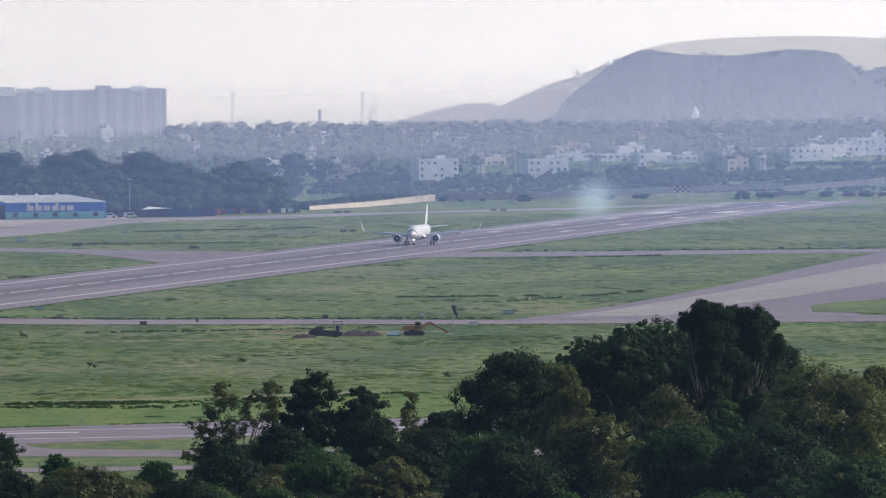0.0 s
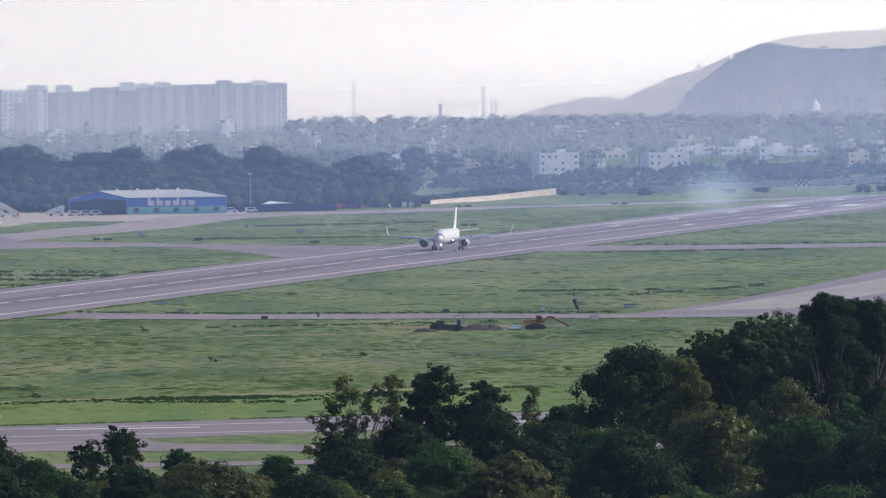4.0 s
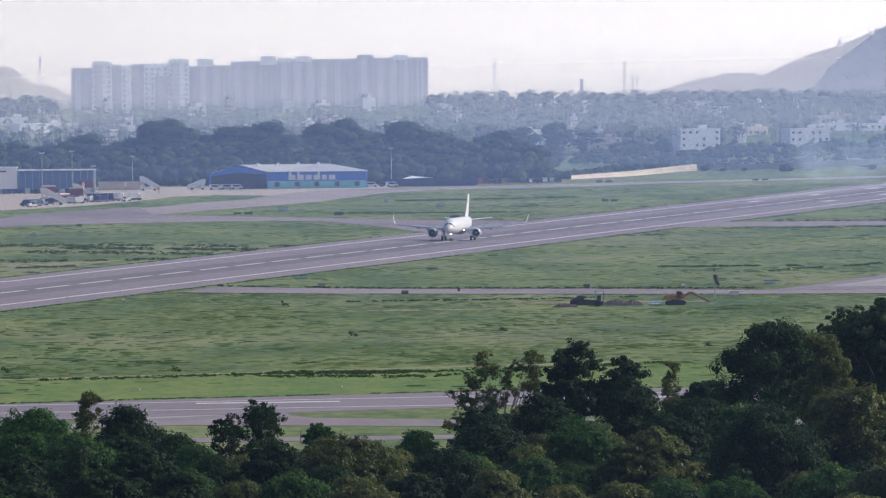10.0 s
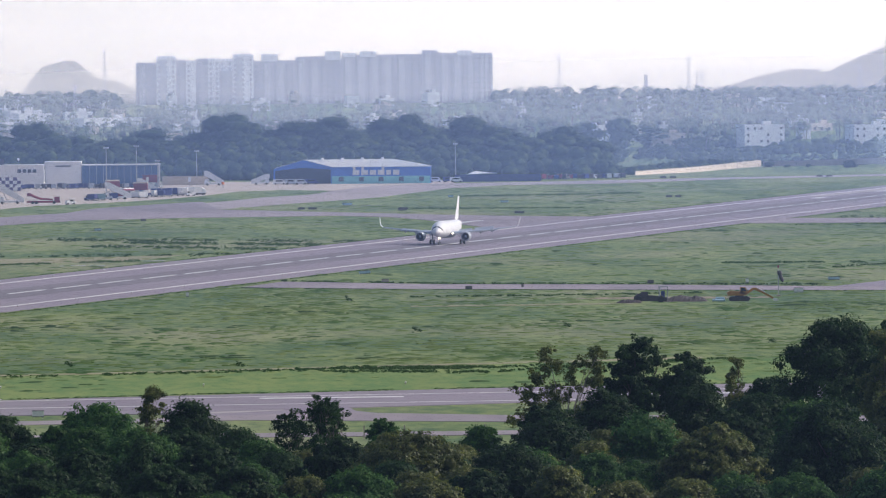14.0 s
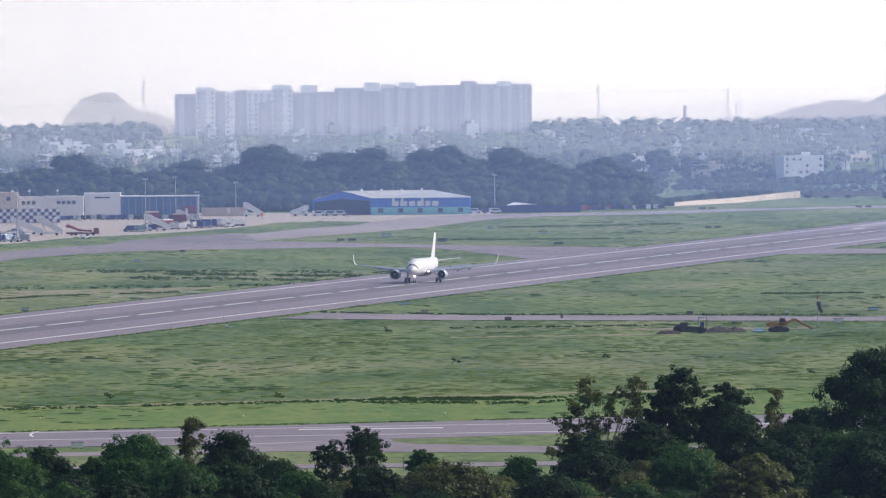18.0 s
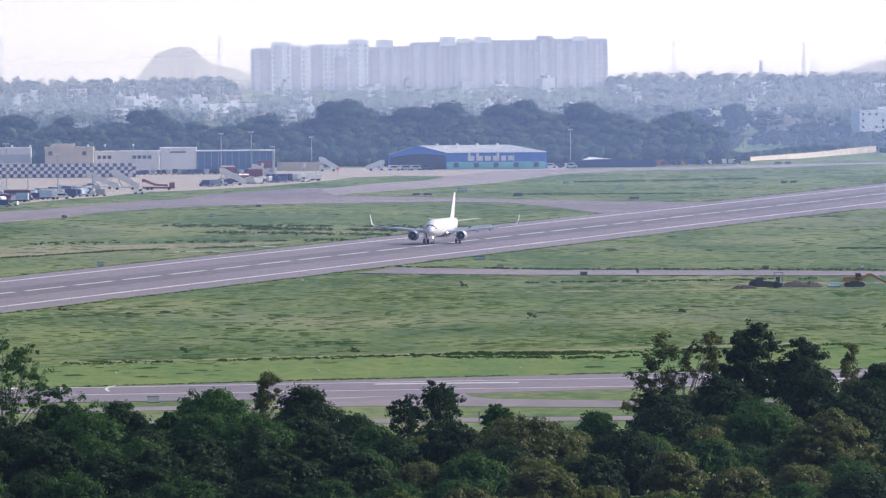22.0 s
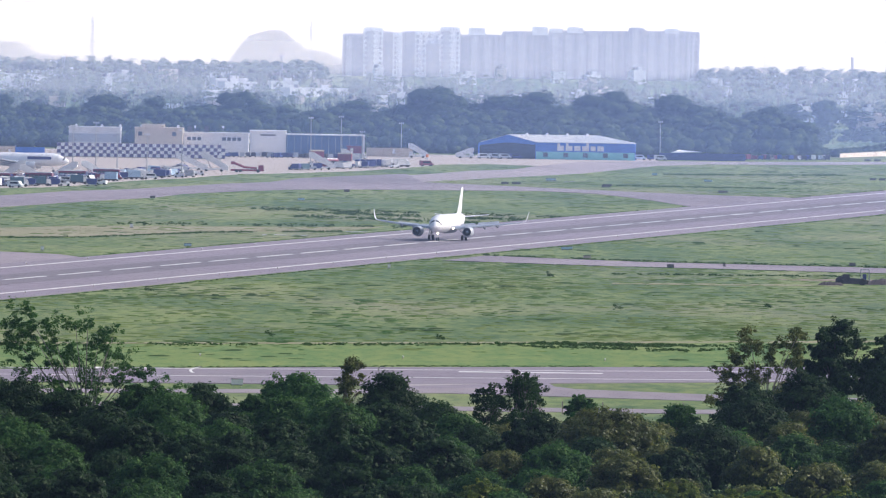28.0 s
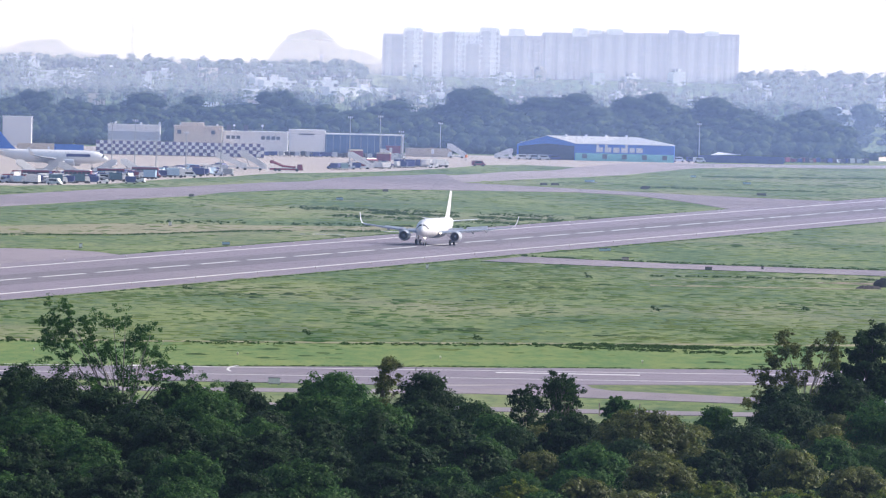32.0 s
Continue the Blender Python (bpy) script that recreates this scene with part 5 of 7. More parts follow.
# ---- hangar ----
def hangar():
    t = thing("hangar", "blue sheet-metal hangar with an aqua plinth, open at one end", "hangar", pose(46.3, 4335, 0, 0, 0, -1.5))
    L, D, H, R = 35.2, 24.0, 6.1, 8.6
    part("front_wall", Form().box(L / 2, 0, 2.75, L, 0.3, H - 2.75), BLUE, t, "deep blue upper cladding")
    part("plinth", Form().box(L / 2, -0.06, 0, L, 0.36, 2.75), AQUA, t, "aqua-painted lower wall")
    for x in (3.4, 10.6, 17.6, 24.8, 32.0):
        w = part("window", Form().box(x, -0.2, 0.9, 1.7, 0.24, 1.55), WINDOW, t, "dark window in the plinth")
        part("sill", Form().box(x, -0.34, 0.78, 1.9, 0.2, 0.1), AQUA, w)
    part("end_wall", Form().box(L, 12, 0, 0.3, D, H), BLUE, t)
    part("back_wall", Form().box(L / 2 - 10, D, 0, L + 20, 0.3, H), BLUE, t)
    # gable, seen obliquely: from the corner back to the far post
    gx = -20.5
    part("gable", Form().add([(0, -0.05, H), (gx * 0.5, 0.6, R), (gx, 1.2, H - 0.5), (gx, 1.2, H - 1.4), (gx * 0.5, 0.6, H - 0.2), (0, -0.05, H - 1.0),
                              (0, 0.3, H), (gx * 0.5, 0.95, R), (gx, 1.55, H - 0.5), (gx, 1.55, H - 1.4), (gx * 0.5, 0.95, H - 0.2), (0, 0.3, H - 1.0)],
                             [(0, 1, 4, 5), (1, 2, 3, 4), (11, 10, 7, 6), (10, 9, 8, 7), (0, 6, 7, 1), (1, 7, 8, 2), (5, 4, 10, 11), (4, 3, 9, 10), (2, 8, 9, 3), (0, 5, 11, 6)]), BLUE, t, "blue gable over the open door")
    for x, y in ((0.0, 0.2), (gx, 1.35)):
        part("door_post", Form().box(x, y, 0, 0.6, 0.6, H - 0.6), BLUE, t)
    # the shade behind the open door is put into this wall's dark colour
    part("inner_wall", Form().box(gx / 2, 9, 0, -gx, 0.3, H - 0.4), SHADEIN, t, "inside wall coloured dark for the shade within")
    part("side_wall", Form().box(gx, 6, 0, 0.3, 9, H - 0.6), BLUE, t)
    part("roof", Form().add([(-0.2, -0.5, H + 0.02), (gx * 0.5, 0.2, R + 0.15), (L * 0.63, 13, R + 0.1), (L + 0.4, -0.5, H + 0.05), (gx - 0.3, 1.0, H - 0.5), (gx, 16, H - 0.4), (L + 0.4, 16, H + 0.05),
                             (-0.2, -0.5, H - 0.12), (L + 0.4, -0.5, H - 0.1)],
                            [(0, 3, 2, 1), (1, 2, 6, 5), (1, 5, 4), (3, 6, 2), (0, 7, 8, 3)]), ROOFM, t, "pale weathered sheet roof")
    for k in (0.12, 0.34, 0.56, 0.78):
        part("roof_vent", Form().disc((gx * 0.5 + (L * 0.63 - gx * 0.5) * k + 3, 12.6 * k + 0.4, R + 0.35), "z", 0.45, 0.7, 10), PANELW, t, "white roof ventilator")
    # sign: seven blocks in white, as plain shapes
    x = 7.4
    for w, asc in ((2.6, 3.0), (2.6, 3.0), (2.4, 1.9), (2.6, 3.0), (1.9, 1.9), (2.5, 1.9)):
        s = Form().box(x + w / 2, -0.24, 3.15, w * 0.92, 0.14, 1.75)
        if asc > 2:
            s.box(x + w * (0.25 if w < 2.65 and x < 13 else 0.75), -0.24, 4.9, w * 0.34, 0.14, 1.0)
        part("sign_block", s, PANELW, t, "white block of the painted sign")
        x += w + 0.45
    return t


hangar()


# ---- terminal sheds, walls ----
def shed(name, label, category, x0, x1, y, h, depth, wall, fascia=None, windows=()):
    t = thing(name, label, category, pose((x0 + x1) / 2, y, 0))
    w = x1 - x0
    part("wall", Form().box(0, depth / 2, 0, w, depth, h), wall, t)
    part("roof_slab", Form().box(0, depth / 2 - 0.3, h, w + 0.5, depth + 0.6, 0.35), fascia or wall, t)
    for a, b, z0, z1 in windows:
        part("window", Form().box((a + b) / 2 - w / 2, -0.02, z0, b - a, 0.2, z1 - z0), WINDOW, t)
    return t


shed("cargo_hall", "plain white hall with a flat pale front", "hall", -55.8, -43.0, 4330, 8.4, 18, PANELW, windows=((3.6, 9, 6.9, 7.4),))
gh = shed("glass_hall", "long hall with a blue glass front and white roof edge", "hall", -42.8, -15.1, 4330, 7.3, 18, TINT, PANELW)
for i in range(12):
    part("mullion", Form().box(-13.5 + 27 * i / 11, -0.12, 0.3, 0.09, 0.2, 7.0), GREYP, gh)
part("end_post", Form().box(13.8, -0.8, 0, 0.5, 0.5, 7.3), PANELW, gh)
shed("low_white_hall", "low white two-tone hall behind the wall", "hall", -119.6, -101.2, 4300, 9.1, 12, PANELW)
solo("hall_band", Form().box(-110.4, 4299.7, 4.0, 18.3, 0.4, 3.0), GREYP, "grey lower band of the low hall", "cladding")
cb = shed("cream_building", "cream plastered block with roof plant", "building", -96.2, -79.2, 4300, 9.2, 14, CREAM, windows=((1.2, 2.6, 6.6, 8.0), (13.2, 14.6, 6.6, 8.0)))
part("stair_head", Form().box(-2, 6, 9.5, 8, 5, 1.2), CREAM, cb)
mb = shed("terminal_building", "white terminal building with window strips", "building", -79.0, -56.0, 4310, 7.6, 14, PLASTER, windows=tuple((a, a + 1.3, 5.1, 6.3) for a in (1.2, 3.0, 4.8, 13.6, 15.4, 17.2, 19.0)))
for x in (-9.5, -3.5):
    part("roof_tank", Form().box(x, 4, 7.9, 1.6, 1.6, 2.2), DARKM, mb, "dark roof tank on a stand")
solo("pale_block", Form().box(-154.6, 4385, 0, 10.4, 9, 10.3).box(-154.6, 4385, 10.3, 10.8, 9.4, 0.4), PLASTER, "pale curved-fronted block among the trees", "building")
solo("compound_wall", Form().box(-143, 4240, 0, 13, 0.4, 2.6).box(-143, 4240, 2.6, 13.2, 0.6, 0.2), CREAM, "weathered cream compound wall", "wall")
solo("blue_fence", Form().box(-132, 4258, 0, 10.5, 0.3, 2.3).box(-132, 4258, 2.3, 10.6, 0.4, 0.1), BLUE, "blue sheet-metal fence by the apron", "fence")
solo("red_hut", Form().box(-18.5, 4322, 0, 5.2, 3, 3.6).box(-18.5, 4321.6, 3.6, 5.6, 3.8, 0.3), RED, "small red-painted hut by the hall", "hut")
solo("boundary_wall", Form().box(-6, 4335, 0, 16.5, 0.4, 3.0).box(-6, 4335, 3.0, 16.8, 0.6, 0.2), CREAM, "low cream boundary wall", "wall")

# chequered wall: four courses of raised panels
cw = thing("checkered_wall", "long blast wall of white and indigo chequered panels", "wall", pose(-91.4, 4185, 0))
part("core", Form().box(0, 0.3, 0, 58.0, 0.5, 5.0), CONCRETE, cw)
pan = {k: Form().box(0, 0, 0, 1.28, 0.16, 1.12).mesh("panel") for k in (0, 1)}
for r in range(4):
    for c in range(44):
        k = (r + c) % 2
        part("panel", pan[k], PANELN if k else PANELW, cw).location = (-28.3 + 1.317 * c, 0, 0.3 + 1.16 * r)

# concrete wall beside the far taxiway and the far fence
FENCEM = mat("weathered_wall", (0.36, 0.31, 0.27), (0.27, 0.24, 0.21), 0.3, 0.9)
fw = thing("perimeter_wall", "sunlit cream precast perimeter wall", "wall", pose(162, 4538, 0))
slab = Form().box(0, 0, 0, 2.5, 0.22, 2.4).mesh("wall_panel")
bay = Form().box(0.5, 0, -0.5, 1.0, 0.22, 1.5).mesh("wall_panel")
post = Form().box(0, 0, -0.4, 0.22, 0.26, 1.5).mesh("wall_post")
line = [(52.9 * i / 22, wall_y(162 + 52.9 * i / 22) - 4538) for i in range(23)]
for i in range(22):
    (xa, ya), (xb, yb) = line[i], line[i + 1]
    g, h = ground_z(0, 4538 + ya), 1.5 + 1.1 * i / 21
    part("wall_panel", bay, CREAM, fw).matrix_basis = pose(xa, ya, g, 0, 0, math.degrees(math.atan2(yb - ya, xb - xa))) @ Matrix.Diagonal((math.hypot(xb - xa, yb - ya) + 0.02, 1, h, 1))
    part("wall_post", post, CREAM, fw).matrix_basis = pose(xa, ya - 0.16, g) @ Matrix.Diagonal((1, 1, h + 0.05, 1))
w2 = thing("far_fence_wall", "grey weathered far boundary wall", "wall", pose(217, 4668, 1.0))
for i in range(52):
    part("wall_panel", slab, FENCEM, w2).matrix_basis = pose(2.6 * i, 0.3 * i, 0.07 * i, 0, 0, 5)
w3 = thing("perimeter_wall", "sunlit cream precast perimeter wall", "wall", pose(352, 4690, 3.2))
for i in range(22):
    part("wall_panel", slab, CREAM, w3).matrix_basis = pose(2.42 * i, 1.0 * i, 0.16 * i, 0, 0, 20)
MAROON = mat("maroon_paint", (0.16, 0.02, 0.04), (0.12, 0.02, 0.03), 0.5, 0.5)
ck = thing("chequered_marker", "red-white chequered marker board on posts", "marker", pose(308.8, 4650, 3.7))
for x in (-2.4, 2.4):
    part("post", Form().box(x, 0.1, -3.4, 0.2, 0.2, 5.6), STEEL, ck)
sq = {k: Form().box(0, 0, 0, 0.98, 0.1, 0.8).mesh("board") for k in (0, 1)}
for r in range(3):
    for c in range(6):
        part("board", sq[(r + c) % 2], MAROON if (r + c) % 2 else PANELW, ck).location = (-2.45 + 0.98 * c, 0, 0.2 + 0.8 * r)


# ---- light masts ----
def light_mast(x, y, h):
    t = thing("light_mast", "tall grey apron light mast with a lamp head", "light mast", pose(x, y, 0), "apron light masts")
    part("base", Form().box(0, 0, 0, 0.9, 0.9, 0.6), CONCRETE, t)
    part("pole", Form().tube([(0, 0, 0.5), (0, 0, h)], [0.22, 0.1], 8), STEEL, t)
    part("cross_arm", Form().box(0, 0, h - 0.1, 1.7, 0.14, 0.14), STEEL, t)
    for k in (-0.65, 0, 0.65):
        part("lamp_head", Form().box(k, -0.25, h + 0.04, 0.45, 0.5, 0.45, 0.8), PANELW, t, "white floodlight housing")


for x, y, h in ((-100.4, 3659, 15.7), (-93.5, 3659, 16.7), (-87.6, 3682, 13.7), (-79.4, 3722, 12.8), (-68.6, 3715, 14.2), (-31.6, 4015, 16.1), (-21.7, 4027, 16.5), (-14.7, 4036, 11.5), (-1.9, 4430, 11.0), (92.5, 4430, 13.0)):
    light_mast(x, y, h)
for x in (-117, -108, -101.5, -94, -81, -75, -65):
    t = thing("roof_lamp", "bright dish-shaped lamp on the hall roof", "lamp", pose(x, 4306, 9.3))
    part("stand", Form().tube([(0, 0, -0.8), (0, 0, 0.5)], 0.07, 5), STEEL, t)
    part("head", Form().disc((0, 0, 0.65), "y", 0.45, 0.5, 10), PANELW, t)


# ---- ground vehicles ----
def wheels(t, xs, w, r=0.35):
    for x in xs:
        for s in (-1, 1):
            part("wheel", Form().disc((x, s * w / 2, r), "y", r, 0.22, 12), BLACK, t)


def van(label, paint, m, L=4.6, W=1.8, H=1.9, group="parked ground vehicles"):
    t = thing("van", label, "van", m, group)
    part("body", Form().prism([(-L / 2, 0.35), (L / 2 - 0.1, 0.35), (L / 2, 0.8), (L / 2 - 0.5, 1.05), (L / 2 - 1.1, H), (-L / 2 + 0.1, H)], -W / 2, W / 2), paint, t)
    part("windscreen", Form().prism([(L / 2 - 0.55, 1.1), (L / 2 - 1.12, H - 0.08), (L / 2 - 1.3, H - 0.08), (L / 2 - 0.75, 1.1)], -W / 2 + 0.12, W / 2 - 0.12), GLASS, t)
    for s in (-1, 1):
        part("side_window", Form().box(-0.1, s * W / 2, H * 0.58, L * 0.55, 0.06, H * 0.28), GLASS, t)
    wheels(t, (-L * 0.3, L * 0.32), W - 0.1)
    return t


def tug(label, paint, m):
    t = thing("baggage_tug", label, "tug", m, "parked ground vehicles")
    part("chassis", Form().box(0, 0, 0.3, 3.0, 1.5, 0.65), paint, t)
    part("bonnet", Form().box(0.9, 0, 0.95, 1.1, 1.3, 0.35, 0.85), paint, t)
    part("seat", Form().box(-0.6, 0, 0.95, 0.6, 1.1, 0.6), BLACK, t)
    part("canopy", Form().box(-0.4, 0, 1.95, 1.8, 1.4, 0.1), PANELW, t)
    for x, y in ((-1.2, -0.6), (-1.2, 0.6), (0.4, -0.6), (0.4, 0.6)):
        part("canopy_post", Form().box(x, y, 0.9, 0.08, 0.08, 1.1), STEEL, t)
    wheels(t, (-1.0, 1.0), 1.4, 0.32)
    return t


def dolly(label, paint, m, h=1.6):
    t = thing("container_dolly", label, "dolly", m, "parked ground vehicles")
    part("deck", Form().box(0, 0, 0.4, 3.4, 1.8, 0.14), STEEL, t)
    part("container", Form().prism([(-1.0, 0.54), (1.0, 0.54), (1.5, 1.0), (1.5, 0.54 + h), (-1.5, 0.54 + h), (-1.5, 1.0)], -0.8, 0.8), paint, t)
    wheels(t, (-1.2, 1.2), 1.6, 0.22)
    return t


def stair_truck(label, paint, m, h=4.2, L=8.5):
    t = thing("stair_truck", label, "stair truck", m, "boarding stairs")
    part("chassis", Form().box(0, 0, 0.5, L * 0.8, 2.2, 0.5), paint, t)
    part("cab", Form().prism([(-L * 0.42, 0.5), (-L * 0.22, 0.5), (-L * 0.22, 2.2), (-L * 0.36, 2.2), (-L * 0.42, 1.5)], -1.0, 1.0), paint, t)
    part("flight", Form().prism([(-L / 2 + 0.4, h), (-L / 2 + 1.9, h), (L / 2, 0.8), (L / 2, 0.4), (L / 2 - 1.0, 0.5), (-L / 2 + 0.4, h - 0.5)], -0.75, 0.75), PANELW, t, "white stair flight")
    for s in (-1, 1):
        part("handrail", Form().prism([(-L / 2 + 0.4, h), (-L / 2 + 1.9, h), (L / 2, 0.8), (L / 2, 1.75), (-L / 2 + 1.9, h + 1.0), (-L / 2 + 0.4, h + 1.0)], s * 0.78 - 0.04, s * 0.78 + 0.04), PANELW, t)
    part("brace", Form().tube([(-L * 0.1, 0.5, 0.8), (-L * 0.28, 0.5, h - 0.8)], 0.09, 5).tube([(-L * 0.1, -0.5, 0.8), (-L * 0.28, -0.5, h - 0.8)], 0.09, 5), STEEL, t)
    wheels(t, (-L * 0.28, L * 0.26), 2.0, 0.42)
    return t


def lift_truck(label, m):
    t = thing("lift_truck", label, "lift truck", m, "parked ground vehicles")
    part("chassis", Form().box(0, 0, 0.45, 10.5, 2.1, 0.6), RED, t)
    part("cab", Form().box(4.3, 0, 1.05, 1.7, 2.0, 1.3, 0.92), RED, t)
    part("boom", Form().tube([(-4.2, 0, 3.0), (-1.0, 0, 1.7), (3.0, 0, 1.4)], [0.45, 0.38, 0.3], 6), RED, t)
    part("bucket", Form().box(-4.6, 0, 2.5, 1.2, 1.2, 1.0), RED, t)
    wheels(t, (-3.4, -2.2, 3.4), 2.0, 0.5)
    return t


def bus(label, paint, m, L=11.0):
    t = thing("apron_bus", label, "bus", m, "parked ground vehicles")
    part("body", Form().box(0, 0, 0.4, L, 2.6, 2.6), paint, t)
    part("roof", Form().box(0, 0, 3.0, L - 0.4, 2.4, 0.25, 0.95), PANELW, t)
    for i in range(6):
        for s in (-1, 1):
            part("window", Form().box(-L / 2 + L * (i + 0.6) / 6.2, s * 1.3, 1.5, L / 7.4, 0.08, 1.05), GLASS, t)
    wheels(t, (-L * 0.3, L * 0.3), 2.4, 0.48)
    return t


def box_truck(label, paint, m, L=5.0, h=2.0):
    t = thing("box_truck", label, "truck", m, "parked ground vehicles")
    part("chassis", Form().box(0, 0, 0.45, L, 1.9, 0.25), DARKM, t)
    part("box_body", Form().box(-L * 0.14, 0, 0.72, L * 0.7, 2.0, h), paint, t)
    part("cab", Form().prism([(L * 0.24, 0.5), (L * 0.5, 0.5), (L * 0.5, 1.2), (L * 0.44, 2.05), (L * 0.24, 2.1)], -0.95, 0.95), PANELW, t, "white driver's cab")
    part("windscreen", Form().prism([(L * 0.5 + 0.02, 1.25), (L * 0.445, 1.98), (L * 0.43, 1.98), (L * 0.485, 1.25)], -0.8, 0.8), GLASS, t)
    wheels(t, (-L * 0.28, L * 0.33), 1.8, 0.42)
    return t


def high_loader(label, paint, m):
    t = thing("high_loader", label, "loader truck", m, "parked ground vehicles")
    part("chassis", Form().box(0, 0, 0.5, 6.4, 2.1, 0.4), DARKM, t)
    part("cab", Form().prism([(2.0, 0.6), (3.3, 0.6), (3.3, 1.4), (3.0, 2.3), (2.0, 2.3)], -1.0, 1.0), PANELW, t, "white driver's cab")
    for q in (-1, 1):
        part("scissor_leg", Form().prism([(-2.6 * q, 0.9), (-2.3 * q, 0.9), (1.6 * q, 2.5), (1.3 * q, 2.5)], -0.75 - 0.1 * q, -0.6 - 0.1 * q), STEEL, t)
        part("scissor_leg", Form().prism([(-2.6 * q, 0.9), (-2.3 * q, 0.9), (1.6 * q, 2.5), (1.3 * q, 2.5)], 0.7 + 0.1 * q, 0.85 + 0.1 * q), STEEL, t)
    part("box_body", Form().box(-0.4, 0, 2.5, 4.6, 2.2, 2.2), paint, t)
    part("roof", Form().box(-0.4, 0, 4.7, 4.7, 2.3, 0.45, 0.94), CREAM, t, "cream rounded roof")
    wheels(t, (-2.2, 2.4), 2.0, 0.45)
    return t


AQUAV = mat("pale_blue_paint", (0.3, 0.42, 0.55), (0.36, 0.48, 0.6), 0.6, 0.5)
TEAL = mat("dark_teal_paint", (0.03, 0.08, 0.11), (0.04, 0.1, 0.13), 0.6, 0.5)
G = lambda x, y, turn=0: pose(x, y, 0.07, 0, 0, turn)
random.seed(12)
for x, y, kind, paint in ((-100.9, 3491, "dolly", NAVY), (-90.6, 3503, "dolly", NAVY), (-98.2, 3497, "tug", PANELW), (-88.4, 3530, "tug", PANELW), (-110.8, 3450, "van", PANELW), (-107.6, 3484, "dolly", NAVY),
                          (-104.4, 3530, "tug", PANELW), (-114.2, 3480, "van", PANELW), (-96.7, 3639, "dolly", NAVY), (-85.1, 3652, "dolly", NAVY), (-80.2, 3658, "tug", GREYP), (-77.0, 3662, "van", PANELW),
                          (-73.6, 3715, "dolly", NAVY), (-69.2, 3708, "tug", GREYP), (-66.3, 3723, "dolly", STEEL), (-104.5, 3600, "dolly", RED), (-100.6, 3604, "dolly", RED), (-96.9, 3606, "tug", NAVY),
                          (-90.6, 3610, "dolly", RED), (-87.0, 3612, "dolly", RED), (-94.0, 3560, "tug", NAVY), (-108.6, 3560, "tug", GREYP), (-112.6, 3540, "dolly", PANELW), (-110.5, 3520, "dolly", STEEL),
                          (-36.5, 3930, "tug", NAVY), (-33.5, 3935, "dolly", STEEL), (-30.5, 3938, "tug", GREYP), (-13.8, 4010, "dolly", NAVY), (-11.6, 4012, "dolly", NAVY), (-3.8, 4022, "tug", PANELW), (-1.0, 4085, "van", PANELW)):
    fn, word = {"dolly": (dolly, "container dolly parked on the apron"), "tug": (tug, "baggage tug with a white canopy parked on the apron"), "van": (van, "van parked on the apron")}[kind]
    name = {NAVY: "navy", PANELW: "white", GREYP: "grey", STEEL: "galvanised", RED: "dark red"}[paint]
    fn(name + " " + word, paint, G(x, y, random.uniform(-25, 25)))
clutter = random.Random(44)
for i in range(16):  # more of the ground fleet round the boarding stairs
    x = clutter.uniform(-37, 0)
    fn, word = clutter.choice(((dolly, "container dolly beside the boarding stairs"), (tug, "baggage tug beside the boarding stairs")))
    paint, name = clutter.choice(((NAVY, "navy"), (PANELW, "white"), (STEEL, "galvanised"), (RED, "dark red"), (TEAL, "dark teal")))
    fn(name + " " + word, paint, G(x, 3905 + (x + 37) * 3.6 + clutter.uniform(0, 55), clutter.uniform(-40, 40)))
for i in range(165):
    x = clutter.uniform(-126, -70)
    y0 = 3440 + max(0.0, x + 112) * 7
    y = y0 + 25 + 130 * clutter.random() ** 1.6
    fn, word = clutter.choice(((dolly, "container dolly parked on the apron"), (tug, "baggage tug with a white canopy parked on the apron"), (van, "van parked on the apron"), (dolly, "container dolly parked on the apron")))
    paint, name = clutter.choice(((NAVY, "navy"), (PANELW, "white"), (GREYP, "grey"), (STEEL, "galvanised"), (PANELW, "white"), (AQUAV, "pale blue"), (RED, "dark red"), (NAVY, "navy")))
    fn(name + " " + word, paint, G(x, y, clutter.uniform(-60, 60)))
stair_truck("white passenger stair truck with a long sloping flight", PANELW, G(-69.0, 3885, 6), 4.4, 10)
stair_truck("white passenger stair truck with a long sloping flight", PANELW, G(-61.0, 3862, -4), 5.2, 9)
lift_truck("dark red lift truck with a folded boom", G(-50.3, 3850, 3))
stair_truck("pale blue-white boarding stairs by the tugs", PANELW, G(-27.5, 3950, 8), 4.6, 9)
bus("dark red apron bus with a cream roof", RED, G(-25.0, 3985, 60), 7)
stair_truck("navy boarding stairs with a curved white rail", NAVY, G(-17.5, 4028, 5), 5.0, 9)
high_loader("raised dark red loader truck with a cream roof", RED, G(-29.5, 4060, 12))
high_loader("raised dark red loader truck beside the stairs", RED, G(-20.5, 3990, 172))
for i in range(8):
    dolly(("navy" if i < 5 else "white") + " container dolly in a close row", NAVY if i < 5 else PANELW, G(-16.0 + 1.75 * i, 4020 + 3 * i, 86 + 4 * (i % 3)), 2.1)
for x, y in ((-3.2, 4050), (-1.0, 4046)):
    box_truck("white box truck at the end of the row", PANELW, G(x, y, 12), 4.2)
for x, y in ((-18.4, 4100), (-4.2, 4090), (-59.5, 3890)):
    t = thing("marker_post", "white-topped marker post by the stands", "post", pose(x, y, 0.07), "marker posts")
    part("post", Form().box(0, 0, 0, 0.16, 0.16, 4.2), STEEL, t)
    part("head", Form().box(0, 0, 4.0, 0.9, 0.5, 1.5), PANELW, t, "white signal box")
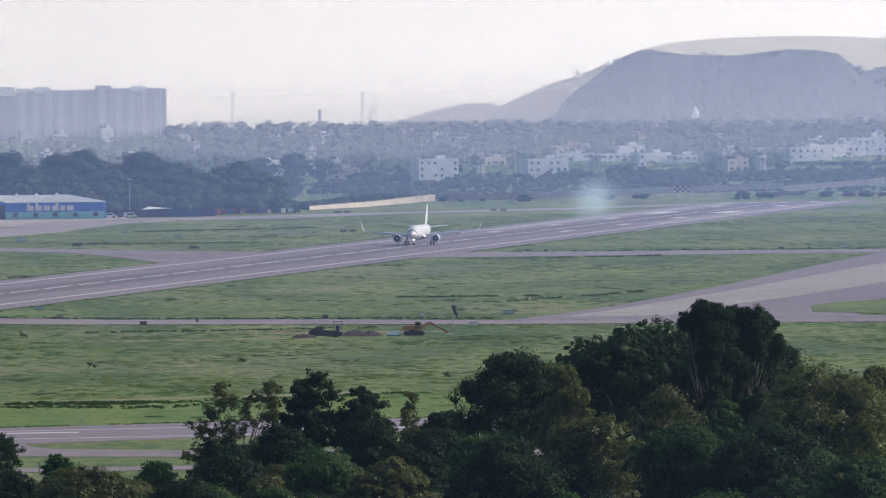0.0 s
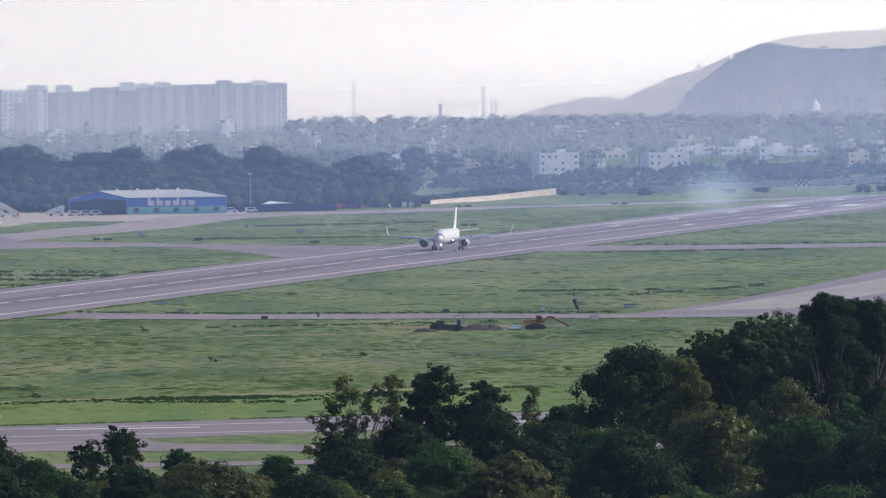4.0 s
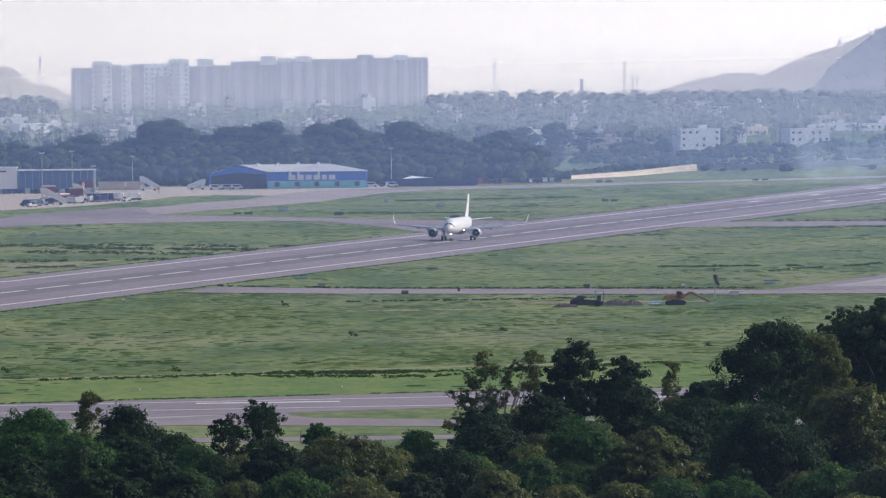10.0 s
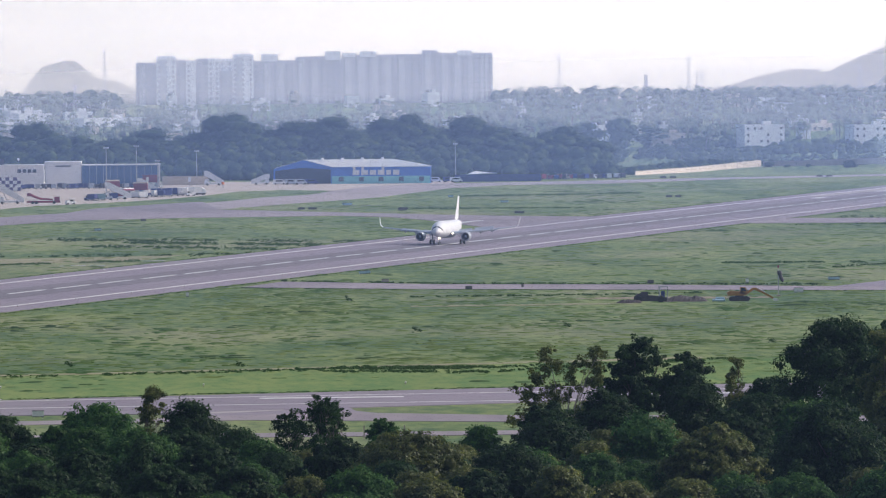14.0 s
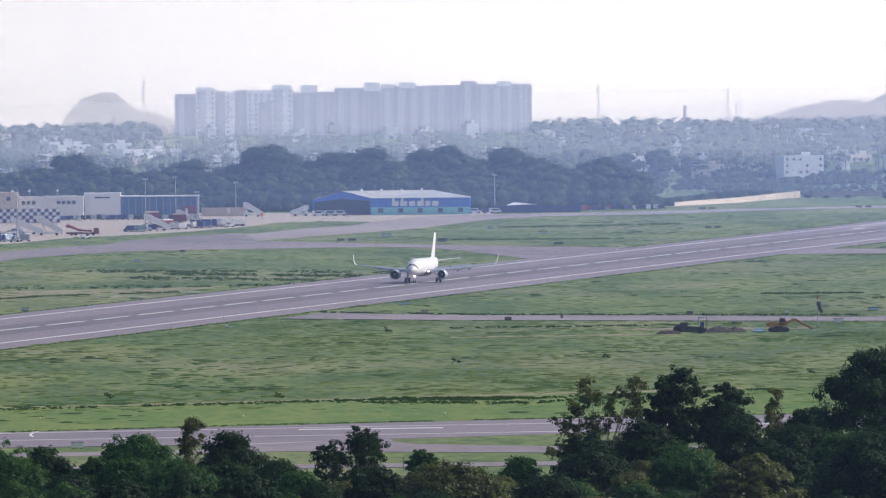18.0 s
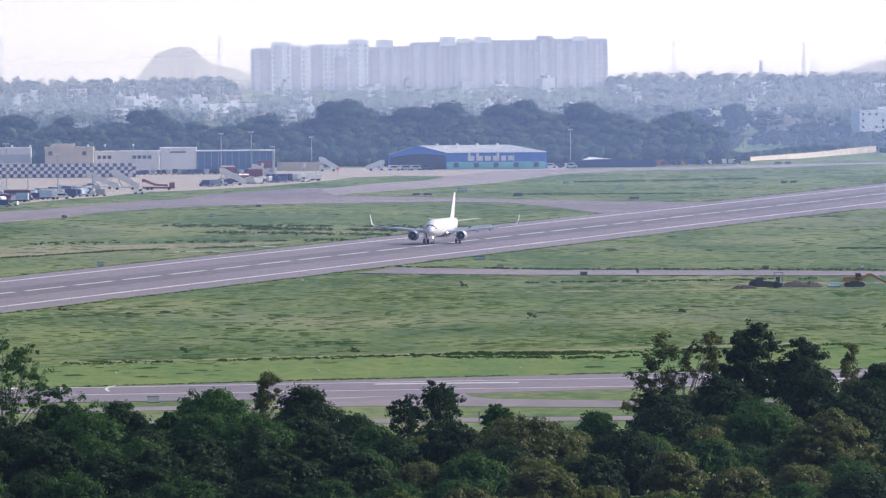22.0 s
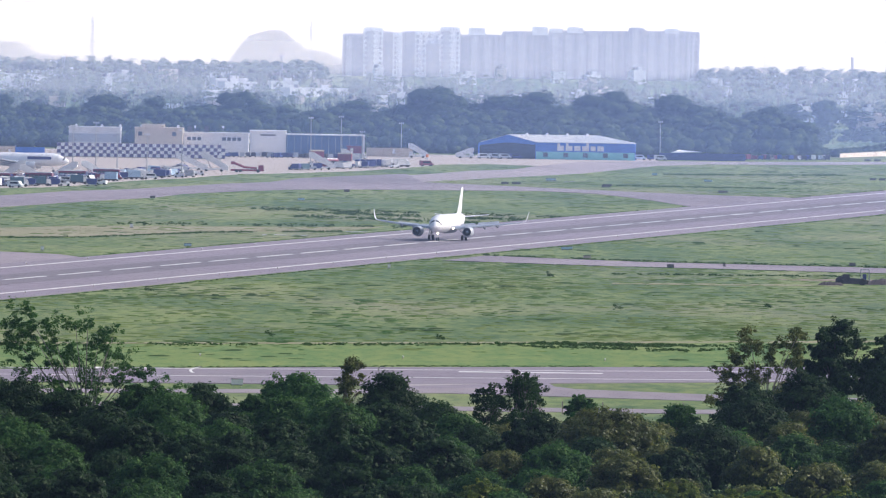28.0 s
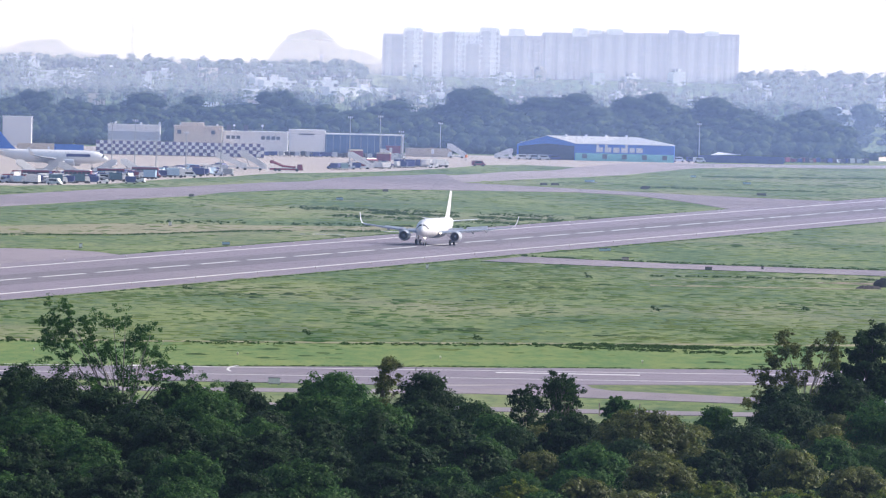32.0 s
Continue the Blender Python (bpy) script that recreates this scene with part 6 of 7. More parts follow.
for x, y, turn, h in ((-122, 3560, 20, 4.6), (-116, 3590, 160, 5.0), (-110, 3575, 8, 4.0), (-102, 3640, 170, 4.2), (-94, 3655, 15, 4.4)):
    stair_truck("white boarding stairs among the parked vehicles", random.choice((PANELW, AQUAV, NAVY)), G(x, y, turn), h, 8)
for x, y, turn in ((-119, 3530, 6), (-107, 3545, 172), (-99, 3600, 4), (-90, 3650, 176)):
    bus("dark red apron bus among the parked vehicles", RED, G(x, y, turn), 8)
for x, y, turn, paint, name in ((-117.5, 3452, 160, PANELW, "white"), (-110.4, 3470, 12, TEAL, "dark teal"), (-104.6, 3490, 14, TEAL, "dark teal"), (-95.2, 3540, 8, TEAL, "dark teal"), (-88.2, 3606, 170, AQUAV, "pale blue"), (-81.0, 3652, 8, AQUAV, "pale blue"), (-75.5, 3690, 175, NAVY, "navy")):
    box_truck(name + " box truck with a white cab on the apron", paint, G(x, y, turn), 5.2)
stair_truck("grey-white boarding stairs by the hall", PANELW, G(4.0, 4310, 0), 4.2, 7.5)
stair_truck("small white boarding stairs under a sheet", PANELW, pose(21, 4322, 0.07, 0, 0, 180), 2.8, 7)
for i, (x, y, paint, name) in enumerate(((27.5, 4318, PANELW, "white"), (31.5, 4322, GREYP, "grey"), (35.0, 4320, GREYP, "grey"), (39, 4323, NAVY, "navy"), (83.6, 4352, PANELW, "white"), (88.8, 4358, NAVY, "navy"), (91.0, 4350, PANELW, "white"))):
    van(name + " service van by the hangar", paint, G(x, y, random.uniform(-15, 15)))
for i in range(34):  # the car yard beside the hangar
    x = 95 + i * 1.78
    y = 4384 + (x - 95) * 0.95 + random.uniform(-6, 8)
    paint, name = ((DARKM, "dark"), (NAVY, "navy"), (DARKM, "dark"), (GREYP, "grey"))[i % 4] if x < 120 or x > 137 else ((RED, "red"), (DARKM, "dark"), (RED, "red"), (NAVY, "navy"))[i % 4]
    if x > 148:
        paint, name = ((PANELW, "white"), (DARKM, "dark"))[i % 2]
    van(name + " car parked in the yard beside the hangar", paint, G(x, y, random.uniform(60, 120)), 4.2, 1.7, random.uniform(1.5, 2.1), "cars in the yard")
solo("yard_fence", Form().box(106.5, 4372, 0, 31, 0.2, 2.5).box(106.5, 4372, 2.5, 31, 0.3, 0.1), NAVY, "dark blue sheet fence of the yard", "fence")
aw = thing("awning", "bright white tarpaulin awning in the yard", "awning", pose(100.5, 4378, 0))
part("sheet", Form().add([(-5, -1, 2.7), (6, -1, 3.1), (6, 3, 2.9), (-2, 3, 3.7), (-5, -1, 2.6), (6, -1, 3.0), (6, 3, 2.8), (-2, 3, 3.6)], [(0, 1, 2, 3), (7, 6, 5, 4), (0, 4, 5, 1), (1, 5, 6, 2), (2, 6, 7, 3), (3, 7, 4, 0)]), PANELW, aw)
for x in (-4.5, 5.6):
    part("pole", Form().box(x, -0.8, 0, 0.1, 0.1, 2.8), STEEL, aw)

for i in range(26):  # cars along the far side of the apron
    x = -63 + i * 1.9 + clutter.uniform(-0.5, 0.5)
    paint, name = clutter.choice(((GREYP, "grey"), (PANELW, "white"), (NAVY, "navy"), (STEEL, "silver"), (DARKM, "dark")))
    van(name + " car parked before the halls", paint, G(x, 4250 + clutter.uniform(-5, 5), clutter.uniform(70, 110)), 4.2, 1.7, clutter.uniform(1.5, 2.0), "cars before the halls")
# parked aircraft, side on
parked = airliner("parked_jet", "parked white passenger jet with a blue fin", WHITE, BLUE, False)
parked.matrix_basis = pose(-122.5, 3790, 0.07, 0, 0, 82)
part("name_panel", Form().box(-2.0, -8.5, 3.9, 0.06, 7.5, 0.9), NAVY, parked, "dark blue painted name as a plain bar")

# vehicles that move on the apron
rover = tug("white tug driving slowly along the apron edge", PANELW, G(-39.8, 3847, 200))
follow = van("red and white follow-me van on the apron lane", RED, G(6.8, 4078, 10), group="")
cone = thing("orange_beacon", "orange beacon on a post by the lane", "beacon", pose(7.3, 4235, 0))
part("post", Form().box(0, 0, 0, 0.3, 0.3, 1.4), STEEL, cone)
part("drum", Form().disc((0, 0, 1.8), "z", 0.5, 1.0, 10), mat("orange_paint", (0.7, 0.2, 0.05)), cone)


# ---- airfield furniture ----
def sign_box(x, y, w, h, paint, label, legs=True):
    t = thing("airfield_sign", label, "sign", pose(x, y, 0.0), "airfield signs")
    part("panel", Form().box(0, 0, 0.25, w, 0.3, h), paint, t)
    part("frame", Form().box(0, 0.02, 0.25 + h, w + 0.1, 0.36, 0.08).box(0, 0.02, 0.19, w + 0.1, 0.36, 0.08), DARKM, t)
    for s in (-1, 1):
        part("leg", Form().box(s * w * 0.35, 0, 0, 0.1, 0.1, 0.4), STEEL, t)


DARKGREY = mat("dark_grey_panel", (0.1, 0.1, 0.1), (0.14, 0.13, 0.12), 0.8, 0.7)
AQUAP = mat("faded_blue_panel", (0.35, 0.5, 0.62), (0.42, 0.56, 0.66), 0.6, 0.6)
SIGNS = ((38.5, 2564, 1.5, 0), (54.4, 2484, 1.4, 1), (65.9, 2503, 0.5, 1), (93.3, 2530, 1.3, 1), (113.4, 2529, 0.6, 2), (119.3, 2430, 1.8, 2), (132.7, 2552, 2.3, 3), (35, 2655, 1.6, 3), (-3.1, 2435, 0.5, 2),
                   )
SIGNS += ((-28.3, 3293, 1.8, 3), (-16.8, 3464, 1.6, 1), (30.0, 3674, 2.2, 1), (33.4, 3673, 2.6, 1), (45, 3768, 3.0, 3), (60.7, 3660, 2.6, 1), (93, 3562, 2.8, 1), (149.7, 3893, 2.0, 1), (152.6, 3892, 2.0, 1),
                   (168.0, 4424, 2.4, 1), (171.6, 4424, 2.4, 1), (225.5, 4432, 2.2, 1), (229, 4432, 2.2, 1), )
SIGNS += ((274, 3435, 2.0, 2), (254.7, 3416, 1.6, 1), (80.5, 3934, 1.6, 3), (94.5, 3798, 2.4, 3), (59.9, 3635, 2.6, 1),
                   (-68.5, 3290, 1.4, 1), (-64, 2843, 0.7, 2), (-76.4, 2561, 0.7, 2), (-47, 2629, 1.6, 3), (-22.6, 1658, 1.6, 2), (36.0, 2660, 1.4, 3))
for x, y, w, k in SIGNS:
    paint, word = ((CONCRETE, "beige"), (DARKGREY, "dark grey"), (PANELW, "white"), (AQUAP, "faded blue"))[k]
    sign_box(x, y, w, 0.5 if k != 2 else 0.75, paint, word + " airfield sign box on short legs in the grass")


def edge_light(x, y, src=[]):
    if not src:
        t = thing("edge_light", "small white runway edge light on a stub", "edge light", pose(x, y, 0.1), "runway edge lights")
        part("stub", Form().disc((0, 0, 0.15), "z", 0.07, 0.3, 8), CONCRETE, t)
        part("lens", Form().disc((0, 0, 0.36), "z", 0.12, 0.18, 8), PANELW, t, "white glass lens")
        src.append(t)
    else:
        copy_thing(src[0], pose(x, y, 0.1))


for k in range(-6, 44):
    for s in (-25.5, 25.5):
        edge_light(*on_run(60 * k + 20, s)[:2])
for k in range(-2, 5):
    edge_light(k * 30, 1800 + k * 4)

# windsock
ws = thing("windsock", "dark limp windsock on a slim pole with a lamp", "windsock", pose(113.8, 2400, 0))
part("base", Form().box(0, 0, 0, 0.8, 0.8, 0.25), CONCRETE, ws)
part("pole", Form().tube([(0, 0, 0.2), (0, 0, 5.4)], [0.1, 0.06], 8), STEEL, ws)
part("hoop", Form().disc((0.2, 0, 5.0), "z", 0.4, 0.1, 12), STEEL, ws)
part("sock", Form().loft([[(cx + r * math.cos(2 * math.pi * j / 10), r * math.sin(2 * math.pi * j / 10), z) for j in range(10)] for z, cx, r in ((5.05, 0.2, 0.42), (4.5, 0.28, 0.5), (4.0, 0.42, 0.4), (3.5, 0.62, 0.42), (3.05, 0.8, 0.3), (2.8, 0.85, 0.1))]), DARKM, ws, "limp dark fabric sock", True)
part("lamp", Form().disc((0, 0, 5.9), "z", 0.16, 0.5, 8), RED, ws, "red obstruction lamp")

# excavator
ex = thing("excavator", "yellow tracked excavator with its boom stretched low", "excavator", pose(104.3, 2360, 0))
for s in (-1, 1):
    part("track", Form().prism([(-2.0, 0.25), (-1.7, 0.0), (1.7, 0.0), (2.0, 0.3), (2.0, 0.65), (1.6, 0.9), (-1.6, 0.9), (-2.0, 0.6)], s * 1.05 - 0.3, s * 1.05 + 0.3), DARKM, ex, "dark steel crawler track")
part("turntable", Form().disc((0, 0, 1.0), "z", 0.9, 0.3, 14), DARKM, ex)
part("body", Form().prism([(-2.3, 1.1), (1.4, 1.1), (1.4, 1.5), (0.2, 1.9), (-1.9, 2.0), (-2.4, 1.7)], -1.2, 1.2), YELLOW, ex, "weathered yellow body")
part("cab", Form().prism([(0.1, 1.4), (1.4, 1.4), (1.5, 2.0), (1.15, 2.7), (0.1, 2.75)], -1.2, -0.2), YELLOW, ex)
part("cab_glass", Form().prism([(0.25, 1.9), (1.3, 1.9), (1.02, 2.55), (0.25, 2.6)], -1.24, -0.16), GLASS, ex, "dark cab glass")
part("boom", Form().prism([(1.0, 1.5), (2.6, 2.6), (3.3, 2.55), (5.2, 1.45), (5.1, 1.15), (3.1, 2.1), (2.7, 2.1), (1.3, 1.2)], -0.2, 0.2), YELLOW, ex)
part("arm", Form().prism([(4.9, 1.55), (5.3, 1.5), (6.9, 0.5), (6.8, 0.25), (5.1, 1.1)], -0.17, 0.17), YELLOW, ex)
part("bucket", Form().prism([(6.6, 0.55), (7.1, 0.5), (7.6, 0.25), (7.4, -0.0), (6.8, 0.02), (6.5, 0.3)], -0.5, 0.5), PANELW, ex, "pale worn bucket")
part("ram", Form().tube([(1.3, 0, 1.3), (2.9, 0, 2.2)], 0.09, 6).tube([(3.2, 0, 2.65), (4.95, 0, 1.75)], 0.08, 6), STEEL, ex, "bare steel rams")

# dark roller with a canopy, and a pile of earth
rl = thing("road_roller", "dark earth-mover with an open canopy frame", "earth mover", pose(86.5, 2352, 0))
part("chassis", Form().prism([(-3.0, 0.3), (3.3, 0.3), (3.4, 1.0), (1.6, 1.3), (-1.0, 1.5), (-2.2, 1.8), (-3.0, 1.2)], -0.9, 0.9), DARKM, rl)
part("engine_hood", Form().box(-1.0, 0, 1.3, 1.6, 1.2, 0.8, 0.8), DARKM, rl)
part("seat", Form().box(2.6, 0, 1.0, 0.7, 0.9, 1.2), NAVY, rl)
for x in (1.9, 3.5):
    for y in (-0.8, 0.8):
        part("canopy_post", Form().box(x, y, 0.9, 0.13, 0.13, 2.1), STEEL, rl)
part("canopy", Form().box(2.7, 0, 3.0, 1.9, 1.8, 0.16), STEEL, rl, "pale canopy roof")
for x in (-2.1, 2.2):
    part("wheel", Form().disc((x, 0, 0.7), "y", 0.7, 1.9, 18), BLACK, rl)


def heap(name, x, y, L, W, h, material, label, seed):
    f, n, m = Form(), 26, 9
    for j in range(m):
        for i in range(n):
            u, v = i / (n - 1), j / (m - 1)
            k = (math.sin(math.pi * u) ** 0.5) * math.sin(math.pi * v)
            b = 0.75 + 0.5 * noise.noise(Vector((u * 6, v * 3, seed))) + 0.25 * noise.noise(Vector((u * 19, v * 9, seed)))
            f.v.append((x + (u - 0.5) * L, y + (v - 0.5) * W, -0.03 + max(0, h * k * b)))
    f.f = [(j * n + i, j * n + i + 1, (j + 1) * n + i + 1, (j + 1) * n + i) for j in range(m - 1) for i in range(n - 1)]
    return solo(name, f, material, label, "earth pile")


heap("earth_pile", 93.8, 2363, 9.0, 9, 1.5, SOIL, "low pile of dark dug earth", 3)
heap("earth_pile", 82.5, 2350, 5.0, 6, 1.0, SOIL, "low pile of dark dug earth", 7)
solo("pipe_bundle", Form().tube([(99.0, 2359, 0.25), (101.5, 2359, 0.3)], 0.25, 8).tube([(99.2, 2358.4, 0.25), (101.2, 2358.4, 0.25)], 0.22, 8).tube([(99.6, 2358.8, 0.65), (101.3, 2358.8, 0.65)], 0.22, 8), AQUAP, "bundle of pale blue-green pipes in the grass", "pipes")

# bare earth, puddles, low banks
sheet("bare_earth", [(70, 2392), (78, 2402), (96, 2404), (112, 2398), (112, 2388), (90, 2384)], 0.03, 0.1, DIRT, "bare trodden earth by the machines", "ground")
sheet("bare_strip", [(-105, 2790), (-76, 2868), (-46, 2880), (-12, 2906), (-4, 2919), (-15, 2847), (-45, 2812), (-72, 2725), (-105, 2680)], 0.03, 0.1, STRAW, "straw-coloured strip of dry earth", "ground")
sheet("bare_track", [(40, 2330), (70, 2336), (84, 2340), (84, 2352), (66, 2350), (40, 2342)], 0.03, 0.1, STRAW, "worn straw track in the grass", "ground")
sheet("mown_verge", [(-150, 1703), (-62, 1719), (-15, 1753), (55, 1792), (110, 1803), (300, 1831), (300, 1960), (80, 1936), (28, 1903), (-15, 1874), (-70, 1847), (-150, 1810)], 0.02, 0.1, MOWN, "bright mown verge beside the crossing runway", "ground")
sheet("bare_near", [(-70, 1848), (-15, 1876), (28, 1905), (80, 1938), (80, 1950), (28, 1914), (-15, 1884), (-70, 1856)], 0.03, 0.1, STRAW, "pale dry track along the ditch", "ground")
PUDDLE = mat("water", (0.25, 0.27, 0.3), (0.3, 0.32, 0.34), 0.3, 0.08)
for x0, x1, y in ((-33, -27, 2787), (-26, -22.5, 2786), (-14, -9, 2842), (21, 27, 2905), (44, 52, 3766)):
    sheet("puddle", [(x0, y - 3), (x1, y - 2), (x1 + 0.5, y + 3), (x0 + 0.4, y + 3)], 0.05, 0.1, PUDDLE, "shallow bright puddle in the grass", "water")

# ---- tufts of grass and low scrub, denser in drifts ----
def tufts(name, n, x_of, y0, y1, size, material, label, seed, keep):
    r = random.Random(seed)
    f = Form()
    made = 0
    while made < n:
        y = y0 + (y1 - y0) * r.random() ** 0.8
        lo, hi = x_of(y)
        x = r.uniform(lo, hi)
        if not keep(x, y, r):
            continue
        made += 1
        k = size * r.uniform(0.5, 1.8)
        w, d, h, o = k * r.uniform(1.6, 5.0), k * r.uniform(4.0, 9.0), k * r.uniform(0.12, 0.42), len(f.v)
        for q, z in ((1.0, -0.02), (0.68, 0.72 * h)):  # a low lopsided hummock
            f.v += [(x + q * w * math.cos(0.9 * j) * r.uniform(0.75, 1.2), y + q * d * math.sin(0.9 * j), z * r.uniform(0.6, 1.2)) for j in range(7)]
        f.v.append((x + r.uniform(-0.3, 0.3) * w, y, h))
        f.f += [(o + j, o + (j + 1) % 7, o + 7 + (j + 1) % 7, o + 7 + j) for j in range(7)] + [(o + 7 + j, o + 7 + (j + 1) % 7, o + 14) for j in range(7)]
    return solo(name, f, material, label, "grass", kind="stuff")


def inside(pts, x, y):
    hit, j = False, len(pts) - 1
    for i in range(len(pts)):
        (xa, ya), (xb, yb) = pts[i], pts[j]
        if (ya > y) != (yb > y) and x < (xb - xa) * (y - ya) / (yb - ya) + xa:
            hit = not hit
        j = i
    return hit


def paved(x, y):
    """Whether a place lies on the runways, taxiways or apron."""
    return y > 4580 or any(inside(pts, x, y) for pts in PAVED)


def drift(x, y, r):
    if paved(x, y):
        return False
    v = noise.noise(Vector((x * 0.03, y * 0.012, 1))) + 0.6 * noise.noise(Vector((x * 0.11, y * 0.04, 5)))
    return r.random() < 0.2 + 0.9 * max(0.0, v + 0.1)


def dark_drift(x, y, r):
    if paved(x, y):
        return False
    v = noise.noise(Vector((x * 0.02, y * 0.02, 9))) + 0.7 * noise.noise(Vector((x * 0.09, y * 0.05, 2)))
    return v > 0.32 + 0.5 * r.random()


span = lambda y: (-0.039 * y, 0.087 * y)
tufts("grass_tufts", 7500, span, 1840, 2560, 0.26, TUFT, "uneven hummocks of green and straw grass", 1, drift)
tufts("grass_tufts", 4500, span, 2500, 4300, 0.3, TUFT, "uneven hummocks of green and straw grass", 2, drift)
tufts("weed_clumps", 1300, span, 1780, 4200, 0.3, SCRUB, "dark clumps of weeds in drifts", 3, dark_drift)
# dark weedy banks along ditches
def bank(pts, n, size, seed, spread=2.0):
    r = random.Random(seed)
    f, lobes = Form(), []
    for i in range(n):
        q = r.random() * (len(pts) - 1)
        k = int(q)
        a, b = pts[k], pts[k + 1]
        x, y = a[0] + (b[0] - a[0]) * (q - k), a[1] + (b[1] - a[1]) * (q - k) + r.gauss(0, spread)
        if paved(x, y) or noise.noise(Vector((x * 0.08, seed, 0))) < -0.28:
            continue
        w, h = size * r.uniform(0.5, 2.2), size * r.uniform(0.1, 0.5)
        if size >= 0.3:
            lobes.append((x, y, h * 0.3, w, 1.2, h))
            continue
        o = len(f.v)
        f.v += [(x - w, y, -0.05), (x + w, y + 0.4, -0.05), (x + w * 0.6, y + 0.4, h), (x - w * 0.6, y, h * 0.8)]
        f.f.append((o, o + 1, o + 2, o + 3))
    if lobes:
        f = crown_mesh("ditch_weeds", lobes, 26 * len(lobes), 0.17, seed, 0.14 + 0.1 * size, 0, -0.1, 0.7, 0.3, 8)
    return solo("ditch_weeds", f, SCRUB, "dark line of weeds along a ditch", "weeds", kind="stuff")


for i, (pts, n, size) in enumerate((([(-70, 1842), (-16, 1870), (28, 1900), (46, 1897), (85, 1935)], 800, 0.36), ([(20, 1895), (34, 1892), (46, 1893)], 260, 0.6), ([(18, 1880), (44, 1870), (76, 1930)], 260, 0.4),
                                    ([(-66, 1705 + 14), (0, 1765), (60, 1795), (120, 1808)], 1500, 0.24), ([(-30, 3050), (10, 3000), (40, 2965)], 420, 0.5), ([(-40, 3150), (0, 3130), (50, 3080)], 420, 0.5),
                                    ([(-20, 3100), (30, 3040)], 420, 0.5), ([(63, 3682), (123, 3672)], 240, 0.6), ([(84, 3960), (145, 4010)], 300, 0.7), ([(-70, 2905), (-10, 2915), (20, 2930)], 300, 0.5),
                                    ([(17, 2590), (50, 2552), (92, 2532), (130, 2512)], 420, 0.35), ([(140, 2700), (165, 2760), (185, 2830)], 200, 0.4), ([(118, 2760), (150, 2755)], 160, 0.6), ([(178, 3432), (285, 3412)], 320, 0.5),
                                    ([(160, 3310), (200, 3316), (215, 3330)], 160, 0.7), ([(40, 2420), (75, 2425), (100, 2440)], 200, 0.35),
                                    ([(-98, 2692), (-72, 2719), (-45, 2806), (-15, 2841)], 420, 0.45), ([(8, 2522), (37, 2497), (89, 2469), (127, 2450), (202, 2433), (420, 2421)], 1400, 0.26), ([(17, 2586), (49, 2546), (91, 2526), (129, 2495)], 500, 0.26),
                                    ([on_run(q, 33)[:2] for q in range(-500, 2000, 250)], 2600, 0.28), ([on_run(q, -33)[:2] for q in range(-500, 2000, 250)], 2000, 0.26))):
    bank(pts, n, size, 40 + i, 11.0 if size == 0.5 else 1.6 if size < 0.3 else 3.5)
# scattered weed bushes
r = random.Random(31)
for i in range(14):
    y = r.uniform(1780, 2420)
    x = r.uniform(-0.038 * y, 0.086 * y)
    if paved(x, y):
        continue
    t = thing("weed_bush", "small dark weed bush in the grass", "bush", pose(x, y, 0), "weed bushes")
    part("leaves", crown_mesh("leaves", [(0, 0, 0.45, 0.7, 0.6, 0.6), (0.6, 0.1, 0.3, 0.5, 0.5, 0.4), (-0.4, 0, 0.8, 0.3, 0.3, 0.5)], 420, 0.09, 400 + i, 0.22, 0, -0.6, 0.7, 0.6, 12), SCRUB, t)

# fence of posts at the wood's edge
for i in (8, 9, 11, 12, 13, 17, 19):
    solo("fence_post", Form().box(0, 0, 0, 0.16, 0.16, 1.7), CONCRETE, "weathered concrete fence post", "fence post", pose(-8 + 2.6 * i, 1558 + 0.4 * i, 0), "perimeter fence posts")

# ---- tyre smoke over the touch-down zone ----
def puff(name, alpha, r, seed):
    m, blend, n, k = veil("tyre_smoke", (0.6, 0.82, 0.95), alpha)
    lw, rng = n.new("ShaderNodeTexCoord"), n.new("ShaderNodeMapRange")
    ln = n.new("ShaderNodeVectorMath")
    ln.operation = "LENGTH"
    k.new(lw.outputs["Object"], ln.inputs[0]), k.new(ln.outputs["Value"], rng.inputs["Value"])
    rng.inputs["From Min"].default_value, rng.inputs["From Max"].default_value = 0.0, r
    rng.inputs["To Min"].default_value, rng.inputs["To Max"].default_value = alpha, 0.0
    rng.interpolation_type = "SMOOTHSTEP"
    nz, mul = n.new("ShaderNodeTexNoise"), n.new("ShaderNodeMath")
    nz.inputs["Scale"].default_value = 0.35
    mul.operation = "MULTIPLY"
    k.new(lw.outputs["Object"], nz.inputs["Vector"])
    k.new(rng.outputs[0], mul.inputs[0]), k.new(nz.outputs[0], mul.inputs[1]), k.new(mul.outputs[0], blend.inputs["Fac"])
    f = Form()
    f.add([(r * math.cos(2 * math.pi * j / 20), 0.6 * math.sin(j), r * math.sin(2 * math.pi * j / 20)) for j in range(20)], [tuple(range(20))])
    return part(name, f, m)


smoke = thing("tyre_smoke", "thin pale blue cloud of tyre smoke drifting off", "smoke", pose(243, 4090, 7))
puffs = []
for i, (x, y, z, rr, a) in enumerate(((0, 0, 0, 7.5, 0.36), (-2.5, 5, 2, 6.0, 0.3), (2.5, 10, -1, 6.5, 0.3), (1, 15, 3, 6.0, 0.26), (-5, 20, -2, 6.5, 0.22), (4, 25, 2, 6.0, 0.24), (-1, 30, -1, 7.0, 0.28), (0.5, 35, 1, 6.5, 0.24))):
    p = puff("puff", a * 0.55, rr * 1.3, i)
    p.parent = smoke
    p.location = (x, y, z)
    puffs.append(p)


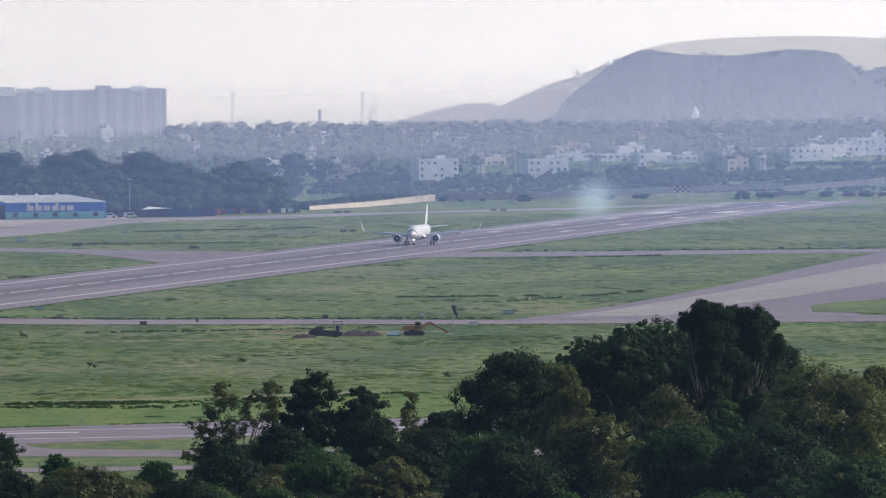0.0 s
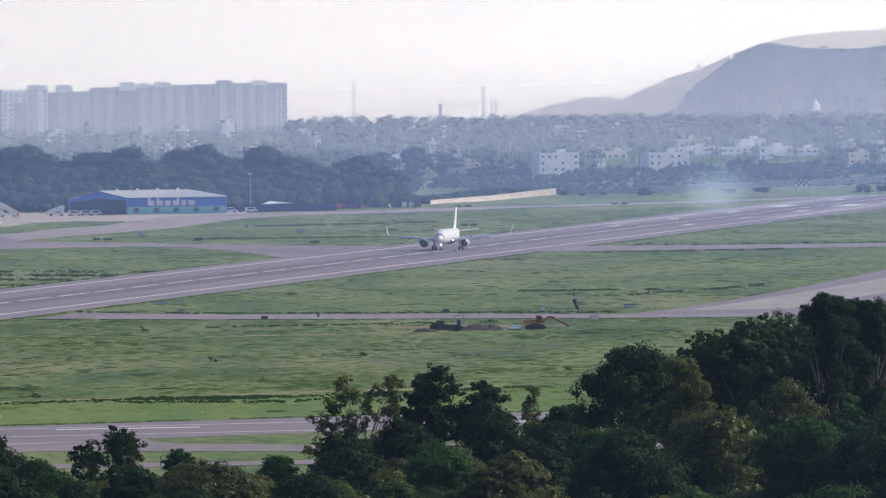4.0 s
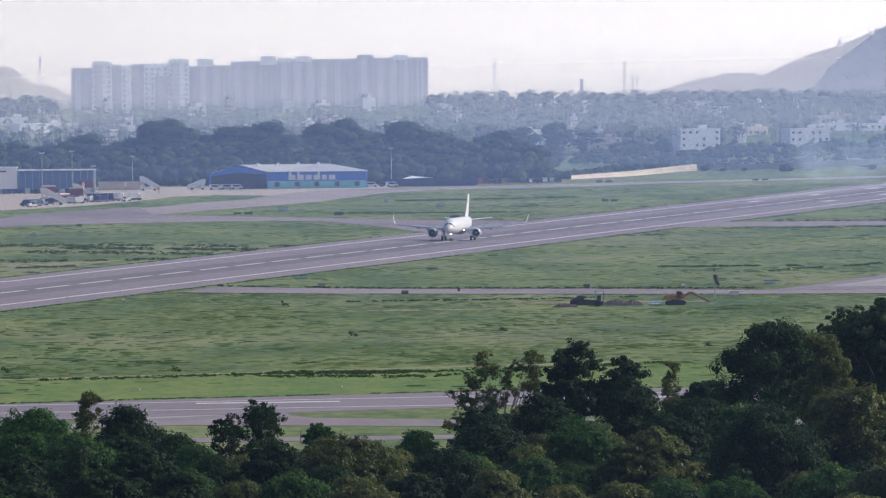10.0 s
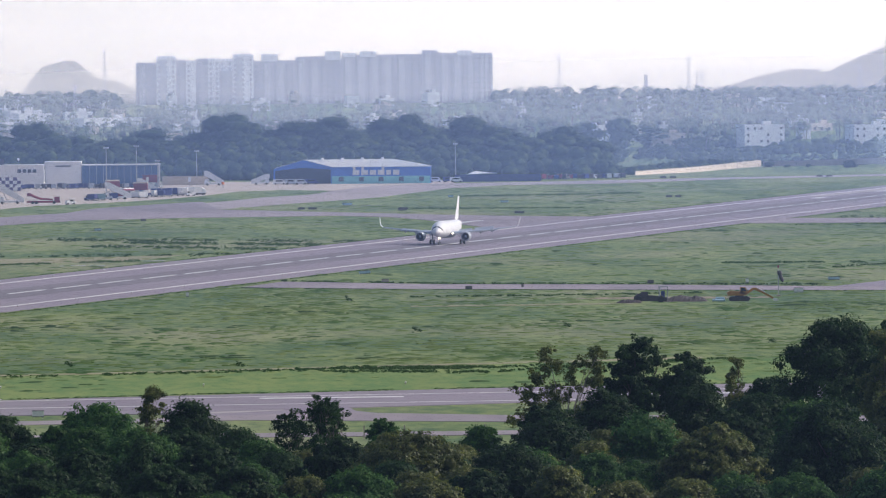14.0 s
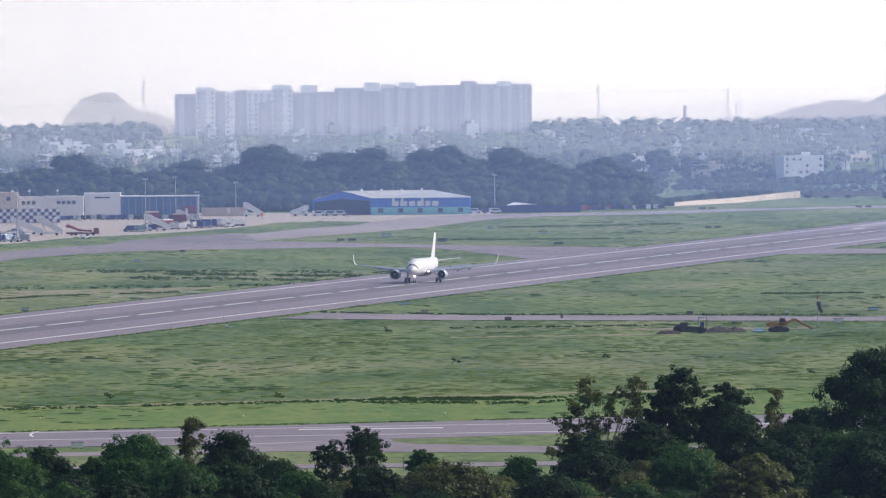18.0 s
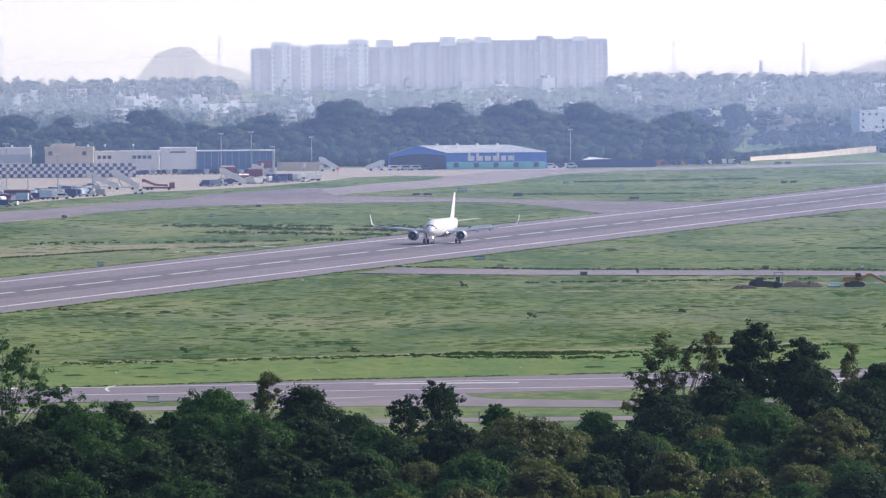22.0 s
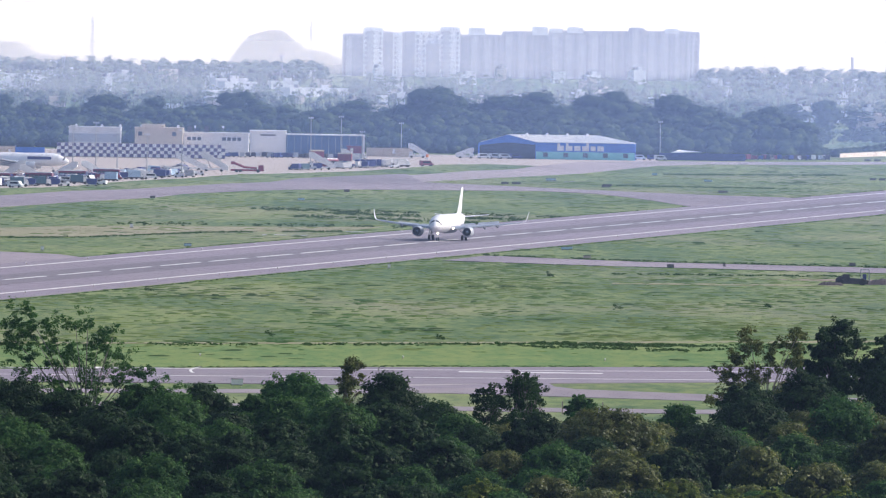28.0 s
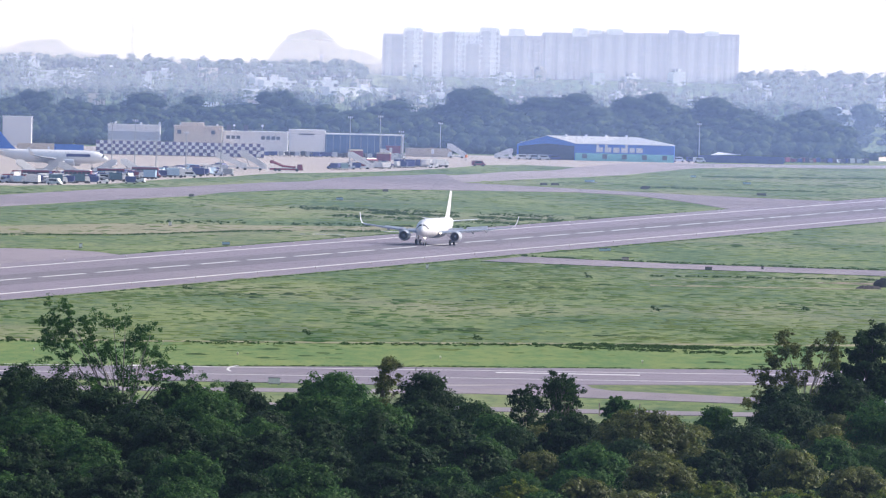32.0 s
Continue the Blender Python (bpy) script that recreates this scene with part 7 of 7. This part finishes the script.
# ---- haze: tinted sheets in place of hazy air, thinning towards the ground, and the bright sky behind ----
scene.cycles.transparent_max_bounces = 24
# each sheet's tint and density put the haze's pale light over what lies behind
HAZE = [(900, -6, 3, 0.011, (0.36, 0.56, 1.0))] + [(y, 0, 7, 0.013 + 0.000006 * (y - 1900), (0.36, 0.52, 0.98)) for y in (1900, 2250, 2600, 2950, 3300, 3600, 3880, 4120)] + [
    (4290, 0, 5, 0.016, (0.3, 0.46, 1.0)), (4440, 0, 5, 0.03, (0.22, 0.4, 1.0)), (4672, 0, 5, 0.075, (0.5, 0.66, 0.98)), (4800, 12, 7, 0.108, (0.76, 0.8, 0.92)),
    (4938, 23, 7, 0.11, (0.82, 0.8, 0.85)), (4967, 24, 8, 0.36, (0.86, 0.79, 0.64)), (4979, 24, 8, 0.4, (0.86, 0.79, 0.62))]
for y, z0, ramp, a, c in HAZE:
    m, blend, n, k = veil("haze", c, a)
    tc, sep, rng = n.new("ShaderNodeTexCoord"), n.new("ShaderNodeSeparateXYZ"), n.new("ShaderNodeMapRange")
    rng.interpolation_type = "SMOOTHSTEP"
    east, wide = n.new("ShaderNodeMapRange"), n.new("ShaderNodeMath")  # near sheets denser to the right for the sun's glare; far ones set by layer
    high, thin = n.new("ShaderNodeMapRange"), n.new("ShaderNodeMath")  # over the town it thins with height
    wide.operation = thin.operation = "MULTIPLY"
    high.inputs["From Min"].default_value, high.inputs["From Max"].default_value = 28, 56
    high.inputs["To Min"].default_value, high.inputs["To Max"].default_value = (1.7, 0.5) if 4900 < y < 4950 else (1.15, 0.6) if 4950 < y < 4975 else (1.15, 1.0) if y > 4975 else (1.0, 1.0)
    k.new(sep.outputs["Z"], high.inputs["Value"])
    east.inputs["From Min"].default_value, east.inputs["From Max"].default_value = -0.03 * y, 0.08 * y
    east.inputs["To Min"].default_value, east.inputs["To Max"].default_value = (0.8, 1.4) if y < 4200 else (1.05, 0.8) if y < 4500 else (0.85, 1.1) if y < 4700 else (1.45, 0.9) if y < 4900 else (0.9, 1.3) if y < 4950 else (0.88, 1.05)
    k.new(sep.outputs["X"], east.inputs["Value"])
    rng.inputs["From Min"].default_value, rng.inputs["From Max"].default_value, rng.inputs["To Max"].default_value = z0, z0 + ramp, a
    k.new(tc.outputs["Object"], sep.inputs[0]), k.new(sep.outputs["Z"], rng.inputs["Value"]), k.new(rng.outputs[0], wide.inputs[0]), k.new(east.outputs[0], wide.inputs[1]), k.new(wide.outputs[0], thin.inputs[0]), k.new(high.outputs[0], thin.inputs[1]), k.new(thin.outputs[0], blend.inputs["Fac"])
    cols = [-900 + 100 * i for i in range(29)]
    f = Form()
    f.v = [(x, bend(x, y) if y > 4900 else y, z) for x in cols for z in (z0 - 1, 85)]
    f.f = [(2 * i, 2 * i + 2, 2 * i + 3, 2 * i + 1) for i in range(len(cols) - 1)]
    solo("haze", f, m, "thin tinted sheet put in for hazy air", "haze", kind="stuff")
m = bpy.data.materials.new("bright_sky")
m.use_nodes = True
n, k = m.node_tree.nodes, m.node_tree.links
n.remove(n["Principled BSDF"])
tc, sep, ramp, em = (n.new("ShaderNode" + x) for x in ("TexCoord", "SeparateXYZ", "ValToRGB", "Emission"))
rng = n.new("ShaderNodeMapRange")
rng.inputs["From Min"].default_value, rng.inputs["From Max"].default_value = 25, 75
k.new(tc.outputs["Object"], sep.inputs[0]), k.new(sep.outputs["Z"], rng.inputs["Value"]), k.new(rng.outputs[0], ramp.inputs["Fac"])
ramp.color_ramp.elements[0].color, ramp.color_ramp.elements[1].color = (0.55, 0.49, 0.42, 1), (1.0, 0.94, 0.83, 1)
ramp.color_ramp.elements[1].position = 0.5
k.new(ramp.outputs[0], em.inputs["Color"]), k.new(em.outputs[0], n["Material Output"].inputs["Surface"])
glow = n.new("ShaderNodeMapRange")  # brighter towards the sun
glow.inputs["From Min"].default_value, glow.inputs["From Max"].default_value, glow.inputs["To Min"].default_value, glow.inputs["To Max"].default_value = -180, 420, 0.7, 2.0
k.new(sep.outputs["X"], glow.inputs["Value"]), k.new(glow.outputs[0], em.inputs["Strength"])
f = Form()
f.v = [(x, bend(x, 4994), z) for x in cols for z in (-20, 86)]
f.f = [(2 * i, 2 * i + 2, 2 * i + 3, 2 * i + 1) for i in range(len(cols) - 1)]
solo("backdrop_sky", f, m, "bright white hazy sky over the horizon", "sky", kind="structure")


# ---- movement ----
def motions():
    walk(jet, [(t, pose(*on_run(l, 0, 0.165), 0, 0, -10.235)) for t, l in ROLL_OUT])
    walk(rover, [(0, G(-17, 4010, 215)), (8, G(-30, 3925, 215)), (13, G(-39.8, 3850, 205)), (16, G(-45.1, 3806, 205)), (19, G(-50.0, 3765, 200)), (23, G(-57, 3758, 190)), (28, G(-64, 3762, 180)), (32, G(-68, 3770, 180))])
    walk(follow, [(0, G(-2, 4062, 15)), (23, G(-1, 4064, 15)), (28, G(6.8, 4080, 15)), (32, G(11.3, 4100, 10))])
    walk(smoke, [(0, pose(243, 4090, 7)), (3.5, pose(244, 4100, 7.3)), (6, pose(242, 4110, 8)), (9, pose(240, 4120, 8.6)), (13, pose(246, 4130, 10)), (20, pose(262, 4140, 13)), (32, pose(300, 4160, 18))])
    for i, p in enumerate(puffs):  # the cloud spreads and thins as its pieces drift apart
        x, y, z = p.location
        walk(p, [(0, pose(x, y, z)), (3.5, pose(x * 1.4 + i - 3, y, z * 1.2)), (6, pose(x * 1.8 + 2 * (i - 3), y, z * 1.3)), (9, pose(x * 2.2 + 3 * (i - 3), y, z * 1.6 + 1)), (13, pose(x * 2.6 + 4 * (i - 3), y, z * 2 + 2)), (32, pose(x * 4 + 6 * (i - 3), y, z * 2 + 6))])


motions()
